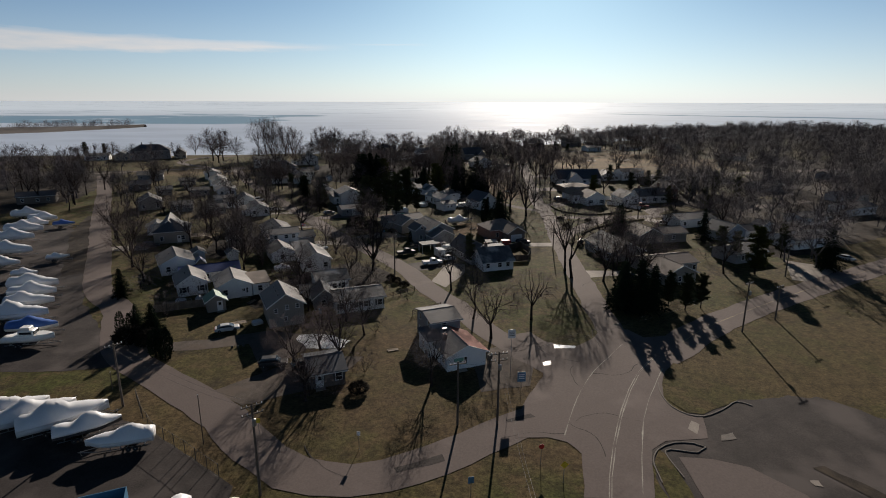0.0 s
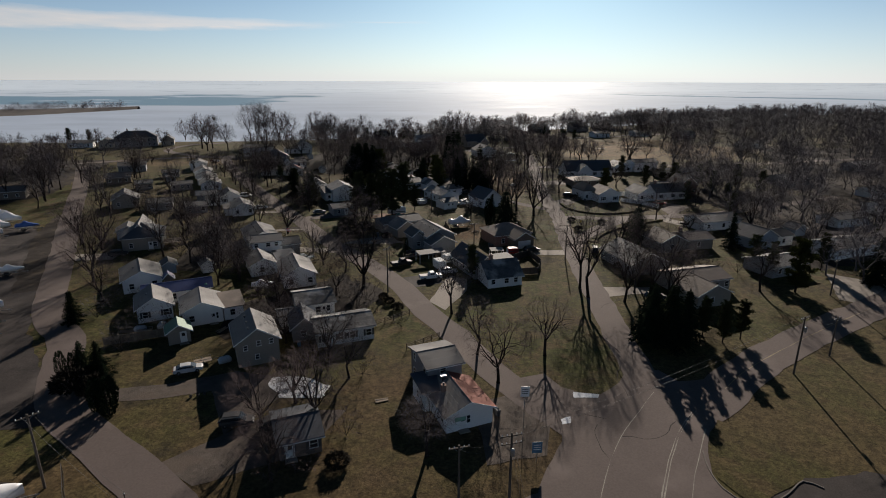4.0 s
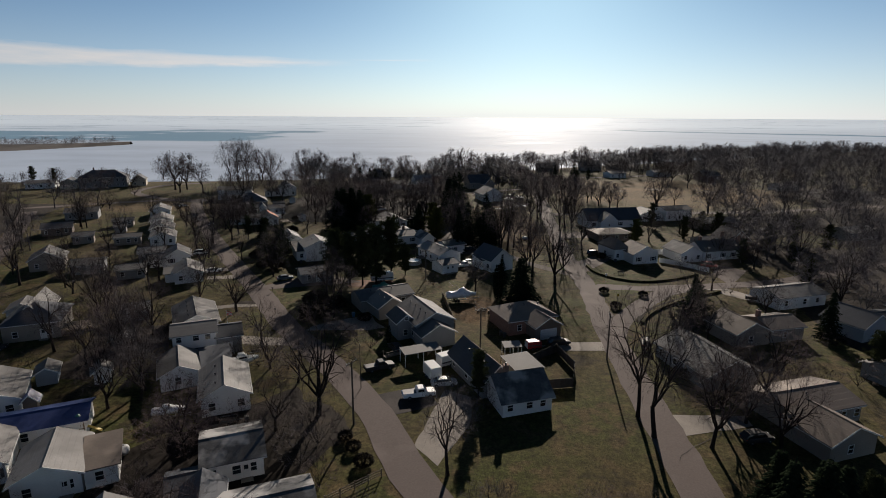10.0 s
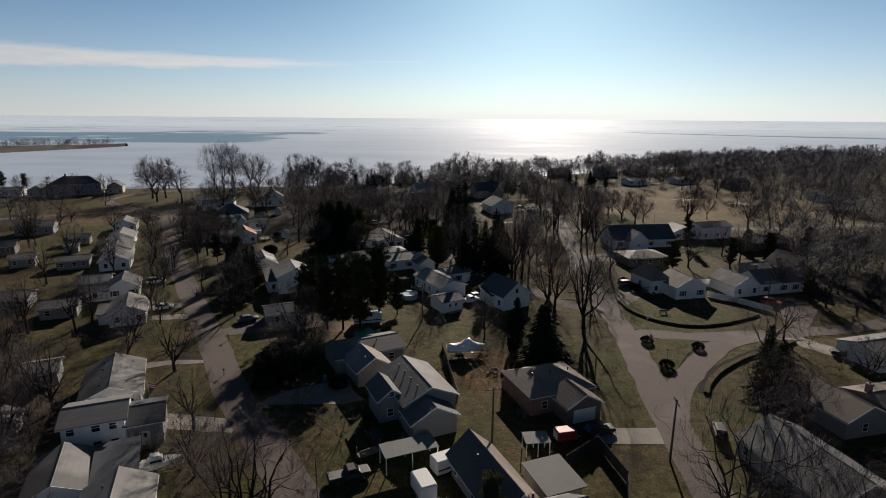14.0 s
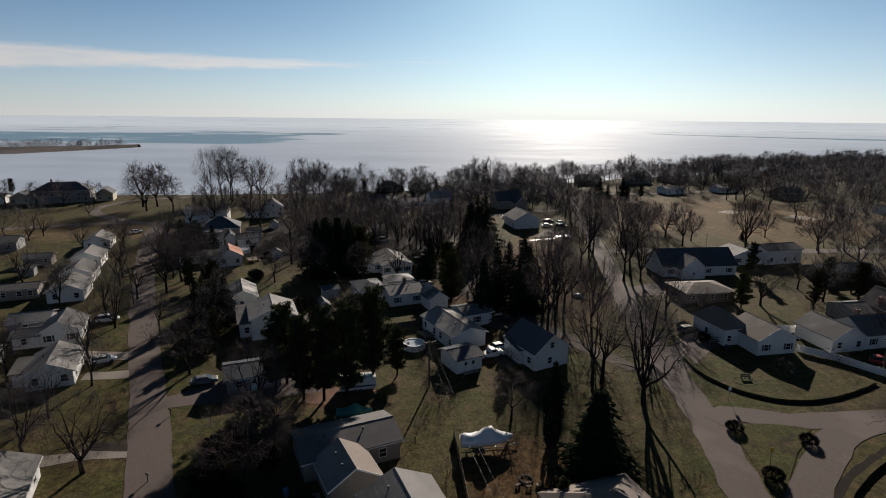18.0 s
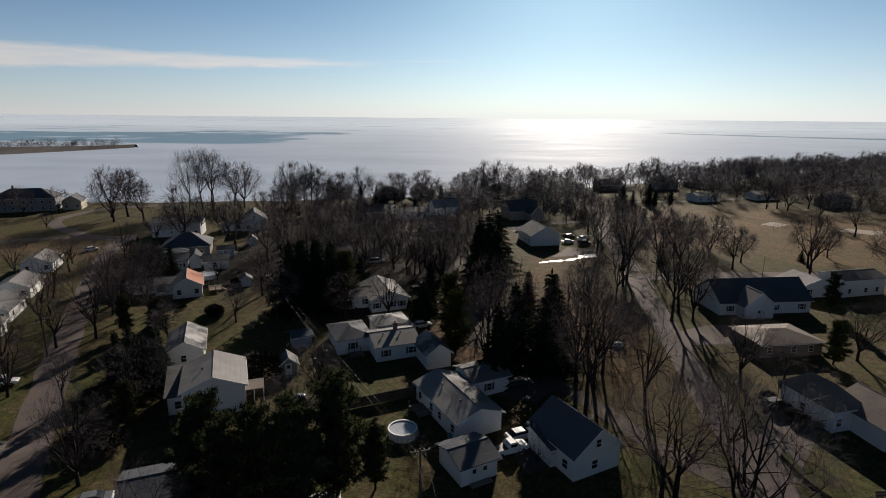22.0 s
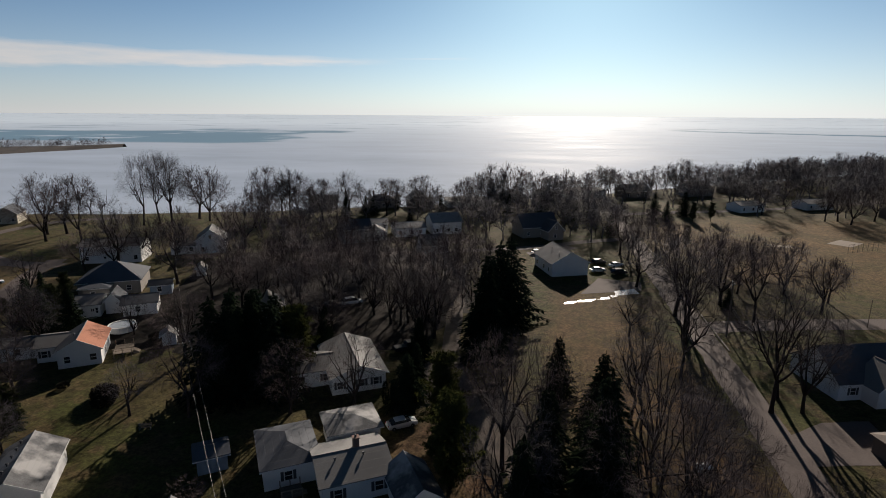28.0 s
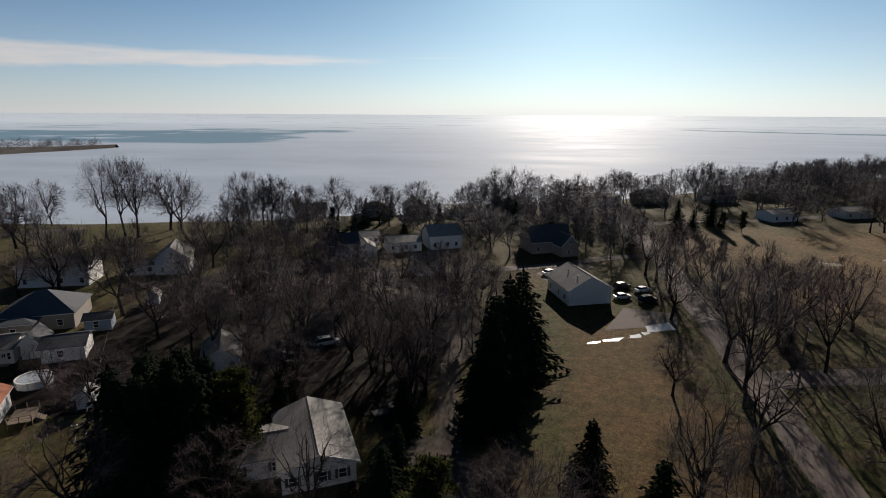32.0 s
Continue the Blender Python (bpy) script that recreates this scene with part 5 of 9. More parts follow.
house("white house with three joined roofs", [
        (-24.8, 253.0, -18.8, 256.0, 9.0, 3.0, 2.0, "hip", "white", "dark", "f1 s"),
        (-16.8, 250.6, -9.2, 254.2, 8.5, 3.0, 1.9, "p", "white", "light", "f2 s c0.6 v2"),
        (-18.6, 260.6, -12.4, 263.6, 6.0, 3.2, 1.8, "hip", "white", "streak", ""),
        (-7.0, 248.2, -2.8, 250.2, 7.0, 3.0, 1.7, "g", "white", "streak", "")])
house("grey ranch house with a pale roof", [
        (-22.8, 276.6, -14.6, 280.2, 14.0, 3.0, 1.7, "g", "white", "light", "f3 s r1"),
        (-30.4, 277.6, -23.4, 280.6, 7.5, 2.9, 1.3, "p", "white", "light", "f2 s")])
house("white gabled house with a grey roof by the avenue", [(20.3, 346.0, 30.6, 349.0, 13.0, 3.8, 3.0, "g", "white", "grey", "f0 l3 r2 v2")])
house("brown house with a steep roof", [(15.3, 392.4, 28.0, 397.4, 10.0, 4.0, 4.0, "p", "tan", "dark", "f3"), (24, 389.6, 29.4, 392, 6, 3.6, 3.0, "g", "tan", "dark", "f1 G")])
house("white house with skylights in a pale roof", [(-17.4, 394.6, -7.2, 398.6, 10.0, 4.6, 2.6, "p", "white", "light", "2 f3 v2")])
house("white house with a pale roof", [(-30.3, 389.4, -20.0, 393.4, 9.0, 3.2, 2.0, "p", "white", "light", "f3")])
house("small white garage behind a house", [(-38.6, 382.8, -33.0, 385.0, 7.0, 3.0, 1.6, "g", "white", "light", "f1")])
house("dark-roofed house with a porch", [(-18.0, 365.8, -10.2, 369.0, 8.0, 3.2, 2.4, "p", "white", "grey", "f3 d0.6")])
house("two-storey grey house among bare trees", [(-47.0, 377.5, -37.6, 381.4, 9.0, 5.0, 2.4, "p", "grey", "dark", "2 f3")])
house("white cottage with a pale roof", [(-41.0, 399.0, -35.4, 401.0, 7.0, 3.0, 1.7, "p", "white", "light", "f2")])
house("dark house among bare trees", [(-47.0, 304.4, -41.6, 306.8, 9.0, 3.0, 1.8, "g", "white", "grey", "f2")])
# east of the avenue
house("white corner house with a gabled front and a hipped roof", [
        (59.8, 228.2, 68.1, 230.2, 9.0, 3.3, 2.3, "g", "white", "brown", "f2 s"),
        (55.2, 232.6, 60.2, 234.2, 9.5, 3.6, 2.8, "hip", "white", "brown", "f2 l1")])
house("white house with a long pale roof and a tall chimney", [
        (75.6, 230.6, 83.0, 232.4, 9.5, 3.0, 2.2, "g", "white", "grey", "f2"),
        (83.4, 232.8, 97.0, 236.4, 8.5, 3.2, 2.4, "p", "white", "grey", "f3 c0.15 s")])
house("big white house with a dark roof and a white front gable", [
        (58.8, 282.0, 81.4, 286.0, 11.0, 3.2, 3.9, "p", "white", "dark", "f4 s d0.45"),
        (63.4, 279.8, 70.6, 281.2, 5.0, 3.2, 3.0, "g", "white", "light", "d0.5")])
house("low brown house with a shallow hipped roof", [(57.0, 258.6, 70.0, 261.2, 9.5, 2.7, 1.8, "hip", "dark", "brown", "f3")])
house("white house with a low pale roof", [(84.8, 296.6, 95.2, 298.8, 9.0, 3.0, 1.9, "g", "white", "light", "f2 s"), (96.2, 298.0, 109.0, 302.0, 8.0, 4.6, 1.7, "p", "white", "dark", "2 f3")])
house("long dark house beside evergreens", [(103.4, 280.0, 121.0, 284.0, 8.5, 2.9, 1.9, "p", "dark", "dark", "f4")])
house("brown gabled house with a tall chimney", [(97.0, 243.4, 104.6, 245.4, 9.0, 4.2, 3.2, "g", "brick", "brown", "f2 c0.1"), (90.0, 246.0, 96.8, 247.6, 8.0, 3.0, 2.0, "p", "grey", "grey", "f2")])
house("blue-white house with a dark roof", [(88.4, 169.0, 96.4, 172.2, 9.0, 3.2, 2.4, "g", "blue", "dark", "f1"), (96.4, 172.6, 102, 174.4, 7.0, 3.0, 1.8, "p", "white", "dark", "f1")])
house("white house with a pale gable roof", [(80.4, 146.2, 90.8, 150.2, 8.5, 2.8, 2.2, "p", "grey", "light", "f2")])
house("low white house with a dark stripe of windows", [(127.6, 192.6, 141.0, 197.0, 8.0, 2.8, 1.6, "p", "white", "grey", "f4")])
house("white house with a streaked roof beside a pale drive", [(105.0, 160.4, 121.0, 166.0, 9.0, 3.0, 2.0, "p", "white", "streak", "f4 d0.4")])
house("tan house with a sunroom of many windows", [
        (53.4, 135.0, 66.4, 139.0, 9.0, 2.9, 2.0, "p", "tan", "brown", "f6 v1"),
        (54.2, 127.8, 62.4, 130.4, 7.5, 2.9, 2.0, "g", "tan", "brown", "f1")])
house("large house with a wide grey roof", [(46.4, 147.6, 56.4, 150.0, 15.0, 2.9, 2.4, "g", "grey", "grey", "l4 v3")])
house("tan house with crossed gables", [
        (60.6, 166.0, 68.4, 168.0, 9.0, 3.0, 2.0, "g", "tan", "brown", "f1"),
        (69.0, 168.6, 77.0, 170.6, 8.0, 3.0, 1.8, "p", "tan", "brown", "f1 c0.05")])
house("long white house with a pale roof", [(82.0, 188.0, 96.0, 192.4, 9.0, 3.0, 2.0, "p", "white", "light", "f3")])
# along the lake front
house("dark house by the lake", [(-78, 440, -66, 444, 9, 3.2, 2.4, "p", "dark", "dark", "2 f3")])
house("dark house by the lake", [(-52, 446, -40, 449, 9, 3.4, 2.6, "hip", "tan", "dark", "2 f3 c0.2")])
house("dark house with a tall gable by the lake", [(-34, 452, -24, 455, 10, 3.4, 3.4, "g", "dark", "dark", "2 f2 G")])
house("broad house with a flat pale roof by the lake", [(-16, 452, 2, 457, 9, 3.0, 0.6, "lean", "white", "light", "f4")])
house("dark house by the lake", [(8, 466, 22, 469, 9, 3.4, 2.6, "hip", "dark", "dark", "2 f3 c0.7")])
house("dark house by the lake", [(28, 472, 40, 476, 9, 3.4, 2.6, "g", "dark", "dark", "2 f3")])
house("white flat-roofed house at the end of the avenue", [(44, 484, 64, 488, 9, 4.0, 0.6, "lean", "white", "light", "2 f6")])
house("dark house by the lake", [(74, 490, 88, 495, 10, 3.6, 3.0, "p", "dark", "dark", "2 f3")])
house("house with a steep roof by the lake", [(110, 500, 124, 506, 10, 4.0, 3.6, "p", "grey", "dark", "2 f3")])
house("dark house by the lake", [(136, 512, 150, 518, 10, 3.6, 3.0, "g", "dark", "dark", "2 f3")])
house("white house among bare trees", [(150, 462, 164, 466, 9, 3.2, 2.2, "p", "white", "light", "f3")])
house("white house among bare trees", [(116, 452, 128, 456, 9, 3.2, 2.2, "p", "white", "light", "f3")])
house("dark house among bare trees", [(176, 440, 190, 446, 9, 3.4, 3.0, "p", "dark", "grey", "f3")])
house("white house among bare trees", [(200, 392, 214, 396, 9, 3.2, 2.2, "p", "white", "light", "f3")])
house("grey house among bare trees", [(150, 262, 164, 266, 9, 3.2, 2.2, "p", "grey", "light", "f3")])
house("white house among bare trees", [(172, 236, 186, 240, 9, 3.2, 2.2, "p", "white", "light", "f3")])
house("white house among bare trees", [(155, 208, 169, 213, 9, 3.2, 2.2, "p", "white", "grey", "f3")])
house("grey house among bare trees", [(210, 300, 224, 306, 9, 3.2, 2.2, "p", "grey", "light", "f3")])
house("dark house among bare trees", [(-176, 226, -164, 232, 9, 3.2, 2.2, "p", "dark", "dark", "f3")])
house("grey house among bare trees", [(-160, 290, -149, 295, 9, 3.2, 2.2, "p", "grey", "grey", "f3")])
house("pale house on a lawn near the lake", [(-244, 380, -230, 385, 9, 3.2, 2.2, "p", "white", "light", "f3")])

# four gabled units in a row
for k, (x, y) in enumerate(((-101.0, 246.4), (-108.4, 260.4), (-116.4, 276.0), (-128.0, 298.0))):
    house("white gabled unit in a row of four with pale roofs", [(x, y, x + 7.2, y + 3.2, 10.5, 2.9, 1.8, "g", "white", "light", "f2 r2")], group="row of four units")

house("tan garden shed with a green roof and a white door", [(-49.8, 110.0, -46.5, 111.8, 3.6, 2.5, 1.2, "g", "tan", "green", "f0 d0.68")], "shed", "shed")
house("small white shed on a lawn", [(-61.0, 292.6, -58.8, 293.8, 2.6, 2.2, 0.8, "g", "white", "light", "")], "shed", "shed")
house("white shed with a dark roof and double doors", [(0.4, 216.0, 5.0, 218.9, 6.0, 2.7, 1.6, "p", "white", "dark", "d0.35 d0.65")], "shed", "shed")
house("blue-grey shed in a yard", [(-68.9, 147.1, -66.2, 148.6, 4.0, 2.3, 0.9, "g", "blue", "grey", "")], "shed", "shed")
house("white shed under bare trees", [(-59.4, 148.0, -57.2, 149.4, 3.0, 2.3, 0.9, "g", "white", "light", "")], "shed", "shed")
house("grey shed beside a hedge", [(-32.8, 243.4, -30.2, 244.6, 3.0, 2.3, 1.2, "g", "grey", "grey", "d0.5")], "shed", "shed")
house("dark blue shed on a lawn", [(-34.4, 255.2, -31.2, 257.0, 3.5, 2.4, 0.9, "p", "blue", "dark", "")], "shed", "shed")
house("blue shed with a dark roof", [(-80.8, 320.9, -76.4, 322.9, 4.5, 2.6, 1.2, "p", "blue", "dark", "f1")], "shed", "shed")
house("small white shed behind a house", [(-77.6, 337.4, -75.4, 338.4, 3, 2.3, 1.0, "g", "white", "grey", "")], "shed", "shed")
house("small blue-white shed with a dark roof", [(107.8, 182.6, 112.0, 184.4, 4.0, 2.5, 1.2, "g", "blue", "dark", "")], "shed", "shed")
house("low grey shed on a lawn", [(-125.3, 266.8, -121.8, 268.4, 3.4, 2.4, 0.8, "p", "grey", "grey", "")], "shed", "shed")
house("tan shed under bare trees", [(-64.5, 161.4, -61.0, 163.2, 3.6, 2.4, 1.0, "g", "tan", "light", "")], "shed", "shed")
house("white garage beside a dark house", [(-96.4, 176.0, -91.0, 178.6, 6, 2.6, 1.4, "g", "white", "light", "")], "shed", "shed")
house("open play tower with a blue roof", [(-63.4, 137.0, -61.8, 137.8, 1.7, 3.0, 0.9, "g", "dark", "tarp", "")], "shed", "shed")
house("small shed with a dark roof beside a house", [(-31.6, 117.8, -28.4, 119.2, 3.5, 2.4, 1.0, "p", "white", "dark", "")], "shed", "shed")

# ---------------------------------------------------------------- trees
def side_of(d, rng):
    a = d.cross(Vector((rng.uniform(-1, 1), rng.uniform(-1, 1), rng.uniform(-1, 1))))
    return a.normalized() if a.length > 1e-5 else Vector((1, 0, 0))


def spike(V, F, p, q, r):
    """A thin tapered twig from p to q."""
    d = (q - p)
    a = d.cross(Vector((0.3, 0.5, 0.81)))
    a = a.normalized() * r if a.length > 1e-6 else Vector((r, 0, 0))
    b = d.normalized().cross(a)
    k = len(V)
    V += [tuple(p + a), tuple(p - a * 0.5 + b * 0.87), tuple(p - a * 0.5 - b * 0.87), tuple(q)]
    F += [(k, k + 1, k + 3), (k + 1, k + 2, k + 3), (k + 2, k, k + 3)]


def sliver(V, F, p, q, r):
    """The thinnest twig, far off."""
    s = (q - p).cross(Vector((p.y - q.x, 0.3, 0.5 * p.x + q.z))).normalized() * r
    k = len(V)
    V += [tuple(p + s), tuple(p - s), tuple(q)]
    F.append((k, k + 1, k + 2))


def limb_line(p, d, length, n, rng, lift=0.0, wander=0.14):
    pts = [p]
    d = d.normalized()
    for i in range(n):
        d = (d + Vector((rng.uniform(-1, 1), rng.uniform(-1, 1), rng.uniform(-1, 1))) * wander + Vector((0, 0, lift))).normalized()
        pts.append(pts[-1] + d * (length / n))
    return pts


def grow_bare(seed, fork, leaders, wide, tips=66, n3=6, n4=6, n5=2, thick=1.0, twig_r=0.0072, low=0.3, sides=4, far=False):
    """A leafless tree 10 m high: trunk, limbs that fill a domed crown, and its twigs."""
    rng = random.Random(seed)
    wood, V, F = [], [], []
    h = 10.0
    trunk = limb_line(Vector((0, 0, -0.3)), Vector((rng.uniform(-0.08, 0.08), rng.uniform(-0.08, 0.08), 1)), h * fork + 0.3, 4, rng, 0.05, 0.06)
    r = 0.17 * thick
    wood.append(tube(trunk, [r * 1.5, r * 1.08, r, r * 0.95, r * 0.9], 2 * sides))
    top = trunk[-1]
    mid, half = Vector((0, 0, h * (0.5 + low / 2))), h * (0.5 - low / 2)

    def crown_point(k, n, depth):
        """The k-th of n places spread evenly over the dome, at a depth from 0 (centre) to 1 (rim)."""
        z = 1 - 1.72 * (k + 0.5) / n
        a = k * 2.39996 + seed
        q = math.sqrt(max(0, 1 - z * z))
        lump = 1 + 0.2 * noise.noise(Vector((math.cos(a) * q, math.sin(a) * q, z)) * 1.7 + Vector((seed, 0, 0)))
        return mid + Vector((math.cos(a) * q * wide, math.sin(a) * q * wide, z * half)) * depth * lump

    lines = []
    for i in range(leaders):
        goal = crown_point(i * 3 + 1, leaders * 3 + 4, rng.uniform(0.62, 0.78))
        p, line = top - Vector((0, 0, rng.uniform(0, 0.1) * h * fork)), []
        bow = Vector((goal.x, goal.y, 0)) * 0.12
        for k in range(7):
            t = k / 6
            line.append(p.lerp(goal, t) + bow * math.sin(t * math.pi) * 0.5 + Vector((rng.uniform(-1, 1), rng.uniform(-1, 1), rng.uniform(-1, 1))) * 0.13 * (1 if 0 < k else 0))
        rr = [r * 0.62 * (1 - 0.76 * k / 6) for k in range(7)]
        wood.append(tube(line, rr, sides + 2))
        lines.append((line, rr))
    for i in range(0 if far else 2 * leaders):      # secondary limbs that fill the gaps between the leaders
        base, rb = lines[i % leaders]
        k0 = 2 + (i // leaders)
        goal = crown_point(i * 2, leaders * 4 + 2, rng.uniform(0.6, 0.82))
        p, line = base[k0], []
        for k in range(7):
            t = k / 6
            line.append(p.lerp(goal, t) + (base[k0] - base[k0 - 1]) * math.sin(t * math.pi) * 0.45 + Vector((rng.uniform(-1, 1), rng.uniform(-1, 1), rng.uniform(-1, 1))) * (0.12 if k else 0))
        rr = [rb[k0] * 0.7 * (1 - 0.72 * k / 6) for k in range(7)]
        wood.append(tube(line, rr, sides, False))
        lines.append((line, rr))
    for j in range(tips):
        tip = crown_point(j, tips, rng.uniform(0.8, 1.04)) + Vector((rng.uniform(-1, 1), rng.uniform(-1, 1), rng.uniform(-1, 1))) * 0.3
        best = None
        for line, rr in lines:
            for k in range(1, 7):
                d = (tip - line[k])
                cost = d.length + (0.9 if d.z < 0 else 0) + 0.12 * k
                if best is None or cost < best[0]:
                    best = (cost, line[k], rr[k], (line[k] - line[k - 1]).normalized())
        _, p, r2, dirn = best
        L = (tip - p).length
        c1 = p + dirn * L * 0.4
        b2 = [p, p.lerp(c1, 0.6).lerp(c1.lerp(tip, 0.3), 0.35), c1.lerp(tip, 0.55), tip]
        r2 = min(r2 * 0.62, 0.06) + 0.008
        if far:
            spike(V, F, p, tip, r2 * 0.8)
        else:
            wood.append(tube(b2, [r2, r2 * 0.7, r2 * 0.45, r2 * 0.2], sides - 1, False))
        out = (tip - mid).normalized()
        for m in range(n3):
            t3 = (0.12 if far else 0.3) + (0.85 if far else 0.7) * (m + rng.random()) / n3
            k3 = min(2, int(t3 * 3))
            p3 = b2[k3].lerp(b2[k3 + 1], min(1, t3 * 3 - k3))
            d2 = (b2[k3 + 1] - b2[k3]).normalized()
            o3 = (d2 * 0.55 + side_of(d2, rng) * 0.75 + out * 0.35 + Vector((0, 0, 0.2))).normalized()
            e3 = p3 + o3 * rng.uniform(0.8, 1.5) * (1.35 if far else 1.0)
            sliver(V, F, p3, e3, twig_r * 2.0)
            for s in range(n4):
                p4 = p3.lerp(e3, rng.uniform(0.15, 0.95))
                d4 = (o3 * 0.75 + side_of(o3, rng) * 0.7 + Vector((0, 0, 0.15))).normalized()
                e4 = p4 + d4 * rng.uniform(0.4, 0.85) * (1.3 if far else 1.0)
                sliver(V, F, p4, e4, twig_r)
                for u in range(n5):
                    p5 = p4.lerp(e4, rng.uniform(0.25, 0.9))
                    d5 = (d4 + side_of(d4, rng) * 0.8 + Vector((0, 0, 0.1))).normalized()
                    sliver(V, F, p5, p5 + d5 * rng.uniform(0.3, 0.7), twig_r * 0.75)
    return join(*wood), (V, F)


BARE_KINDS = []
for seed, fork, leaders, wide, low, thick in ((3, 0.24, 5, 3.7, 0.28, 1.35), (8, 0.28, 4, 3.3, 0.32, 1.25), (15, 0.18, 6, 4.2, 0.22, 1.4), (21, 0.3, 5, 4.0, 0.36, 1.2), (34, 0.3, 4, 2.9, 0.3, 1.15), (55, 0.13, 6, 3.6, 0.2, 1.3), (72, 0.3, 5, 4.6, 0.4, 1.15)):
    wd, tw = grow_bare(seed, fork, leaders, wide, thick=thick, low=low)
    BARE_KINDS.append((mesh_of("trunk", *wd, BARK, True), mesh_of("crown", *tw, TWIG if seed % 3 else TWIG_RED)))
FAR_KINDS = []
for seed, fork, leaders, wide, low in ((4, 0.24, 5, 3.7, 0.28), (9, 0.28, 4, 3.4, 0.3), (16, 0.2, 6, 4.2, 0.24), (22, 0.3, 5, 3.2, 0.34)):
    wd, tw = grow_bare(seed, fork, leaders, wide, 64, 6, 6, 0, 1.2, 0.018, low, 4, True)
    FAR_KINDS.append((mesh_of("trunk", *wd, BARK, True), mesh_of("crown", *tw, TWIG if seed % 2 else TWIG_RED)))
SLIM_KINDS = []
for seed in (5, 11):     # tall, narrow crowns
    wd, tw = grow_bare(seed, 0.3, 4, 2.3, thick=0.75, low=0.34)
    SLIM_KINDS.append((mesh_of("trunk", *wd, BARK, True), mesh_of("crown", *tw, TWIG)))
TREE_RNG = random.Random(77)
TREE_COUNT = [0]
TREE_LABELS = ("leafless deciduous tree with a wide twiggy crown", "bare winter tree with spreading limbs", "leafless tree with a forked dark trunk", "bare tree with a broad open crown",
               "bare slender tree with upright limbs", "leafless tree with many stems low down", "bare tree with a flat spreading crown")


def stand(name, x, y, h, kinds, k, label, category, parts, widen=1.0):
    ob = new(name)
    ob.empty_display_size = 0.5
    s = h / 10.0
    ob.matrix_world = pose(x, y, gz(x, y), 0, 0, TREE_RNG.uniform(0, 360)) @ Matrix.Diagonal((s * widen, s * widen, s, 1))
    tagged(ob, label, category)
    for nm, me in zip(parts, kinds[k]):
        part(nm, me, None, ob)
    return ob


def bare(*spots):
    for x, y, h in spots:
        k = TREE_RNG.randrange(len(BARE_KINDS))
        TREE_COUNT[0] += 1
        if h > 21:
            j = TREE_RNG.randrange(2)
            stand("tree", x, y, h, SLIM_KINDS, j, "tall slim leafless tree near the lake", "tree", ("trunk", "crown"))
        elif y > 318:
            stand("tree", x, y, h, FAR_KINDS, k % 4, TREE_LABELS[k % 4], "tree", ("trunk", "crown"), TREE_RNG.uniform(1.0, 1.3) * (1.1 if h < 11 else 1.0))
        else:
            stand("tree", x, y, h, BARE_KINDS, k, TREE_LABELS[k], "tree", ("trunk", "crown"), TREE_RNG.uniform(0.88, 1.1) * (1.15 if h < 11 else 0.8 if h > 15 else 1.0))


def broad(*spots):
    """Old open-grown trees with wide heavy crowns."""
    for x, y, h in spots:
        k = TREE_RNG.choice((2, 5))
        stand("tree", x, y, h, BARE_KINDS, k, "old leafless tree with heavy wide-spreading limbs", "tree", ("trunk", "crown"), TREE_RNG.uniform(1.1, 1.2) if h < 14 else 0.92)


def spray(V, F, p, d, length, w, droop=0.25):
    """A flat, drooping needle spray with some thickness."""
    side = d.cross(Vector((0, 0, 1)))
    side = side.normalized() if side.length > 1e-4 else Vector((1, 0, 0))
    m = p + d * length * 0.45 - Vector((0, 0, droop * length * 0.2))
    e = p + d * length - Vector((0, 0, droop * length))
    k = len(V)
    V += [tuple(p), tuple(m + side * w), tuple(m - side * w), tuple(e), tuple(m + Vector((0, 0, w * 0.5)))]
    F += [(k, k + 1, k + 4), (k, k + 4, k + 2), (k + 1, k + 3, k + 4), (k + 4, k + 3, k + 2), (k, k + 2, k + 1), (k + 1, k + 2, k + 3)]


def grow_spruce(seed, radius, levels=29):
    rng = random.Random(seed)
    V, F = [], []
    h = 10.0
    for i in range(levels):
        z = 0.5 + (h - 0.8) * (i + rng.uniform(-0.2, 0.2)) / levels
        R = radius * (1 - z / (h + 0.15)) ** 0.85 + 0.12
        n = int(5 + 6 * R / radius)
        for j in range(n):
            az = 2 * math.pi * (j + rng.random() * 0.7) / n + i
            L = R * rng.choice((0.6, 0.8, 0.95, 1.05, 1.25)) * rng.uniform(0.9, 1.1)
            d = Vector((math.cos(az), math.sin(az), rng.uniform(-0.05, 0.2)))
            p = Vector((0, 0, z))
            steps = max(2, int(L / 0.42))
            for s in range(steps):
                t = (s + 0.4) / steps
                q = p + d * L * t - Vector((0, 0, 0.24 * L * t * t))
                for sg in (-1, 1):
                    a = az + sg * rng.uniform(0.45, 1.0)
                    spray(V, F, q, Vector((math.cos(a), math.sin(a), -0.05)), rng.uniform(0.45, 0.8) * (1.15 - 0.5 * t) * min(1.0, 0.35 + R / radius), 0.15, 0.4)
            spray(V, F, p + d * L * 0.55 - Vector((0, 0, 0.08 * L)), d, L * 0.6, 0.14, 0.3)
    spray(V, F, Vector((0, 0, h - 0.7)), Vector((0.02, 0, 1)), 0.8, 0.1, 0)
    return tube([(0, 0, -0.3), (0.03, 0, 3), (0, 0.04, 6.5), (0, 0, 9.7)], [0.2, 0.15, 0.09, 0.02], 7), (V, F)


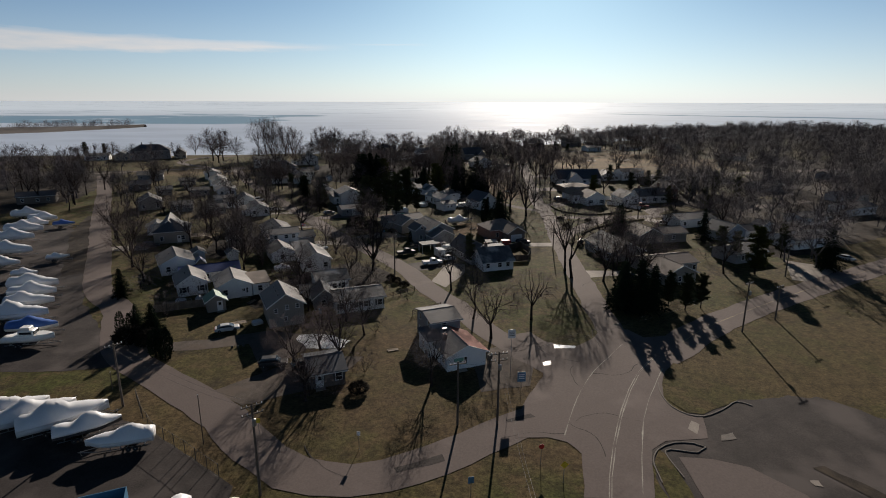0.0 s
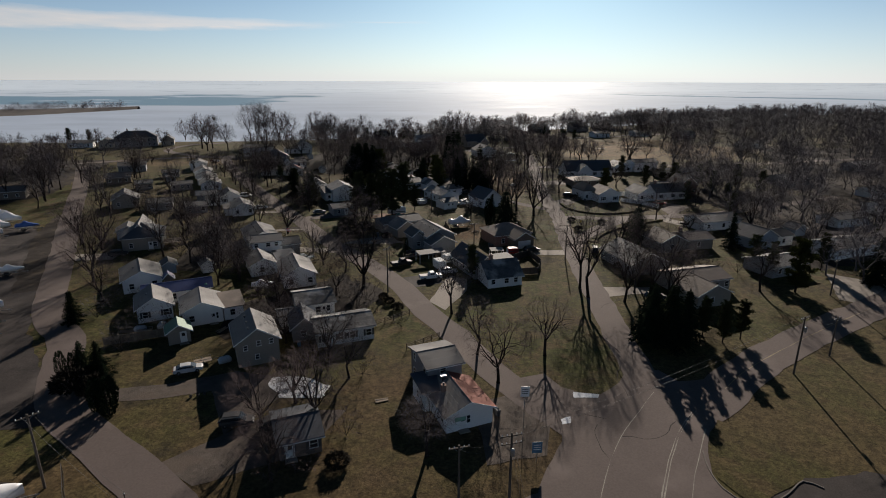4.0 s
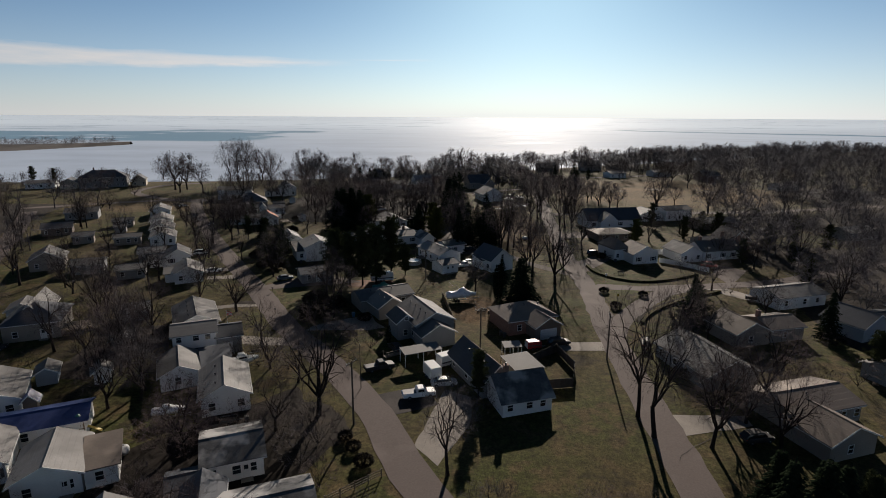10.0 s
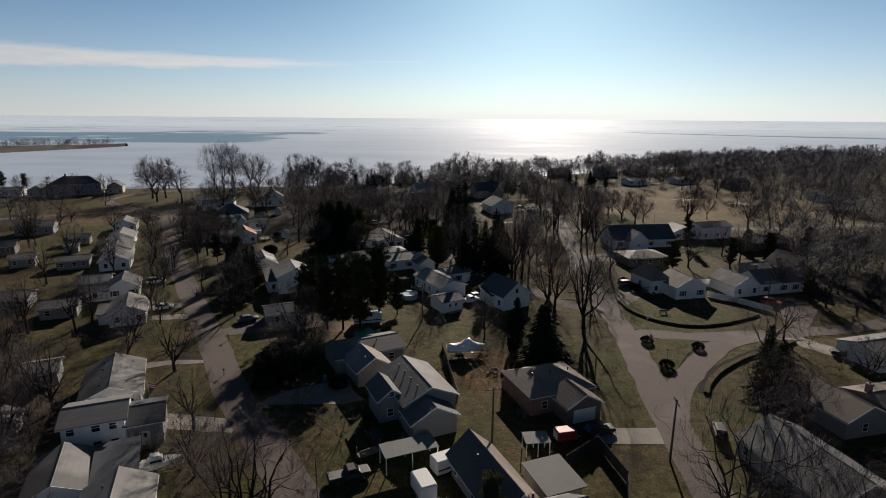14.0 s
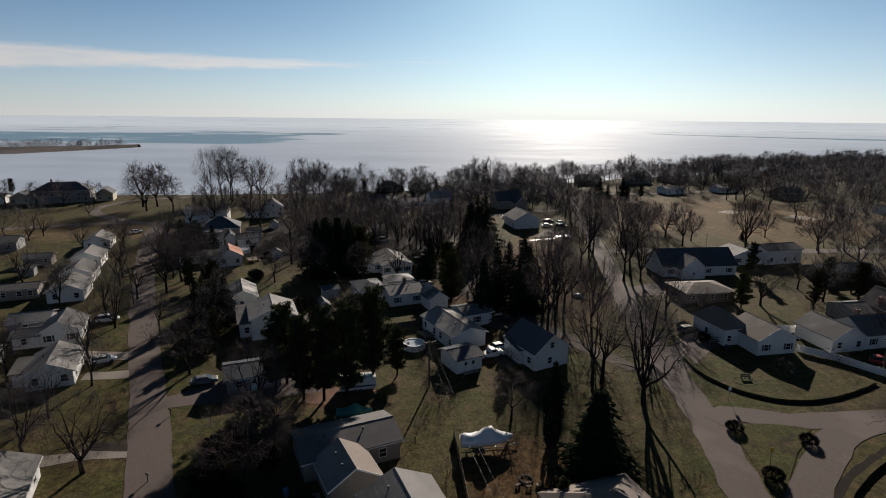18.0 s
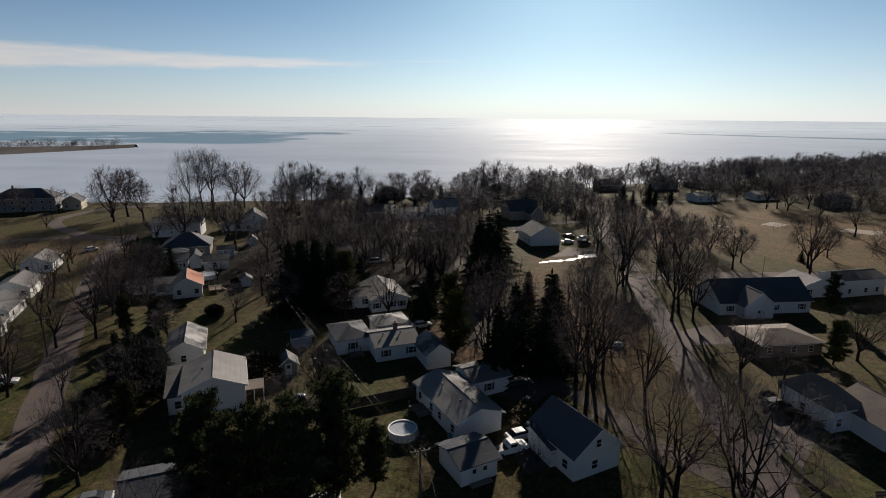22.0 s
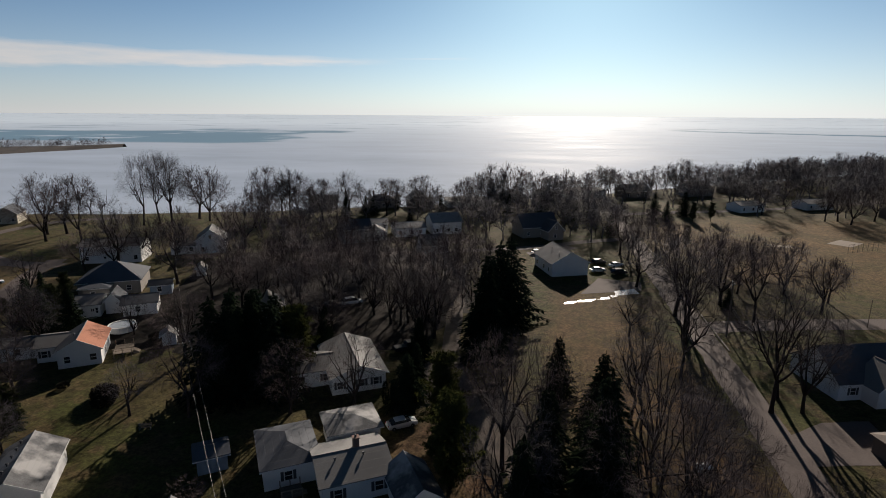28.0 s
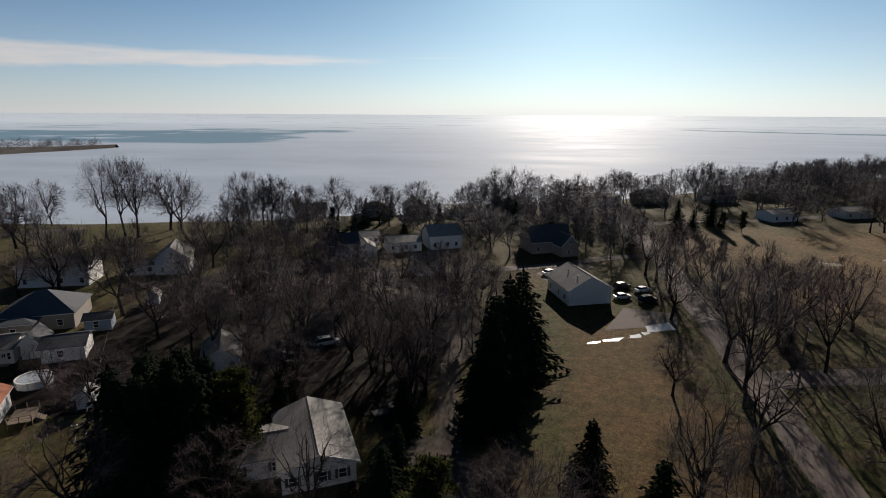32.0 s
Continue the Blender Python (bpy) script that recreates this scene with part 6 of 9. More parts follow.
def grow_pine(seed, radius, low=0.16):
    rng = random.Random(seed)
    V, F, wood = [], [], [tube([(0, 0, -0.3), (0.08, 0.04, 3), (-0.05, 0.1, 6), (0, 0, 9.4)], [0.24, 0.19, 0.13, 0.03], 7)]
    for i in range(84):                      # whorls of boughs with gaps of shade between them
        t = low + (0.97 - low) * (i // 7 + rng.uniform(-0.2, 0.25)) / 12
        z = 10 * max(t, low)
        shape = (1.04 - t) ** 0.62 * min(1.0, 0.55 + 1.6 * (t - low + 0.05))
        L = radius * shape * rng.choice((0.45, 0.7, 0.85, 1.0, 1.3)) * rng.uniform(0.85, 1.1) + 0.25
        az = i * 2.4 + rng.uniform(-0.5, 0.5)
        d = Vector((math.cos(az), math.sin(az), rng.uniform(0.05, 0.5)))
        line = limb_line(Vector((0, 0, z)), d, L, 3, rng, 0.05, 0.15)
        wood.append(tube(line, [0.06, 0.045, 0.03, 0.012], 4, False))
        for c in range(4):
            ctr = line[1 + c] if c < 3 else line[1].lerp(line[3], 0.6)
            ctr = ctr + Vector((rng.uniform(-0.35, 0.35), rng.uniform(-0.35, 0.35), rng.uniform(-0.1, 0.25)))
            for s in range(54):
                e = Vector((rng.gauss(0, 1), rng.gauss(0, 1), rng.gauss(0.3, 0.5))).normalized()
                q = ctr + Vector((rng.gauss(0, 0.25), rng.gauss(0, 0.25), rng.gauss(0, 0.09)))
                sliver(V, F, q, q + e * rng.uniform(0.22, 0.5), 0.085)
    return join(*wood), (V, F)


def grow_column(seed, radius):
    rng = random.Random(seed)
    V, F = [], []
    for i in range(620):
        z = 0.2 + 9.6 * (i + rng.random()) / 620
        R = radius * math.sin(math.pi * min(1, 0.12 + 0.86 * z / 10)) ** 0.6
        az = rng.uniform(0, 6.283)
        p = Vector((math.cos(az) * R * rng.uniform(0.5, 0.95), math.sin(az) * R * rng.uniform(0.5, 0.95), z))
        e = Vector((math.cos(az) * 0.4, math.sin(az) * 0.4, rng.uniform(0.6, 1.0)))
        spike(V, F, p, p + e * rng.uniform(0.4, 0.8), 0.17)
    return tube([(0, 0, -0.3), (0, 0, 5), (0, 0, 9)], [0.2, 0.14, 0.03], 6), (V, F)


def grow_shrub(seed):
    """A clipped, rounded shrub 1 m high of many small leaf sprigs on a few stems."""
    rng = random.Random(seed)
    V, F = [], []
    for i in range(900):
        u, v = rng.uniform(0, 6.283), math.acos(rng.uniform(-0.35, 1))
        n = Vector((math.cos(u) * math.sin(v), math.sin(u) * math.sin(v), math.cos(v)))
        bump = 1 + 0.12 * noise.noise(n * 2.3 + Vector((seed, 0, 0)))
        p = Vector((n.x * 0.62, n.y * 0.62, 0.42 + n.z * 0.46)) * bump * rng.uniform(0.7, 0.97)
        e = (n + Vector((rng.uniform(-0.6, 0.6), rng.uniform(-0.6, 0.6), rng.uniform(-0.4, 0.6)))).normalized()
        spike(V, F, p, p + e * rng.uniform(0.08, 0.16), 0.035)
    stems = [tube([(0, 0, -0.1), (math.cos(a) * 0.15, math.sin(a) * 0.15, 0.4), (math.cos(a) * 0.4, math.sin(a) * 0.4, 0.75)], [0.04, 0.03, 0.01], 5) for a in (0.3, 1.6, 2.9, 4.2, 5.4)]
    return join(*stems), (V, F)


def conifer_kinds(made, mat):
    return [(mesh_of("trunk", *w, BARK, True), mesh_of("crown", *c, mat)) for w, c in made]


SPRUCES = conifer_kinds([grow_spruce(2, 2.3), grow_spruce(4, 2.7), grow_spruce(6, 1.8)], NEEDLES)
PINES = conifer_kinds([grow_pine(3, 3.6, 0.14), grow_pine(7, 4.0, 0.12), grow_pine(9, 3.3, 0.2)], NEEDLES_PINE)
OLIVES = conifer_kinds([grow_pine(13, 3.3, 0.12), grow_pine(17, 3.0, 0.1)], NEEDLES_OLIVE)
COLUMNS = conifer_kinds([grow_column(5, 1.7), grow_column(6, 2.1)], NEEDLES)
SHRUBS = [(mesh_of("stem", *w, BARK), mesh_of("foliage", *c, SHRUB)) for w, c in (grow_shrub(1), grow_shrub(2))]


def evergreen(kinds, label, spots, widen=1.0, name="tree", category="tree", parts=("trunk", "crown"), unit=1.0):
    for x, y, h in spots:
        stand(name, x, y, h * unit, kinds, TREE_RNG.randrange(len(kinds)), label, category, parts, widen * TREE_RNG.uniform(0.92, 1.1))


def spruce(*spots):
    evergreen(SPRUCES, "dark green spruce with drooping boughs", spots, 1.22, "spruce")


def pine(*spots):
    evergreen(PINES, "dark evergreen pine with a dense irregular crown", spots, 0.68, "pine")


def olive(*spots):
    evergreen(OLIVES, "olive-green pine with sunlit needles", spots, 0.9, "pine")


def cypress(*spots):
    evergreen(COLUMNS, "narrow dark evergreen column", spots, 0.9, "cypress")


def shrub(*spots):
    evergreen(SHRUBS, "rounded brown-green shrub on a lawn", spots, 1.25, "shrub", "shrub", ("stem", "foliage"), 10.0)


bare((32.0, 139.5, 20.0), (32.6, 133.8, 18.0), (18.3, 107.0, 10.0), (6.3, 107.2, 11.0), (2.0, 124.6, 13.0), (9.2, 97.8, 10.0), (52.7, 141.2, 14.0), (43.8, 136.7, 10.0), (-102.0, 169.0, 12.0), (-168.9, 254.7, 16.0), (-23.8, 134.4, 8.0), (-17.4, 85.7, 11.0), (-22.0, 91.9, 8.0), (159.8, 319.4, 14.0))
bare((39.9, 131.3, 13.0), (48.9, 129.8, 12.0), (-57.9, 156.2, 13.0), (-49.7, 146.3, 11.0), (-62.8, 207.4, 9.0), (72.5, 202.5, 9.0), (-100.1, 201.0, 9.0), (-34.6, 127.7, 8.0))
broad((31.7, 207.7, 20.0), (-18.4, 139.1, 17.5), (-48.1, 184.4, 11.0))
bare((-20.8, 75.2, 9.0), (-1.8, 79.8, 9.0), (-25.1, 84.9, 9.0), (-15.1, 99.2, 8.0))
bare((-155.1, 229.7, 14.0), (-104.2, 171.3, 13.0), (-186.9, 266.2, 16.0), (-174.8, 262.5, 15.0), (-193.8, 300.0, 16.0), (-164, 243, 13.0), (-178, 236, 15.0), (-148, 216, 11.0), (-200, 262, 16.0), (-208, 285, 16.0), (-134, 228, 11.0), (-141, 240, 12.0))
bare((-108.0, 234.3, 12.0), (-78.6, 208.0, 11.0), (-142.7, 274.3, 12.0), (-93.0, 240.6, 12.0), (-69.1, 216.0, 11.0), (-64.5, 164.0, 13.0), (-57.3, 152.0, 12.0), (-78.9, 180.0, 13.0), (-60.5, 170.0, 12.0), (-120, 262, 12.0), (-118, 228, 11.0))
bare((-19.7, 105.8, 9.0), (-28.7, 111.2, 8.0), (-152.8, 227, 18.0), (-162, 264, 17.0), (-145.6, 277.6, 17.0), (-169, 244, 17.0), (-161.7, 249.4, 18.0), (-113.7, 202.8, 14.5))
bare((57.3, 250.0, 7.0), (85.0, 330.7, 10.0), (103.0, 326.1, 16.0), (124.2, 318.7, 17.0), (164.8, 365.5, 14.0), (116.6, 339.7, 9.0), (49.6, 282.2, 19.5), (51.2, 277.6, 16.5), (195.0, 379.8, 15.0), (146.4, 373.8, 13.0), (149.4, 402.6, 12.0))
bare((29.0, 236.7, 16.0), (19.2, 234.2, 19.0), (46.3, 277.3, 19.0), (41.4, 302.3, 18.5), (98.8, 317.7, 17.5), (77.3, 335.9, 13.0), (37.8, 226.5, 11.0))
bare((-48.0, 212.7, 13.0), (-75.1, 232.8, 12.0), (-98.8, 248.9, 11.0), (-77.4, 200.9, 12.0), (-142.4, 276.7, 12.0), (-116.5, 302.1, 10.0), (-96.7, 288.9, 12.0), (-88.8, 289.5, 12.0), (-102.1, 351.1, 14.0), (-79.3, 330.8, 16.0), (-136.7, 371.8, 15.5), (-149.4, 371.6, 17.5), (-157.0, 310.0, 8.0), (-157.6, 317.9, 8.0), (-73.7, 271.9, 11.0), (-81.3, 251.6, 10.0))
bare((4.3, 259.0, 18.0), (9.0, 259.3, 17.0), (19.7, 246.2, 19.8), (22.3, 244.7, 19.5), (24.9, 249.1, 16.0), (24.5, 214.1, 16.0), (26.3, 214.4, 15.0), (9.3, 200.8, 8.0), (0.6, 325.7, 14.0), (-5.0, 331.6, 14.0), (-9.7, 318.9, 14.0), (-18.1, 324.2, 13.0), (-24.2, 330.1, 13.0), (-33.5, 336.0, 13.0), (-37.9, 328.9, 13.0), (-46.2, 334.9, 13.0))
bare((-18.4, 273.0, 12.0), (4.6, 247.3, 17.0), (-8.3, 309.4, 15.0), (-32.8, 317.3, 13.0), (-28.5, 321.4, 14.0), (-0.9, 301.0, 16.0), (-6.5, 342.3, 13.0))
bare((-95.9, 268.8, 9.0), (-76.7, 256.8, 16.0), (-63.5, 230.5, 9.0), (-121.5, 310.1, 7.0), (-167.5, 357.4, 6.0))
bare((36.0, 287.5, 16.0), (24.0, 273.7, 13.0), (29.0, 260.7, 9.0), (66.8, 359.6, 9.0), (69.0, 353.1, 10.0), (79.0, 357.4, 10.0), (90.5, 361.9, 9.0), (44.9, 372.7, 14.0), (164.4, 438.2, 14.0), (143.3, 436.0, 13.0), (148.9, 436.6, 13.0), (150.2, 430.0, 13.0), (146.9, 476.8, 12.0), (123.8, 448.7, 11.0), (41.6, 339.2, 13.0), (50.6, 414.7, 10.0))
bare((44.8, 318.3, 17.0), (44.0, 308.4, 19.0), (65.9, 336.0, 11.0), (58.1, 326.9, 16.0), (65.3, 345.3, 13.0), (46.7, 357.2, 13.0), (47.7, 428.9, 12.0), (52.2, 407.5, 11.0), (54.0, 346.0, 12.0), (55.5, 362.0, 11.0), (57.6, 378.0, 12.0), (60.0, 396.0, 11.0), (62.5, 372.0, 10.0), (74.0, 346.0, 12.0), (72.0, 366.0, 11.5), (-104.0, 341.0, 12.0), (-112.0, 340.0, 11.0))
bare((-10.5, 298.2, 14.0), (-8.5, 301.2, 12.0), (-18.5, 308.0, 11.0), (-16.3, 307.6, 12.0), (-23.1, 312.9, 12.0), (-1.2, 421.2, 10.0), (3.3, 270.9, 10.0), (-20.1, 352.1, 12.0), (-10.4, 353.0, 12.0), (-50.9, 349.1, 12.0), (-47.2, 360.6, 12.0), (-43.1, 369.2, 11.0))
bare((-132.0, 400.4, 25.5), (-127.3, 403.9, 26.5), (-120.9, 401.5, 26.0), (-124.5, 407.0, 24.0), (-110.5, 411.0, 19.9), (-117.0, 415.0, 19.9), (-157.0, 381.6, 19.9), (-150.9, 383.6, 19.9), (-120.4, 366.0, 11.0), (-77.4, 368.5, 15.0), (-89.0, 380.1, 12.0), (-86.6, 399.9, 13.0), (-87.0, 410.0, 15.0), (-86.1, 427.4, 17.0), (-91.8, 351.8, 12.0), (-81.3, 432.3, 16.0))
bare((-196.0, 380.0, 12.0), (-208.0, 378.0, 11.0), (-222.0, 376.0, 12.0), (-186.0, 388.0, 11.0), (-154.7, 258.0, 13.0), (-169.6, 230.0, 14.0), (56.0, 168.6, 9.0), (-203.3, 459.7, 16.0), (-166.3, 417.7, 11.0))
# large crowns along the lake front
bare((-91.8, 426.2, 19.6), (-82.6, 427.5, 18.4), (-72.6, 438.6, 13.0), (-59.6, 438.0, 16.3), (-39.8, 447.8, 12.8), (-29.5, 449.3, 13.3), (-6.5, 459.5, 11.8), (5.4, 465.7, 17.7), (13.8, 472.5, 17.7), (28.5, 480.1, 13.8), (43.3, 485.9, 14.0), (53.0, 491.9, 12.3), (63.5, 501.9, 14.7), (66.1, 493.1, 14.7))
bare((93.9, 513.5, 10.0), (110.0, 522.7, 16.3), (118.2, 523.5, 15.0), (151.9, 547.1, 10.6), (175.7, 557.0, 14.9), (191.8, 562.5, 16.0), (215.0, 580.1, 15.6), (227.9, 577.8, 14.5), (259.3, 600.3, 15.3), (178.9, 539.0, 17.1), (157.2, 536.2, 15.9), (108.4, 507.8, 17.9), (-40.8, 429.3, 15.1), (-65.1, 416.1, 16.0))
bare((79.0, 322.7, 12.3), (61.0, 316.0, 17.0), (31.5, 305.4, 9.0), (27.2, 280.8, 13.4), (24.6, 264.3, 17.5), (80.6, 345.0, 8.5), (46.0, 366.5, 13.8))
bare((-30.9, 305.0, 15.0), (-41.0, 308.9, 12.0), (-54.7, 314.8, 11.5), (-64.2, 319.3, 12.0), (-48.1, 310.6, 13.0), (-58.6, 324.0, 12.0), (-52.0, 330.5, 12.5), (-66.0, 334.0, 12.5), (-44.5, 323.8, 14.0), (-36.9, 321.3, 12.6), (-13.9, 316.0, 11.4), (-95.5, 359.5, 14.0), (-77.8, 266.7, 13.0), (-103.7, 342.6, 19.0), (-86.0, 275.0, 13.0), (-104.0, 280.0, 12.0), (-110.0, 318.0, 11.0), (-70.5, 345.0, 13.0), (-60.0, 352.0, 13.0), (-30.0, 345.0, 13.0), (-28.0, 360.0, 12.0), (-58.0, 366.0, 12.0))
spruce((-86.8, 294.7, 10.5), (-82.7, 297.1, 10.0), (-67.5, 263.1, 8.0), (-53.9, 241.9, 9.0), (-60.0, 243.0, 9.5), (13.7, 279.6, 10.6), (5.6, 244.6, 15.0))
bare((-59.9, 150.1, 11.0), (-66.0, 156.0, 11.0), (-61.6, 160.2, 11.0), (-66.5, 173.1, 9.5), (-76.0, 176.7, 9.0), (-52.6, 140.5, 10.0), (-48.7, 143.0, 9.0), (-94.9, 196.1, 11.0), (-79.5, 185.5, 10.0), (-89.5, 201.0, 10.0), (-62.5, 197.0, 8.5), (46.0, 141.0, 12.0))
spruce((-73.4, 119.7, 7.0), (-55.4, 98.4, 7.0), (-59.4, 100.2, 6.0), (-52.6, 95.2, 5.0), (82.2, 170.6, 11.0), (62.1, 189.7, 9.0), (103.0, 142.8, 12.0), (16.7, 206.3, 8.0), (16.3, 256.8, 15.0), (-10.3, 290.9, 9.0), (-29.7, 297.2, 8.0), (-100.5, 311.0, 9.0), (-9.3, 279.4, 9.0), (-28.9, 293.0, 8.0), (15.0, 250.2, 19.5), (8.9, 252.9, 16.0), (66.3, 282.4, 4.0), (105.4, 334.5, 4.0), (-95.2, 300.7, 10.7), (-41.6, 275.3, 17.0), (-37.0, 281.8, 17.0), (-38.2, 274.9, 16.5), (-36.0, 278.0, 17.5), (-32.8, 277.4, 16.0), (2.5, 298.5, 19.5), (4.7, 304.9, 20.0), (7.2, 312.3, 19.0), (2.0, 292.2, 19.5))
spruce((-39.6, 278.6, 17.5), (-41.4, 282.2, 16.0), (-33.6, 281.6, 16.0), (-59.3, 238.5, 10.0), (-52.4, 238.2, 11.0), (-53.6, 236.3, 11.0), (-10.3, 275.0, 9.0), (58.2, 323.0, 6.0), (18.6, 269.2, 13.0), (-50.1, 430.5, 9.0), (-46.6, 430.9, 9.0), (-27.7, 449.1, 8.0), (-23.9, 449.5, 8.0), (68.4, 421.6, 9.0), (76.5, 429.1, 9.0), (45.6, 432.7, 7.0), (17.9, 269.9, 9.0))
cypress((-61.4, 98.2, 5.0), (-60.0, 98.8, 4.5), (-10.1, 166.5, 4.0), (14.7, 194.8, 9.0), (-12.4, 275.3, 4.0), (-10.7, 274.4, 4.0), (-9.1, 274.1, 4.0), (-13.7, 274.7, 4.0))
evergreen(COLUMNS, "broad dark evergreen shrub tree at a street corner", ((-50.6, 89.6, 5.2), (-48.4, 88.6, 5.6), (-49.4, 90.8, 5.0)), 1.55, "yew")
evergreen(SPRUCES, "broad dark spruce with tiered drooping boughs", ((19.4, 187.6, 13.4), (57.3, 178.0, 10.5)), 1.8, "spruce")
evergreen(SPRUCES, "bushy dark evergreen with boughs down to the ground", ((38.9, 112.5, 11.5), (42.0, 111.5, 12.2), (45.6, 113.5, 10.2), (39.6, 115.8, 10.5)), 1.5, "spruce")
pine((49.5, 114.6, 8.2), (52.3, 112.4, 8.4), (56.2, 113.6, 7.8), (79.4, 153.1, 9.0), (80.9, 148.0, 9.0), (-29.3, 210.5, 14.6), (-24.7, 205.1, 15.0), (-21.3, 205.2, 16.6), (-17.8, 206.7, 16.4), (-14.0, 210.2, 18.0), (-10.4, 214.8, 9.6), (-30.1, 207.2, 12.0), (7.1, 144.5, 9.0), (14.1, 180.5, 5.0), (-49.2, 225.1, 8.0), (-71.1, 258.4, 9.0), (-64.7, 259.0, 8.0), (-96.6, 313.2, 8.0), (-88.7, 299.7, 9.4), (-91.5, 300.2, 9.0), (-103.1, 303.2, 5.0), (-66.1, 262.5, 7.5))
pine((68.8, 382.3, 8.0), (87.6, 430.3, 8.0), (95.2, 431.1, 8.0), (-265.7, 416.2, 10.0), (-249.0, 412.2, 9.0))
olive((80.8, 137.4, 13.0), (-2.2, 255.6, 13.0), (69.7, 256.8, 9.0), (-30.4, 281.9, 13.5), (-3.9, 266.8, 13.0))
shrub((43.2, 200.6, 1.6), (52.6, 197.8, 1.6), (43.0, 189.0, 1.8), (-57.5, 270.2, 2.2), (-58.4, 271.9, 2.4), (-36.6, 243.0, 5.0), (-68.1, 275.3, 1.2), (-49.4, 220.9, 3.0), (-64.0, 295.4, 1.8), (-59.3, 273.0, 2.4), (-9.4, 126.5, 1.8), (-11.4, 130.0, 1.5), (-13.0, 132.5, 1.5), (-13.1, 77.8, 2.0), (45.1, 152.9, 2.0), (-54.0, 94.4, 3.5), (-57.8, 94.9, 4.0), (15.6, 184.1, 2.0), (51.8, 235.3, 2.0), (50.3, 241.4, 2.0), (-30.5, 189.4, 4.0), (-30.6, 183.1, 3.0), (-24.9, 186.9, 3.5), (-26.4, 180.2, 2.5), (-29.6, 178.5, 2.5))
shrub((-17.0, 179.2, 2.0), (-53.4, 221.2, 3.0), (-53.3, 228.9, 2.5), (-59.3, 232.0, 3.0))


# ---------------------------------------------------------------- woods too dense to count
def clear_of(x, y):
    """True where neither street, house nor the open field stands."""
    if ((x - 120) / 70) ** 2 + ((y - 385) / 58) ** 2 < 1 or y > shore(x) - 8:
        return False
    if x < -82 and 60 < y < 215 and x < -88 - (y - 125) * 0.58 + 14:      # the boat yard and its street
        return False
    if 40 < x < 60 and 174 < y < 226:      # the open corner of two streets
        return False
    for line, w in ROAD_LINES:
        for p in line:
            if abs(p.x - x) < w and abs(p.y - y) < w:
                return False
    for hx, hy, r in HOUSE_SPOTS:
        if (x - hx) ** 2 + (y - hy) ** 2 < r * r:
            return False
    return True


ROAD_LINES = [(smooth_line(l, 5.0), 5.0) for l in (AVENUE, LANE, COVE, EAST, LOOP)]
HOUSE_SPOTS = [(o.matrix_world.translation.x + 4, o.matrix_world.translation.y + 5, 9.5) for o in bpy.data.objects if o.get("category") in ("house", "shed")]


def scatter(seed, count, x0, x1, y0, y1, gap, keep=None):
    rng, out = random.Random(seed), []
    for _ in range(count * 12):
        x, y = rng.uniform(x0, x1), rng.uniform(y0, y1)
        if (keep and not keep(x, y)) or not clear_of(x, y) or any((x - a) ** 2 + (y - b) ** 2 < gap * gap for a, b in out):
            continue
        out.append((x, y))
        if len(out) >= count:
            break
    return out


def woods(name, spots, kinds, label, lo, hi, seed, mat):
    """Many far trees as one mass of real twigs and trunks."""
    rng = random.Random(seed)
    V, F, k = [], [], 0
    for x, y in spots:
        v, f = kinds[rng.randrange(len(kinds))]
        s, a = rng.uniform(lo, hi) / 10.0, rng.uniform(0, 6.283)
        c, n = math.cos(a) * s * rng.uniform(1.2, 1.6), math.sin(a) * s * 1.4
        V.append(np.stack([v[:, 0] * c - v[:, 1] * n + x, v[:, 0] * n + v[:, 1] * c + y, v[:, 2] * s + gz(x, y)], 1))
        F.append(f + k)
        k += len(v)
    verts, faces = np.concatenate(V), np.concatenate(F)
    me = bpy.data.meshes.new(name)
    me.vertices.add(len(verts))
    me.vertices.foreach_set("co", verts.astype(np.float32).ravel())
    me.loops.add(faces.size)
    me.loops.foreach_set("vertex_index", faces.astype(np.int32).ravel())
    me.polygons.add(len(faces))
    me.polygons.foreach_set("loop_start", np.arange(0, faces.size, 3, dtype=np.int32))
    me.update(calc_edges=True)
    me.materials.append(mat)
    return tagged(new(name, me), label, "woods", kind="stuff")


def light_tree(seed, **kw):
    wd, tw = grow_bare(seed, kw.get("fork", 0.25), kw.get("leaders", 4), kw.get("wide", 3.8), 44, 5, 5, 0, 0.8, 0.027, kw.get("low", 0.26), 3, True)
    v, f = [np.array(tw[0])], [np.array(tw[1])]
    tri = []
    for q in wd[1]:
        for i in range(1, len(q) - 1):
            tri.append((q[0], q[i], q[i + 1]))
    v.append(np.array(wd[0]))
    f.append(np.array(tri) + len(v[0]))
    return np.concatenate(v), np.concatenate(f)


def thin_tree(seed):
    wd, tw = grow_bare(seed, 0.3, 3, 3.0, 22, 4, 2, 0, 0.7, 0.03, 0.3, 3, True)
    return np.array(tw[0]), np.array(tw[1])


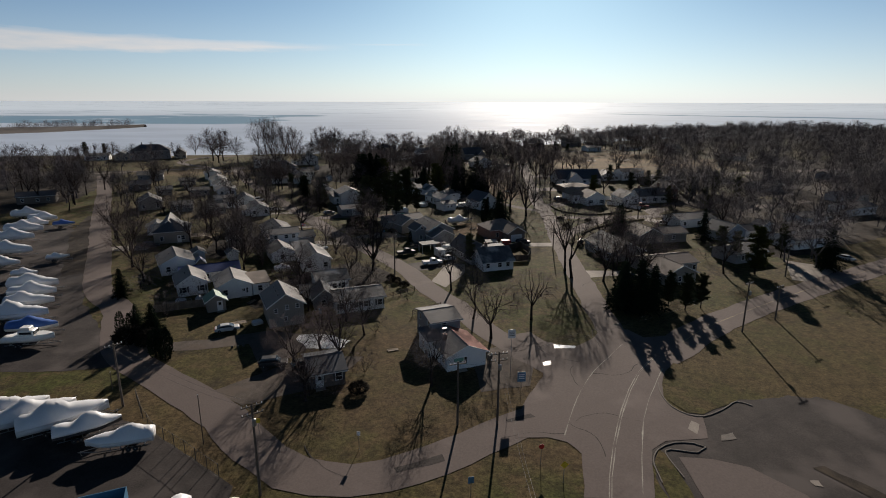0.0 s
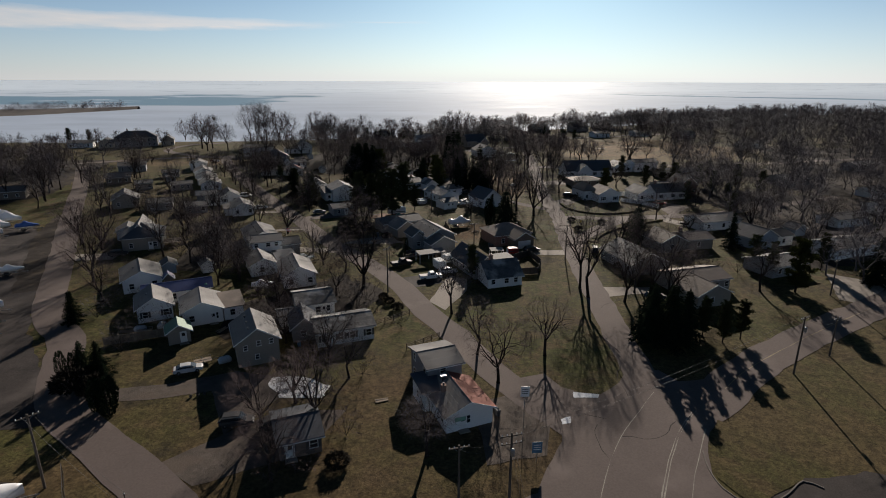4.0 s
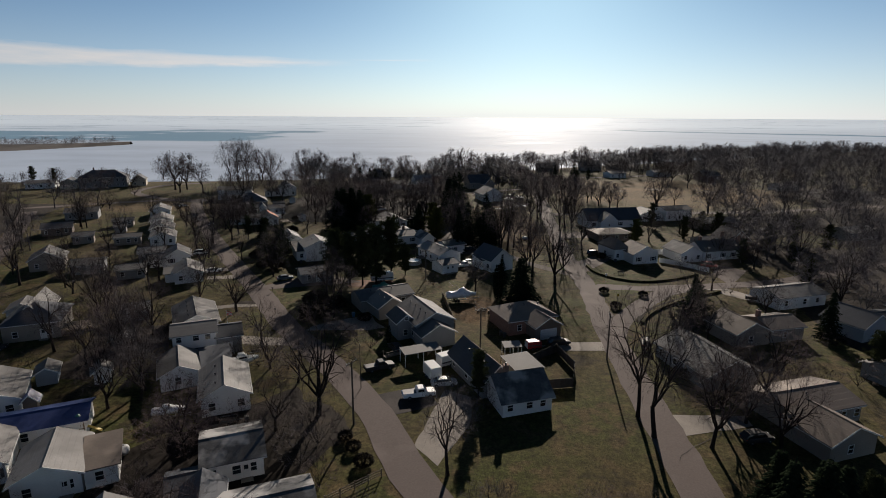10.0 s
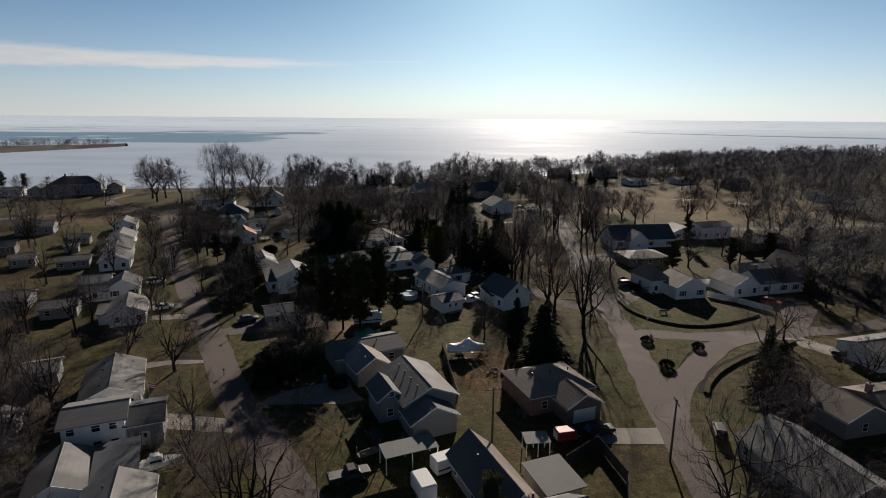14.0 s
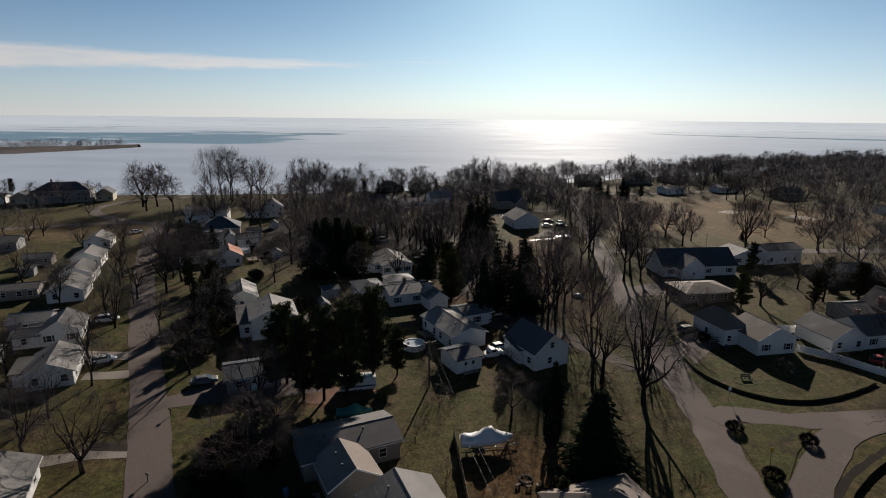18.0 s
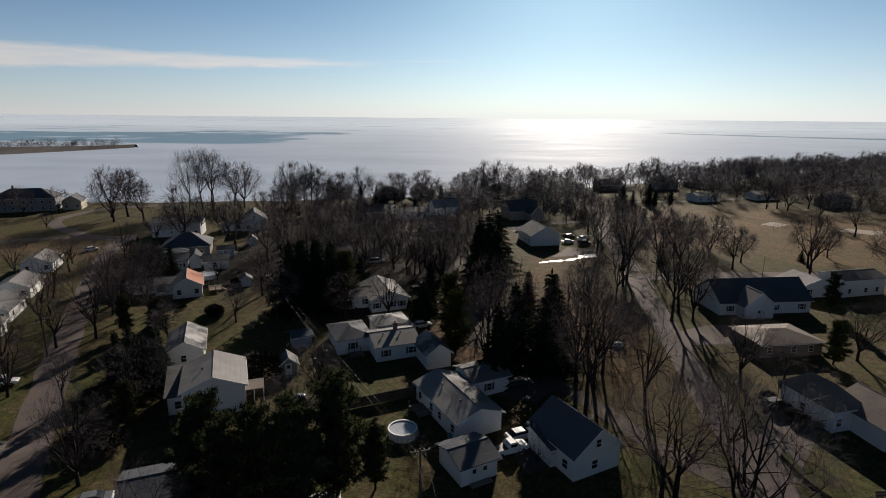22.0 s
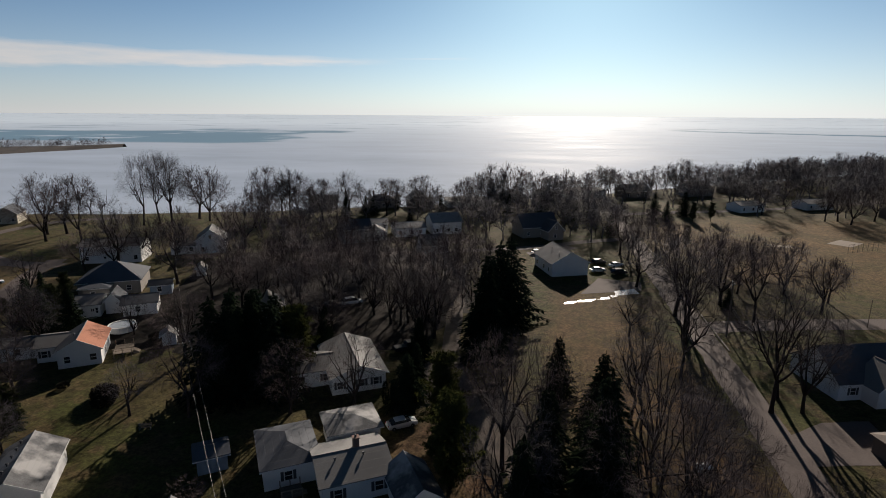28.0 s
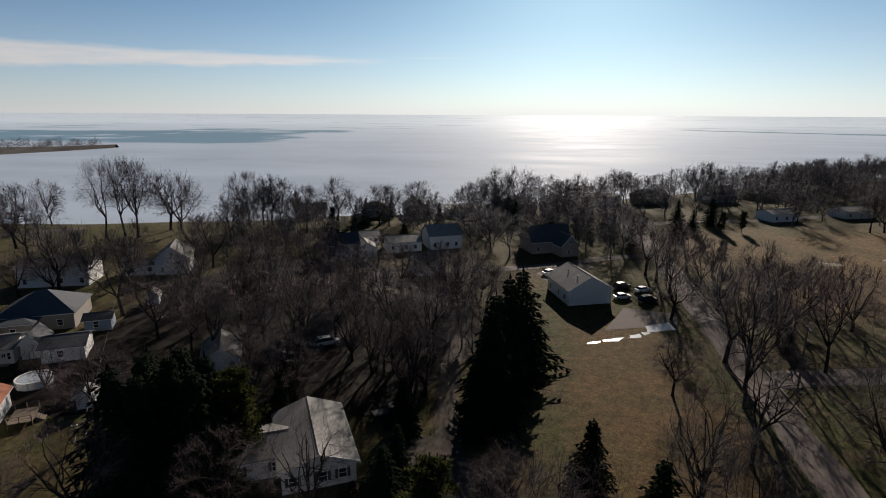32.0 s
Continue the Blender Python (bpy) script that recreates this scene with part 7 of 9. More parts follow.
THIN = [thin_tree(111), thin_tree(112), thin_tree(113)]
LIGHT = [light_tree(101), light_tree(102, wide=4.6, leaders=5), light_tree(103, fork=0.2, wide=3.2), light_tree(104, low=0.4, wide=4.0)]
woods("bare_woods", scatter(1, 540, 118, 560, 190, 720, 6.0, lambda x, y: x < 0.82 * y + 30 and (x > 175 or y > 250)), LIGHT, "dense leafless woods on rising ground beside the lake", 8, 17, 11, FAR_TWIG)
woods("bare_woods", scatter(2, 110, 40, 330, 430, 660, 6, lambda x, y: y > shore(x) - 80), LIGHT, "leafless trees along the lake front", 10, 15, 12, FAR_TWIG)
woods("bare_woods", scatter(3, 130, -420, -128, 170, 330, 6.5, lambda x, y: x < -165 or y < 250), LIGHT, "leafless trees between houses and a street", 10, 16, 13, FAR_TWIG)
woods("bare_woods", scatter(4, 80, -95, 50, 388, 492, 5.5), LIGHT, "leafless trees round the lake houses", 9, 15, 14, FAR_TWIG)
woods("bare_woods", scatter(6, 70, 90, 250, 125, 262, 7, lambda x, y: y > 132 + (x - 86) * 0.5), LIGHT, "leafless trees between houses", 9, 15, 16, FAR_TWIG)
BRUSH_KINDS = []
for seed in (61, 62, 63):     # many-stemmed leafless shrubs
    wd, tw = grow_bare(seed, 0.04, 9, 4.6, 36, 5, 4, 1, 0.5, 0.021, 0.0)
    BRUSH_KINDS.append((mesh_of("stem", *wd, BARK, True), mesh_of("crown", *tw, TWIG_RED if seed % 2 else TWIG)))


def brush(*spots):
    for x, y, h in spots:
        stand("bare_shrub", x, y, h, BRUSH_KINDS, TREE_RNG.randrange(3), "tangled leafless shrub with many thin stems", "shrub", ("stem", "crown"), 1.35)


SCATTER_RNG = random.Random(5)
brush((-22.5, 132.0, 5), (-25.5, 130.0, 4.5), (-19.0, 136.5, 4), (-37.0, 128.5, 5), (-40.0, 131.0, 4), (-34.0, 131.5, 4.5), (-55.0, 158.0, 6), (-58.0, 162.0, 7), (-53.0, 153.0, 6), (-60.0, 153.0, 6), (-57.0, 168.0, 6), (-63.0, 168.0, 7), (-50.5, 147.0, 5), (-13.0, 100.0, 4), (-19.0, 101.0, 4.5), (-24.0, 104.0, 4), (8.6, 141.0, 4), (4.6, 139.0, 3.5), (-8.0, 118.0, 2.5), (-4.6, 172.0, 3))
brush((45.5, 145.0, 4), (46.0, 156.0, 4), (45.0, 162.0, 4), (62.0, 150.0, 5), (66.0, 158.0, 5), (74.0, 150.0, 5), (-63.0, 226.0, 4), (-57.0, 222.0, 3.5), (-50.0, 232.0, 4), (-47.0, 219.0, 3.5), (-30.0, 247.0, 4), (-33.0, 250.0, 3.5), (-27.0, 260.0, 3), (10.5, 222.0, 4), (12.0, 206.0, 3), (-2.0, 205.0, 3.5), (-5.0, 196.0, 3), (0.0, 186.0, 3), (-6.0, 222.0, 3))
YARD_RNG, yard = random.Random(41), []
while len(yard) < 34:      # tangled growth between the back gardens
    x, y = YARD_RNG.uniform(-74, -12), YARD_RNG.uniform(106, 172)
    if all((x - a) ** 2 + (y - b) ** 2 > 46 for a, b, r in HOUSE_SPOTS) and all((p.x - x) ** 2 + (p.y - y) ** 2 > 40 for l, w in ROAD_LINES for p in l) and all((x - a) ** 2 + (y - b) ** 2 > 12 for a, b, c in yard):
        yard.append((x, y, YARD_RNG.uniform(2.5, 6.0)))
brush(*yard)
brush((-20.4, 76.4, 4.5), (-16.8, 77.0, 3.0), (-22.6, 80.6, 4.5), (-13.0, 84.0, 4.0), (-26.0, 88.0, 4.0), (-19.0, 92.0, 5.0))
brush(*[(x, y, SCATTER_RNG.uniform(2.5, 4.5)) for x, y in scatter(31, 24, -120, -50, 130, 240, 6)])
brush(*[(x, y, SCATTER_RNG.uniform(2.5, 5)) for x, y in scatter(32, 24, 60, 125, 140, 250, 6, lambda x, y: y > 140 + (x - 60) * 0.62)])
bare(*[(x, y, SCATTER_RNG.uniform(8, 11.5)) for x, y in scatter(21, 22, -72, 0, 290, 372, 7)])
bare(*[(x, y, SCATTER_RNG.uniform(8, 13)) for x, y in scatter(22, 34, -125, -20, 125, 300, 8)])
bare(*[(x, y, SCATTER_RNG.uniform(9, 14)) for x, y in scatter(23, 20, 46, 132, 125, 275, 8, lambda x, y: y > 128 + (x - 60) * 0.62)])
spruce(*[(x, y, SCATTER_RNG.uniform(7, 12)) for x, y in scatter(25, 16, -60, 110, 395, 470, 8)])
pine(*[(x, y, SCATTER_RNG.uniform(7, 11)) for x, y in scatter(26, 14, 84, 135, 140, 290, 10, lambda x, y: y > 140 + (x - 84) * 0.7)])


# the low wooded point across the bay
def build_point():
    V, F = [], []
    xs = [-2400, -1400, -900, -700, -590, -535, -500, -478]
    near = [-300, 120, 430, 590, 690, 745, 830, 905]
    far = [560, 700, 800, 860, 890, 915, 925, 915]
    for x, a, b in zip(xs, near, far):
        for k in range(5):
            y = a + (b - a) * k / 4
            V.append((x, y, LAKE_Z - 0.3 + (0, 2.8, 4.6, 3.6, 0)[k]))
    for i in range(len(xs) - 1):
        for k in range(4):
            F.append((i * 5 + k, i * 5 + 5 + k, i * 5 + 6 + k, i * 5 + 1 + k))
    tagged(new("headland", mesh_of("headland", V, F, REEDS, True)), "low brown headland across the bay", "headland", kind="structure")
    rng = random.Random(9)
    spots = []
    for _ in range(230):
        x = -490 - abs(rng.gauss(0, 1)) * 170
        i = next((j for j in range(len(xs) - 1) if xs[j] <= x <= xs[j + 1]), 0)
        t = (x - xs[i]) / (xs[i + 1] - xs[i])
        a, b = near[i] + (near[i + 1] - near[i]) * t, far[i] + (far[i + 1] - far[i]) * t
        spots.append((x, a + (b - a) * rng.uniform(0.3, 0.9)))
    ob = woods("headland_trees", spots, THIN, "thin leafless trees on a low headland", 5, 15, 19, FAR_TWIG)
    return ob


build_point()


# ---------------------------------------------------------------- vehicles
def outline(pts, w, inset=0.0):
    """Rings across a vehicle from a side profile: (x, low z, high z, half width)."""
    rings = []
    for x, lo, hi, k in pts:
        hw = w / 2 * k
        r = min(0.14, (hi - lo) * 0.3)
        rings.append([(x, -hw, lo), (x, hw, lo), (x, hw * 1.0, hi - r * 1.6), (x, hw * 0.9, hi), (x, -hw * 0.9, hi), (x, -hw, hi - r * 1.6)])
    return loft(rings)


def wheel(parent, x, y, r=0.34, w=0.22):
    s = 1 if y > 0 else -1
    m = Matrix.Translation((x, y, r)) @ Matrix.Rotation(math.pi / 2, 4, "X")
    wh = part("wheel", moved(lathe([(r * 0.6, -w / 2), (r * 0.96, -w / 2), (r, -w / 4), (r, w / 4), (r * 0.96, w / 2), (r * 0.6, w / 2)], 14), m), RUBBER, parent)
    part("rim", moved(lathe([(0.02, -w / 2 - 0.01), (r * 0.6, -w / 2 + 0.02), (r * 0.6, w / 2 - 0.02), (0.02, w / 2 + 0.01)], 10), m), STEEL, wh)


def vehicle(kind, paint, x, y, turn, label):
    ob = thing("car" if kind != "pickup" else "pickup_truck", x, y, label, "pickup truck" if kind == "pickup" else "car", turn=turn)
    ob.location.z += 0.05
    mat = CAR_PAINT[paint]
    L, W = {"car": (4.6, 1.78), "suv": (4.7, 1.86), "pickup": (5.6, 1.95)}[kind]
    h = L / 2
    if kind == "pickup":
        part("body", outline([(-h, 0.5, 0.95, 0.92), (-h + 0.1, 0.42, 1.06, 1), (-0.3, 0.36, 1.08, 1), (h - 1.6, 0.36, 1.1, 1), (h - 0.25, 0.4, 1.02, 0.97), (h, 0.48, 0.85, 0.86)], W), mat, ob, smooth=False)
        part("bed", box(-h + 0.12, -W / 2 + 0.14, 1.065, -0.5, W / 2 - 0.14, 1.09), DARK_TRIM, ob)
        part("cabin", outline([(-0.45, 1.05, 1.55, 0.92), (-0.2, 1.05, 1.78, 0.86), (0.75, 1.05, 1.8, 0.85), (1.45, 1.05, 1.12, 0.9)], W), mat, ob)
        part("windscreen", ([(0.8, -0.68, 1.76), (0.8, 0.68, 1.76), (1.4, 0.78, 1.16), (1.4, -0.78, 1.16), (0.83, -0.68, 1.79), (0.83, 0.68, 1.79), (1.43, 0.78, 1.18), (1.43, -0.78, 1.18)],
                            [(0, 1, 2, 3)[::-1], (4, 5, 6, 7), (0, 4, 7, 3), (1, 2, 6, 5), (0, 1, 5, 4), (3, 7, 6, 2)]), GLASS, ob)
        for s in (-1, 1):
            part("side_window", box(-0.2, s * (W / 2 * 0.9) - 0.02, 1.2, 0.8, s * (W / 2 * 0.9) + 0.02, 1.62), GLASS, ob)
        axle = (-h + 1.15, h - 1.0)
    else:
        top = 1.44 if kind == "car" else 1.72
        part("body", outline([(-h, 0.48, 0.78, 0.86), (-h + 0.15, 0.36, 0.95, 0.96), (-0.6, 0.3, 0.98, 1), (h - 1.5, 0.3, 0.98, 1), (h - 0.2, 0.36, 0.84, 0.94), (h, 0.44, 0.66, 0.84)], W), mat, ob)
        back = -h + (0.85 if kind == "car" else 0.25)
        part("cabin", outline([(back - 0.35, 0.93, 0.99, 0.9), (back + 0.25, 0.93, top - 0.08, 0.8), (-0.1, 0.93, top, 0.8), (0.55, 0.93, top - 0.06, 0.8), (1.3, 0.93, 0.98, 0.88)], W), GLASS, ob)
        part("roof_panel", outline([(back + 0.3, top - 0.07, top - 0.02, 0.74), (-0.1, top - 0.05, top + 0.02, 0.76), (0.5, top - 0.09, top - 0.03, 0.74)], W), mat, ob)
        axle = (-h + 0.85, h - 0.9)
    for ax in axle:
        for s in (-1, 1):
            wheel(ob, ax, s * (W / 2 - 0.1))
    for s in (-1, 1):
        part("head_light", box(h - 0.12, s * W * 0.34 - 0.16, 0.62, h - 0.02, s * W * 0.34 + 0.16, 0.76), LAMP_CLEAR, ob)
        part("tail_light", box(-h + 0.01, s * W * 0.36 - 0.1, 0.68, -h + 0.1, s * W * 0.36 + 0.1, 0.9), LAMP_RED, ob)
        part("mirror", box(0.9, s * (W / 2 + 0.02) - 0.07, 1.0, 1.02, s * (W / 2 + 0.02) + 0.07, 1.14), mat, ob)
    part("bumper", box(h - 0.06, -W * 0.4, 0.42, h + 0.05, W * 0.4, 0.56), DARK_TRIM, ob)
    return ob


PAINT_WORD = {"white": "white", "silver": "silver", "black": "black", "red": "dark red", "grey": "dark grey", "blue": "dark blue"}
for kind, paint, x, y, turn in (
        ("car", "silver", -42.2, 100.8, 22), ("suv", "black", -28.9, 86.4, 10), ("suv", "black", -23.1, 85.7, 26), ("pickup", "black", -10.7, 154.9, 24), ("pickup", "white", -2.9, 145.1, 14),
        ("car", "silver", 1.3, 149.1, 10), ("car", "black", -8.4, 163.4, 120), ("suv", "black", 24.8, 166.6, 20), ("suv", "white", -79.0, 236.4, 25), ("car", "white", -66.6, 216.2, 32),
        ("car", "grey", -43.8, 209.5, 25), ("car", "black", -84.2, 234.2, 30), ("pickup", "white", 6.8, 224.0, 28)):
    vehicle(kind, paint, x, y, turn, f"{PAINT_WORD[paint]} {'pickup truck' if kind == 'pickup' else 'parked car' if kind == 'car' else 'parked sport utility car'} standing on a drive")
for kind, paint, x, y, turn in (
        ("car", "white", 8.6, 227.6, 28), ("suv", "black", 9.4, 243.4, 20), ("suv", "black", 50.5, 239.3, 18), ("suv", "grey", 56.4, 245.4, 15), ("suv", "red", 82.4, 225.6, -30),
        ("pickup", "black", -13.0, 295.1, 31), ("car", "silver", -10.2, 268.6, 28), ("suv", "white", -29.7, 319.7, 30), ("suv", "black", -38.4, 313.6, 23), ("car", "black", -33.8, 317.1, 20),
        ("car", "white", 18.4, 371.2, 40), ("car", "silver", 34.0, 352.3, 18), ("suv", "black", 35.8, 360.4, 30), ("car", "white", 40.4, 358.2, 30)):
    vehicle(kind, paint, x, y, turn, f"{PAINT_WORD[paint]} {'pickup truck' if kind == 'pickup' else 'parked car' if kind == 'car' else 'parked sport utility car'} beside a house")
for kind, paint, x, y, turn in (
        ("suv", "black", 39.7, 350.6, 23), ("car", "white", -126.3, 325.2, 50), ("pickup", "black", 80.6, 195.0, -23), ("suv", "black", 47.2, 133.0, 12), ("car", "silver", 113.6, 150.4, -66),
        ("suv", "black", 42.6, 166.8, 75), ("suv", "black", -88.0, 161.6, 20)):
    vehicle(kind, paint, x, y, turn, f"{PAINT_WORD[paint]} {'pickup truck' if kind == 'pickup' else 'parked car' if kind == 'car' else 'parked sport utility car'} by the street")


def trailer_box(x, y, turn, L, W, H, label, mat=None):
    ob = thing("trailer", x, y, label, "trailer", turn=turn)
    body = part("body", soft_box(-L / 2, -W / 2, 0.5, L / 2, W / 2, H, 0.16), mat or GELCOAT, ob)
    part("door", box(-L / 2 - 0.02, -W * 0.4, 0.55, -L / 2 + 0.01, W * 0.4, H - 0.2), TRIM, body)
    part("stripe", box(-L / 2 + 0.2, -W / 2 - 0.012, 1.0, L / 2 - 0.2, -W / 2 + 0.01, 1.25), DARK_TRIM, body)
    part("drawbar", join(tube([(L / 2, 0.5, 0.48), (L / 2 + 1.1, 0, 0.46)], [0.05, 0.05], 5), tube([(L / 2, -0.5, 0.48), (L / 2 + 1.1, 0, 0.46)], [0.05, 0.05], 5)), STEEL, ob)
    for ax in (-0.45, 0.4):
        for s in (-1, 1):
            wheel(ob, ax, s * (W / 2 - 0.02), 0.33, 0.2)
    return ob


trailer_box(-0.8, 152.2, 115, 3.8, 2.2, 2.5, "white cargo trailer parked on a drive")
trailer_box(-16.5, 209.2, 17, 6.2, 2.3, 2.6, "long white travel trailer under pines")
trailer_box(2.4, 157.4, 30, 5.0, 2.3, 2.4, "pale camper beside a house")
trailer_box(19.2, 164.6, 14, 3.0, 1.9, 1.9, "small red utility trailer by a garage", CAR_PAINT["red"])


# ---------------------------------------------------------------- boats
def boat(kind, x, y, turn, L, label):
    """A boat on its trailer; kind: wrap, blue, green, dark or cruiser."""
    ob = thing("boat", x, y, label, "boat", turn=turn)
    B = L * 0.34
    lift = 0.75
    keel, deck, stations = [], [], 15
    for i in range(stations):
        t = i / (stations - 1)
        hw = B / 2 * (1 - max(0, (t - 0.5) / 0.5) ** 2.6) * (0.9 + 0.1 * min(1, t * 4)) + 0.03
        keel.append((-L / 2 + L * t, hw, lift + 0.9 * max(0, t - 0.6) ** 1.5 * 2.2))
    hull = []
    for xx, hw, z in keel:
        top = lift + 0.135 * L + 0.03 * L * (xx / L + 0.5)
        hull.append([(xx, 0, z), (xx, hw * 0.75, z + 0.28), (xx, hw, (z + top) / 2 + 0.1), (xx, hw * 1.02, top), (xx, -hw * 1.02, top), (xx, -hw, (z + top) / 2 + 0.1), (xx, -hw * 0.75, z + 0.28)])
    part("hull", loft(hull), {"wrap": WRAP, "blue": GELCOAT, "green": GELCOAT, "dark": DARK_TRIM, "cruiser": GELCOAT}[kind], ob, smooth=True)
    top0 = lift + 0.135 * L
    rng = random.Random(int(x * 10))
    peak = rng.uniform(0.35, 0.55)
    if kind == "cruiser":
        part("deck", loft([[(xx, hw * 0.95, top0 + 0.02 * L), (xx, -hw * 0.95, top0 + 0.02 * L), (xx, -hw * 0.9, top0 + 0.05 * L), (xx, hw * 0.9, top0 + 0.05 * L)] for xx, hw, z in keel[3:]]), GELCOAT, ob)
        cab = part("cabin", soft_box(-L * 0.16, -B * 0.34, top0, L * 0.16, B * 0.34, top0 + 0.15 * L, 0.2), GELCOAT, ob)
        part("windscreen", box(L * 0.15, -B * 0.3, top0 + 0.06 * L, L * 0.167, B * 0.3, top0 + 0.13 * L), GLASS, cab)
        for s in (-1, 1):
            part("side_window", box(-L * 0.12, s * B * 0.34 - 0.02, top0 + 0.07 * L, L * 0.12, s * B * 0.34 + 0.02, top0 + 0.12 * L), GLASS, cab)
        part("flybridge", soft_box(-L * 0.12, -B * 0.28, top0 + 0.15 * L, L * 0.08, B * 0.28, top0 + 0.21 * L, 0.1), GELCOAT, cab)
        part("rail", tube([(L * 0.2, B * 0.4, top0 + 0.12 * L), (L * 0.48, 0.05, top0 + 0.16 * L), (L * 0.2, -B * 0.4, top0 + 0.12 * L)], [0.025] * 3, 5), STEEL, ob)
    else:
        cover = []
        for i, (xx, hw, z) in enumerate(keel):
            t = i / (stations - 1)
            ridge = (0.12 + 0.2 * math.exp(-((t - peak) / 0.16) ** 2) + 0.05 * math.exp(-((t - 0.1) / 0.1) ** 2)) * L * 0.8 * (1 - 0.92 * max(0, t - 0.7) / 0.3)
            top = lift + 0.135 * L + 0.03 * L * (xx / L + 0.5)
            w = hw * 1.05
            sag = rng.uniform(0.52, 0.7)
            ridge *= rng.uniform(0.86, 1.12)
            cover.append([(xx, w, top - 0.25), (xx, w * 0.98, top + 0.05), (xx, w * 0.5, top + ridge * sag), (xx, 0, top + ridge * 0.85), (xx, -w * 0.5, top + ridge * sag * 1.05), (xx, -w * 0.98, top + 0.05), (xx, -w, top - 0.25)])
        part("cover", loft(cover), {"wrap": WRAP, "blue": WRAP_BLUE, "green": WRAP_GREEN, "dark": WRAP}[kind], ob, {"wrap": "white shrink-wrap", "blue": "blue canvas cover", "green": "green canvas cover", "dark": "pale cover"}[kind], smooth=True)
    fr = [tube([(-L * 0.45, s * B * 0.3, 0.5), (L * 0.3, s * B * 0.25, 0.5), (L * 0.62, 0, 0.5)], [0.06] * 3, 5) for s in (-1, 1)]
    fr += [box(xx - 0.05, -B * 0.32, 0.44, xx + 0.05, B * 0.32, 0.56) for xx in (-L * 0.35, -L * 0.1, L * 0.15)]
    fr += [box(xx - 0.05, s * B * 0.22 - 0.05, 0.5, xx + 0.05, s * B * 0.22 + 0.05, lift + 0.25) for xx in (-L * 0.35, 0.0) for s in (-1, 1)]
    part("trailer_frame", join(*fr), STEEL, ob)
    for ax in (-L * 0.22, -L * 0.12):
        for s in (-1, 1):
            wheel(ob, ax, s * B * 0.36, 0.34, 0.2)
    part("jack", tube([(L * 0.58, 0, 0), (L * 0.58, 0, 0.7)], [0.05, 0.04], 5), STEEL, ob)
    return ob


for kind, x, y, turn, L in (("wrap", -52.4, 68.2, 36, 10.8), ("wrap", -57.0, 69.2, 38, 9.6), ("wrap", -61.0, 70.0, 40, 9.0), ("wrap", -42.0, 63.4, 199, 8.0), ("wrap", -28.6, 49.2, -82, 6.6), ("wrap", -22.6, 48.8, -84, 6.2), ("wrap", -67.0, 69.6, 40, 9.0),
                            ("wrap", -96.0, 123.8, 8, 10.6), ("wrap", -92.4, 118.4, 9, 9.6), ("wrap", -88.8, 112.4, 12, 9.4), ("wrap", -86.0, 105.2, 10, 11.0), ("wrap", -104.6, 132.6, 8, 6.0)):
    boat(kind, x, y, turn, L, "boat in white shrink-wrap on a trailer in a winter yard")
for kind, x, y, turn, L in (("wrap", -153.3, 201.2, 8, 10.4), ("wrap", -137.6, 178.0, 6, 11.4), ("wrap", -132.9, 167.4, 8, 11.0), ("wrap", -122.8, 152.3, 5, 11.4), ("wrap", -143.0, 194.6, 4, 9.4), ("wrap", -116.0, 140.6, 6, 8.0), ("wrap", -140.4, 186.4, 6, 9.0), ("wrap", -106.0, 147.0, 20, 5.5), ("wrap", -112.0, 118.0, 8, 10.0), ("wrap", -104.0, 106.0, 8, 10.0)):
    boat(kind, x, y, turn, L, "boat in white shrink-wrap in a long row of stored boats")
boat("dark", -47.9, 66.2, 30, 8.0, "dark-hulled boat with a pale cover on a trailer")
boat("blue", -78.9, 99.4, 9, 8.8, "boat under a bright blue canvas cover")
boat("cruiser", -76.0, 94.2, 9, 8.6, "cream cabin cruiser with a flybridge on stands")
boat("blue", -130.4, 186.6, 20, 6.4, "small boat under a blue cover")
boat("wrap", 5.4, 193.3, 12, 7.6, "white-wrapped boat on a trailer on a lawn")
boat("green", -15.0, 199.6, 12, 5.6, "small boat under a dark green cover")
boat("wrap", -41.2, 137.8, 15, 5.0, "small pale covered boat in a back yard")
boat("cruiser", -36.2, 155.4, 28, 6.0, "open white boat beside a drive")


# ---------------------------------------------------------------- poles, wires, signs
def utility_pole(x, y, h, turn=0.0, arms=1, drum=False, label="tall brown wooden utility pole with crossarms"):
    ob = thing("utility_pole", x, y, label, "utility pole", turn=turn)
    part("pole", tube([(0, 0, -0.5), (0.02, 0.01, h * 0.5), (0, 0, h)], [0.17, 0.145, 0.11], 8), POLE_WOOD, ob)
    for k in range(arms):
        z = h - 0.35 - 1.0 * k
        arm = part("crossarm", box(-1.2, -0.07, z - 0.06, 1.2, 0.07, z + 0.06), POLE_WOOD, ob)
        for s in (-1.1, -0.55, 0.55, 1.1):
            part("insulator", moved(lathe([(0.05, 0), (0.07, 0.06), (0.04, 0.1), (0.06, 0.16), (0.02, 0.2)], 8), Matrix.Translation((s, 0, z + 0.06))), SIGN_WHITE, arm)
        part("brace", join(tube([(-0.6, 0.08, z - 0.05), (0, 0.12, z - 0.6)], [0.02, 0.02], 4), tube([(0.6, 0.08, z - 0.05), (0, 0.12, z - 0.6)], [0.02, 0.02], 4)), STEEL, arm)
    if drum:
        part("transformer", moved(lathe([(0.2, 0), (0.24, 0.05), (0.24, 0.75), (0.2, 0.82), (0.05, 0.9)], 12), Matrix.Translation((0, -0.4, h - 2.6))), STEEL, ob)
    return ob


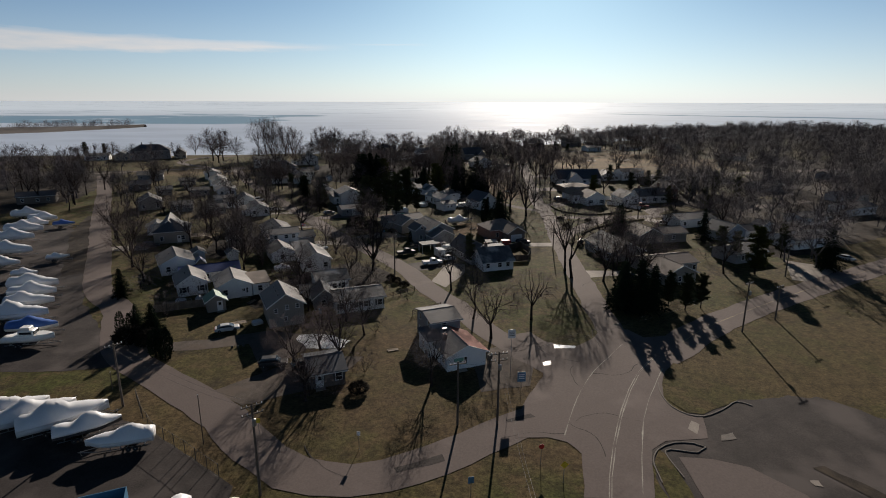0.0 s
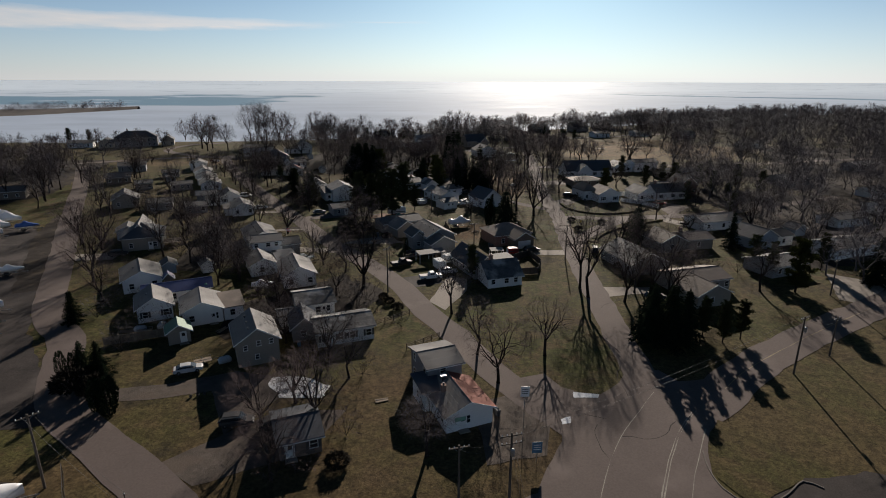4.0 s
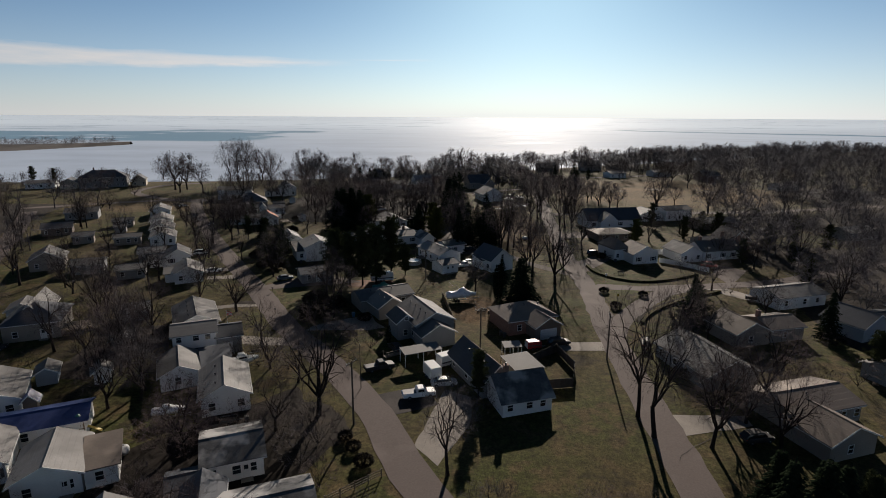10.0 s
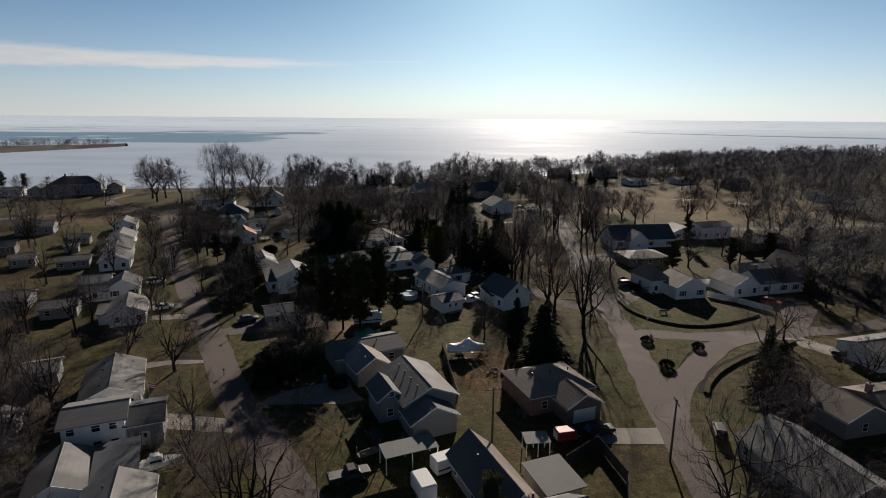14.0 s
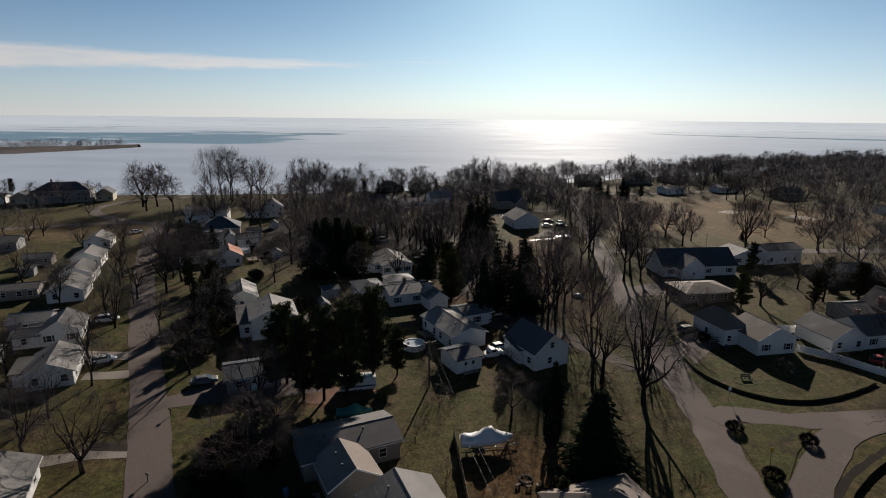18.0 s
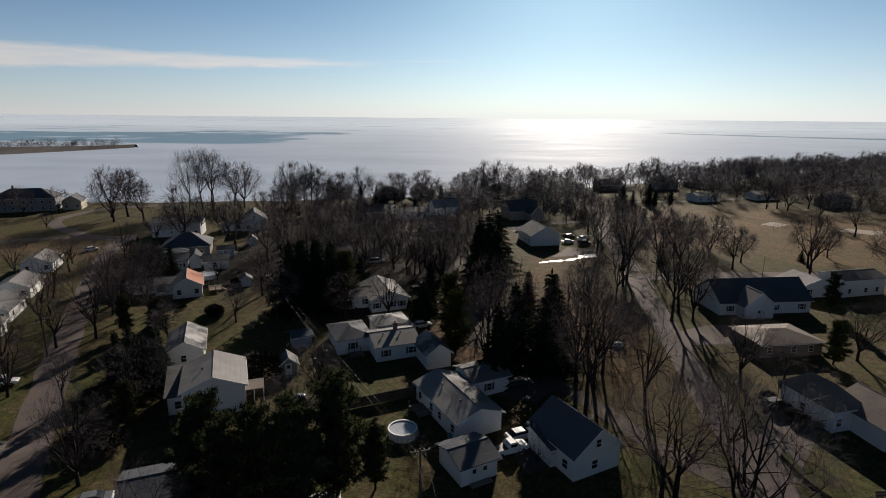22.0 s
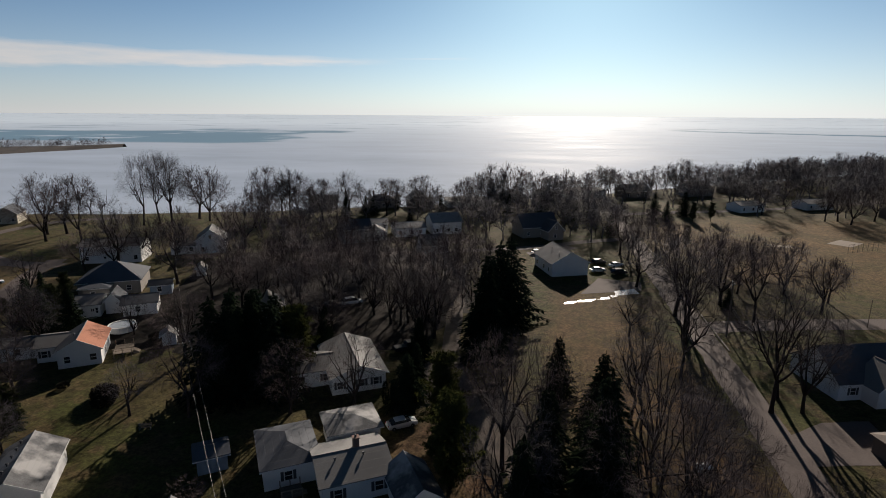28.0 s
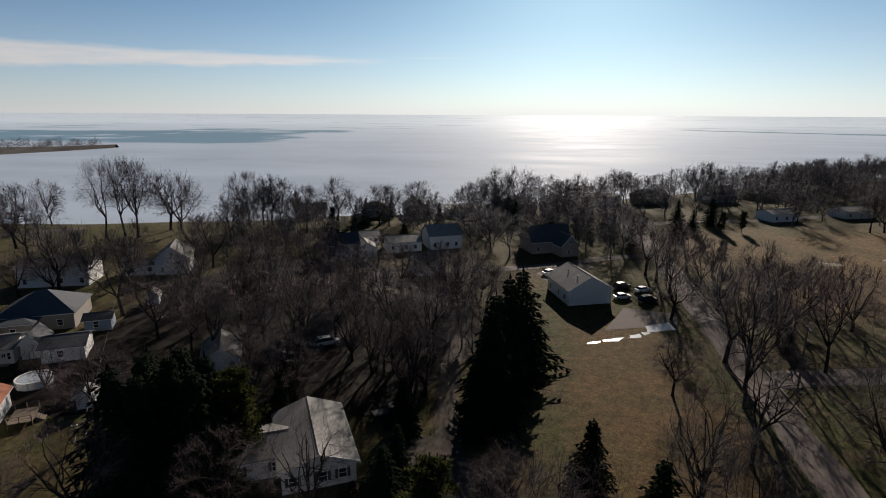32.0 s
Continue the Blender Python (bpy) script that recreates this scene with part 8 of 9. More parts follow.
POLES = {"field": (58.8, 101.1, 10.4, 30), "field_b": (68.9, 107.4, 7.5, 30), "cove": (-21.1, 54.7, 12.0, 35), "yard": (-47.5, 73.6, 10.2, 50), "junction_a": (2.1, 69.0, 9.8, 15), "junction_b": (7.7, 69.1, 11.3, 15),
         "lane": (-12.4, 136.4, 10.6, 60), "garden_a": (8.4, 162.6, 9.4, 20), "garden_b": (-4.3, 211.1, 8.6, 20), "garden_c": (-46.3, 276.0, 9.0, 40), "park": (51.6, 307.1, 12.0, 80),
         "street": (-79.8, 247.5, 8.0, 60), "east": (87.7, 135.6, 8.5, 30), "corner": (79.0, 221.2, 7.5, 10), "drive": (32.8, 160.0, 9.4, 85)}
for key, (x, y, h, turn) in POLES.items():
    utility_pole(x, y, h, turn, 2 if key in ("cove", "junction_b") else 1, key in ("cove", "junction_b", "field"))


def wire(a, b, za, zb, side=0.0, sag=0.9, label="sagging overhead power line between poles"):
    """a, b: (x, y, height) of the two ends over the ground."""
    A, B = Vector((a[0], a[1], gz(a[0], a[1]) + za)), Vector((b[0], b[1], gz(b[0], b[1]) + zb))
    d = (B - A).normalized()
    n = Vector((-d.y, d.x, 0)) * side
    pts = [A.lerp(B, t / 14) + n - Vector((0, 0, sag * 4 * (t / 14) * (1 - t / 14))) for t in range(15)]
    ob = new("wire", mesh_of("wire", *tube(pts, [0.011] * 15, 4), WIRE))
    return tagged(ob, label, "wire")


for a, b in (("garden_a", "garden_b"), ("garden_b", "garden_c"), ("junction_a", "junction_b"), ("cove", "yard"), ("junction_b", "field"), ("field", "field_b")):
    for s in (-0.5, 0.5):
        wire(POLES[a], POLES[b], POLES[a][2] - 0.2, POLES[b][2] - 0.2, s, 1.1)
for s in (0.0, 0.4):
    wire(POLES["junction_b"], (8.4, 40.0), 9.5, 9.0, s, 0.8)
wire(POLES["garden_c"], (-92, 352), 8.6, 8.6, 0.0, 1.4)
wire(POLES["lane"], (-23.0, 124.0), 10.0, 3.2, 0.0, 0.5, "thin service wire to a low house")
wire(POLES["garden_b"], (1.0, 226.0), 8.0, 3.4, 0.0, 0.5, "thin service wire to a white house")


def slim_pole(x, y, h, label, mat=None):
    ob = thing("lamp_post" if h > 4 else "post", x, y, label, "post")
    part("post", tube([(0, 0, -0.2), (0, 0, h)], [0.07, 0.05], 7), mat or POLE_WOOD, ob)
    part("cap", moved(lathe([(0.08, 0), (0.1, 0.05), (0.03, 0.12)], 8), Matrix.Translation((0, 0, h))), STEEL, ob)


slim_pole(-31.7, 64.4, 7.3, "slim dark pole beside a boat yard")
slim_pole(-51.8, 78.4, 3.0, "short dark post on a verge")
slim_pole(84.0, 314.7, 6.4, "slim pole beside a playing field")
slim_pole(-13.0, 147.7, 8.2, "slim dark pole beside a street")


def sign(x, y, h, shape, mat, label, w=0.75, turn=0.0, bars=None):
    ob = thing("road_sign", x, y, label, "sign", turn=turn)
    part("post", tube([(0, 0, -0.2), (0, 0, h)], [0.04, 0.035], 6), STEEL, ob)
    r = w / 2
    if shape == "octagon":
        ring = [(r * 1.08 * math.cos(math.pi / 8 + k * math.pi / 4), r * 1.08 * math.sin(math.pi / 8 + k * math.pi / 4)) for k in range(8)]
    elif shape == "diamond":
        ring = [(0, -r * 1.3), (r * 1.3, 0), (0, r * 1.3), (-r * 1.3, 0)]
    else:
        ring = [(-r, -r * 1.25), (r, -r * 1.25), (r, r * 1.25), (-r, r * 1.25)]
    zc = h - r * 0.8
    part("plate", loft([[(a, -0.06, zc + b) for a, b in ring], [(a, -0.035, zc + b) for a, b in ring]]), mat, ob)
    if bars:
        for k in range(3):
            part("bar", box(-r * 0.7, -0.068, zc + r * (0.55 - 0.5 * k) - 0.05, r * 0.7, -0.058, zc + r * (0.55 - 0.5 * k) + 0.05), bars, ob)
    return ob


sign(12.4, 60.6, 2.8, "octagon", SIGN_RED, "red stop sign on a steel post on a lawn tip", 0.7, 8)
sign(14.5, 57.0, 2.9, "diamond", SIGN_YELLOW, "yellow diamond road sign on a steel post", 0.8, 8)
sign(3.3, 54.7, 2.5, "square", SIGN_BLUE, "small dark sign on a post beside a road", 0.7, 10)
sign(11.2, 83.2, 8.0, "square", SIGN_WHITE, "tall white sign with unreadable lines on a pole", 1.2, 5, DARK_TRIM)
sign(12.3, 78.4, 3.0, "square", SIGN_BLUE, "blue board sign before a small house", 1.3, 5, SIGN_WHITE)
sign(46.2, 209.6, 2.4, "square", SIGN_WHITE, "small street sign at the corner of a lawn", 0.5, 0)
sign(44.4, 192.5, 2.3, "square", SIGN_YELLOW, "small sign on a three-cornered green", 0.5, 0)
sign(-10.9, 63.4, 2.6, "square", SIGN_WHITE, "small sign beside a curving street", 0.5, -20)
sign(-25.0, 66.6, 2.4, "square", SIGN_YELLOW, "small sign on a kerb beside a street", 0.5, 20)

flag = thing("flagpole", -43.9, 168.5, "white flagpole with a small striped flag", "flagpole")
part("pole", tube([(0, 0, -0.2), (0, 0, 6.2)], [0.05, 0.03], 7), SIGN_WHITE, flag)
for k in range(5):
    v = []
    for i in range(6):
        for z in (0, 0.16):
            v.append((0.04 + i * 0.22, 0.06 * math.sin(i * 1.3), 5.2 + k * 0.16 + z - 0.03 * i))
    v += [(a, b + 0.012, c) for a, b, c in v]
    f = [(2 * i, 2 * i + 2, 2 * i + 3, 2 * i + 1) for i in range(5)] + [(12 + 2 * i, 13 + 2 * i, 15 + 2 * i, 14 + 2 * i) for i in range(5)]
    part("stripe", (v, f), SIGN_RED if k % 2 == 0 else SIGN_WHITE, flag)


# ---------------------------------------------------------------- fences, decks, pools, yard things
def fence(pts, h, style, label):
    """Posts and boards along a line of corners; style: rail, board, picket or mesh."""
    ob = thing("fence", *pts[0], label, "fence")
    ox, oy, oz = ob.location
    post_mat = {"rail": WOOD, "board": WOOD_DARK, "picket": WOOD, "mesh": MESH_STEEL, "vinyl": TRIM, "grey": WOOD}[style]
    for (x0, y0), (x1, y1) in zip(pts, pts[1:]):
        L = math.hypot(x1 - x0, y1 - y0)
        a = math.atan2(y1 - y0, x1 - x0)
        n = max(1, round(L / 2.4))
        m0 = Matrix.Translation((x0 - ox, y0 - oy, gz(x0, y0) - oz)) @ Matrix.Rotation(a, 4, "Z")
        step = L / n
        for k in range(n + 1):
            pw = 0.035 if style == "mesh" else 0.06
            part("post", moved(box(k * step - pw, -pw, -0.4, k * step + pw, pw, h + 0.08), m0), post_mat, ob)
        for k in range(n):
            if style == "rail":
                for z in (0.4, 0.75, 1.1):
                    part("rail", moved(tube([(k * step, 0, z), ((k + 1) * step, 0, z + 0.02)], [0.06, 0.055], 6), m0), post_mat, ob)
            elif style == "mesh":
                part("rail", moved(join(tube([(k * step, 0, h), ((k + 1) * step, 0, h)], [0.02, 0.02], 5), tube([(k * step, 0, 0.1), ((k + 1) * step, 0, 0.1)], [0.012, 0.012], 5),
                                        *[tube([(k * step + step * q / 6, 0, 0.1), (k * step + step * q / 6, 0, h)], [0.008, 0.008], 3) for q in range(1, 6)]), m0), post_mat, ob)
            else:
                nb = 6 if style in ("board", "grey") else 8
                gap = 0.015 if style in ("board", "vinyl", "grey") else 0.1
                for q in range(nb):
                    u0 = k * step + 0.06 + (step - 0.12) * q / nb
                    part("board", moved(box(u0 + gap / 2, -0.03, 0.06, u0 + (step - 0.12) / nb - gap / 2, 0.0, h), m0), post_mat, ob)
                part("rail", moved(box(k * step, 0.0, h * 0.75, (k + 1) * step, 0.05, h * 0.75 + 0.08), m0), post_mat, ob)
    return ob


fence([(-13.0, 118.7), (-9.8, 121.5), (-6.7, 124.1)], 1.2, "rail", "weathered split-rail fence on a lawn")
fence([(-6.3, 108.9), (-3.4, 111.2), (-0.5, 113.6)], 1.2, "rail", "weathered split-rail fence beside a street")
fence([(69.0, 231.0), (74.3, 226.5), (79.5, 219.6)], 1.5, "vinyl", "low white vinyl fence round a lawn")
fence([(66.5, 240.5), (74.5, 241.0)], 1.8, "vinyl", "white vinyl fence behind a house")
fence([(18.2, 158.4), (23.6, 163.2), (25.4, 155.0), (23.8, 148.8), (19.2, 148.0)], 1.8, "board", "dark board fence round a back garden")
fence([(-18.2, 233.4), (-8.4, 238.6)], 1.8, "board", "dark board fence behind a house")
fence([(-61.6, 109.8), (-52.6, 113.7), (-50.4, 112.6)], 1.7, "grey", "weathered grey board fence in a yard")
fence([(-46.5, 75.5), (-42.8, 70.2), (-39.3, 66.4), (-33.2, 62.3), (-27.0, 57.6)], 2.0, "mesh", "galvanised chain-link fence along a boat yard")
fence([(-24.6, 232.0), (-20.5, 244.0), (-26.8, 247.0)], 1.4, "picket", "plain wooden picket fence between gardens")
fence([(119.5, 380.8), (126, 384), (132.3, 386.3)], 3.0, "mesh", "chain-link backstop of a ball field")
fence([(56.0, 305.0), (60.5, 330.0), (61.5, 345.0)], 1.1, "rail", "low rail fence beside the avenue")
fence([(-2.0, 161.0), (3.6, 176.0), (0.6, 196.0)], 1.5, "grey", "grey board fence along a garden line")


def deck(x, y, turn, w, d, z, label):
    ob = thing("deck", x, y, label, "deck", turn=turn)
    n = max(3, int(d / 0.3))
    for k in range(n):
        part("plank", box(0, d * k / n + 0.01, z - 0.06, w, d * (k + 1) / n - 0.01, z), WOOD, ob)
    for u in (0.1, w / 2, w - 0.1):
        for v in (0.1, d - 0.1):
            part("post", box(u - 0.06, v - 0.06, -0.4, u + 0.06, v + 0.06, z + 0.95), WOOD, ob)
    part("handrail", join(box(0, 0.04, z + 0.9, w, 0.14, z + 0.98), box(0, 0.04, z + 0.45, w, 0.1, z + 0.5)), WOOD, ob)
    part("steps", join(*[box(w + 0.28 * k, d * 0.3, -0.1, w + 0.28 * (k + 1), d * 0.6, z - 0.18 * (k + 1)) for k in range(max(1, int(z / 0.2)))]), WOOD, ob)


deck(-79.4, 168.8, 22, 4.6, 5.5, 1.3, "raised wooden deck beside a big tan house")
deck(52.6, 233.0, 12, 3.0, 8.0, 0.6, "pale wooden deck beside a white corner house")
deck(-6.6, 231.2, 32, 5.5, 4.0, 0.5, "low wooden deck behind a white ranch house")
deck(-67.0, 286.4, 28, 3.2, 4.6, 0.9, "small wooden deck beside a house")
deck(-9.8, 158.4, 35, 7.5, 1.4, 0.7, "long wooden access ramp with rails")
deck(-22.0, 251.2, 26, 2.6, 2.4, 0.5, "small wooden porch behind a house")


def pool(x, y, r, label, cover=None):
    ob = thing("pool", x, y, label, "pool")
    part("wall", lathe([(r, -0.2), (r, 1.25), (r - 0.06, 1.25), (r - 0.06, -0.2)], 28, False), POOL_WALL, ob)
    part("rim", lathe([(r + 0.1, 1.22), (r + 0.1, 1.3), (r - 0.14, 1.3), (r - 0.14, 1.22)], 28, False), TRIM, ob)
    part("cover", lathe([(r - 0.1, 1.1), (r - 0.2, 1.16), (r * 0.5, 1.12), (0.05, 1.1)], 28), cover or POOL_COVER, ob)
    for k in range(10):
        w = 2 * math.pi * k / 10
        part("upright", tube([(math.cos(w) * (r + 0.05), math.sin(w) * (r + 0.05), -0.1), (math.cos(w) * (r + 0.05), math.sin(w) * (r + 0.05), 1.25)], [0.06, 0.06], 5), TRIM, ob)
    part("ladder", join(tube([(r + 0.35, -0.3, 0), (r, -0.3, 1.6)], [0.03, 0.03], 5), tube([(r + 0.35, 0.3, 0), (r, 0.3, 1.6)], [0.03, 0.03], 5), *[box(r + 0.3 - 0.24 * z, -0.3, z, r + 0.4 - 0.24 * z, 0.3, z + 0.04) for z in (0.3, 0.6, 0.9, 1.2)]), STEEL, ob)


pool(-8.6, 227.0, 2.1, "round above-ground pool with a grey winter cover")
pool(-74.0, 299.8, 2.6, "round white above-ground pool on a lawn")
patch("tarpaulin", [(-21.0, 93.4), (-18.4, 93.0), (-17.4, 96.4), (-20.0, 97.4)], 0.12, WRAP, "crumpled pale tarpaulin on the ground", "tarpaulin", 0.5, "")

def canopy(x, y, turn, w, d, h, mat, label):
    ob = thing("carport", x, y, label, "carport", turn=turn)
    part("roof", ([(0, 0, h), (w, 0, h), (w, d, h + 0.25), (0, d, h + 0.25), (0, 0, h + 0.1), (w, 0, h + 0.1), (w, d, h + 0.35), (0, d, h + 0.35)],
                  [(3, 2, 1, 0), (4, 5, 6, 7), (0, 1, 5, 4), (1, 2, 6, 5), (2, 3, 7, 6), (3, 0, 4, 7)]), mat, ob)
    for u in (0.15, w / 2, w - 0.15):
        for v in (0.15, d - 0.15):
            part("post", box(u - 0.06, v - 0.06, -0.3, u + 0.06, v + 0.06, h + 0.02), TRIM, ob)


canopy(-6.0, 155.6, 24, 7.6, 3.2, 2.5, ROOFS["light"], "long pale carport roof on posts beside a house")
canopy(12.9, 160.0, 8, 3.6, 2.6, 2.2, ROOFS["light"], "small open shelter with a pale roof")
canopy(-35.4, 233.8, 22, 3.2, 3.2, 2.3, ROOFS["brown"], "small garden pavilion with a brown roof")

cont = thing("container", -42.0, 48.0, "open blue steel skip in a boat yard", "skip", turn=23)
for nm, g_ in (("floor_plate", box(0, 0, 0.1, 8, 2.6, 0.2)), ("side", box(0, 0, 0.1, 8, 0.08, 2.2)), ("side", box(0, 2.52, 0.1, 8, 2.6, 2.2)), ("end", box(0, 0.08, 0.1, 0.08, 2.52, 2.2)), ("end", box(7.92, 0.08, 0.1, 8, 2.52, 2.2))):
    part(nm, g_, SIGN_BLUE, cont)
for k in range(12):
    part("rib", box(0.3 + k * 0.65, -0.07, 0.1, 0.42 + k * 0.65, 0.0, 2.2), SIGN_BLUE, cont)


def bench(x, y, turn, label):
    ob = thing("bench", x, y, label, "bench", turn=turn)
    for k in range(3):
        part("slat", box(-0.9, -0.2 + k * 0.15, 0.42, 0.9, -0.08 + k * 0.15, 0.46), WOOD, ob)
    part("backrest", box(-0.9, 0.26, 0.5, 0.9, 0.31, 0.9), WOOD, ob)
    for u in (-0.75, 0.75):
        part("leg", box(u - 0.05, -0.2, 0, u + 0.05, 0.28, 0.42), STEEL, ob)


bench(-47.3, 264.7, 15, "pale bench on an open lawn")
bench(52.9, 218.0, 5, "low bench in a lawn bed")
for k in range(3):
    ob = thing("planter", -38.5 + k * 0.9, 93.2 + k * 0.4, "small dark planter on a lawn", "planter", "planters in a row")
    part("pot", lathe([(0.16, 0), (0.24, 0.35), (0.2, 0.36), (0.14, 0.1)], 10, False), DARK_TRIM, ob)


# ---------------------------------------------------------------- fire pit, garden ring, stones and logs
def stone_ring(name, x, y, rx, ry, n, size, label, category):
    ob = thing(name, x, y, label, category)
    rng = random.Random(int(x * 7))
    for k in range(n):
        a = 2 * math.pi * k / n
        s = size * rng.uniform(0.8, 1.2)
        part("stone", moved(soft_box(-s * 0.6, -s * 0.4, -0.1, s * 0.6, s * 0.4, s * 0.9, s * 0.15), Matrix.Translation((math.cos(a) * rx, math.sin(a) * ry, 0)) @ Matrix.Rotation(a + math.pi / 2, 4, "Z")), CONCRETE, ob)
    return ob


stone_ring("fire_pit", 10.4, 186.7, 0.85, 0.85, 12, 0.26, "round stone fire pit on a dry lawn", "fire pit")
stone_ring("garden_ring", 52.3, 216.9, 2.0, 1.5, 20, 0.16, "oval ring of pale edging stones on a lawn", "garden bed")
for x, y, turn in ((9.2, 185.2, 40), (10.6, 185.0, 10), (11.7, 185.3, 100)):
    stool = thing("stool", x, y, "small pale wooden seat beside a fire pit", "stool", turn=turn)
    part("seat", soft_box(-0.35, -0.18, 0.36, 0.35, 0.18, 0.44, 0.03), WOOD, stool)
    for u in (-0.26, 0.26):
        part("leg", box(u - 0.04, -0.15, -0.05, u + 0.04, 0.15, 0.36), WOOD, stool)
for x, y, turn in ((-44.0, 198.8, 55), (-38.6, 183.2, 55), (-30.6, 169.6, 55), (-55.4, 205.0, 235), (-20.4, 161.6, 235), (38.4, 158.0, 90), (44.6, 247.0, 80)):
    post = thing("mailbox", x, y, "dark mailbox on a wooden post beside a street", "mailbox", turn=turn)
    part("post", box(-0.05, -0.05, -0.3, 0.05, 0.05, 1.05), WOOD, post)
    part("box", soft_box(-0.12, -0.28, 1.05, 0.12, 0.28, 1.3, 0.06), DARK_TRIM, post)


def wheeled_bin(x, y, turn, mat, label):
    ob = thing("wheeled_bin", x, y, label, "bin", turn=turn)
    body = part("body", loft([[(-0.24, -0.27, 0.06), (0.24, -0.27, 0.06), (0.24, 0.27, 0.06), (-0.24, 0.27, 0.06)], [(-0.3, -0.36, 0.98), (0.3, -0.36, 0.98), (0.3, 0.36, 0.98), (-0.3, 0.36, 0.98)]]), mat, ob)
    part("lid", soft_box(-0.32, -0.4, 0.98, 0.32, 0.38, 1.08, 0.05), mat, body)
    part("handle", tube([(-0.25, 0.42, 0.95), (0.25, 0.42, 0.95)], [0.025, 0.025], 5), mat, body)
    for u in (-0.24, 0.24):
        part("wheel", moved(lathe([(0.03, -0.03), (0.12, -0.03), (0.12, 0.03), (0.03, 0.03)], 10), Matrix.Translation((u, 0.3, 0.12)) @ Matrix.Rotation(math.pi / 2, 4, "Y")), RUBBER, ob)
    return ob


for k, (x, y, turn) in enumerate(((-1.6, 226.2, 30), (-0.9, 224.9, 32), (-28.2, 249.2, 20), (-19.9, 181.6, 28), (14.0, 170.4, 20), (13.3, 171.2, 15), (-37.0, 147.4, 25), (-39.6, 117.0, 20), (-28.9, 136.8, 25), (-46.2, 166.6, 25), (-2.8, 90.6, 20), (8.3, 88.8, 25), (-26.0, 110.0, 20), (55.0, 230.6, 12), (-43.6, 226.6, 22))):
    wheeled_bin(x, y, turn, DARK_TRIM if k % 3 else SIGN_BLUE, "dark wheeled bin beside a house wall" if k % 3 else "blue wheeled bin beside a house wall")


# ---------------------------------------------------------------- back-garden clutter
def flat_trailer(x, y, turn, L, label):
    ob = thing("utility_trailer", x, y, label, "trailer", turn=turn)
    part("bed", box(-L / 2, -0.8, 0.45, L / 2, 0.8, 0.53), WOOD, ob)
    for s in (-0.8, 0.8):
        part("side_rail", tube([(-L / 2, s, 0.9), (L / 2, s, 0.9)], [0.03, 0.03], 5), STEEL, ob)
        for u in (-L / 2, 0, L / 2):
            part("stake", tube([(u, s, 0.5), (u, s, 0.92)], [0.03, 0.03], 4), STEEL, ob)
        wheel(ob, 0, s * 1.12, 0.3, 0.18)
    part("drawbar", tube([(L / 2, 0, 0.48), (L / 2 + 1.2, 0, 0.45)], [0.05, 0.05], 5), STEEL, ob)
    return ob


flat_trailer(-41.0, 103.8, 30, 2.8, "low flat trailer with wooden bed beside a drive")
flat_trailer(-56.9, 115.0, 15, 2.6, "flat trailer behind a board fence")
flat_trailer(-31.5, 136.4, 20, 2.4, "small flat trailer behind a white house")

tower = thing("play_tower", -52.3, 133.2, "small wooden play tower with a peaked roof", "play tower", turn=20)
for u in (-0.8, 0.8):
    for v in (-0.8, 0.8):
        part("post", box(u - 0.06, v - 0.06, -0.2, u + 0.06, v + 0.06, 2.6), WOOD, tower)
part("platform", box(-0.9, -0.9, 1.2, 0.9, 0.9, 1.3), WOOD, tower)
part("roof", ([(-1, -1, 2.5), (1, -1, 2.5), (1, 1, 2.5), (-1, 1, 2.5), (0, 0, 3.3)], [(0, 1, 4), (1, 2, 4), (2, 3, 4), (3, 0, 4), (3, 2, 1, 0)]), WRAP_GREEN, tower)
part("slide", ([(0.9, -0.3, 1.25), (2.8, -0.3, 0.15), (2.8, 0.3, 0.15), (0.9, 0.3, 1.25), (0.9, -0.3, 1.17), (2.8, -0.3, 0.07), (2.8, 0.3, 0.07), (0.9, 0.3, 1.17)], [(0, 1, 2, 3), (7, 6, 5, 4), (0, 4, 5, 1), (3, 2, 6, 7)]), SIGN_YELLOW, tower)
for u in (-0.7, -0.35, 0.0, 0.35, 0.7):
    part("rail", box(u - 0.03, -0.88, 1.3, u + 0.03, -0.84, 1.95), WOOD, tower)

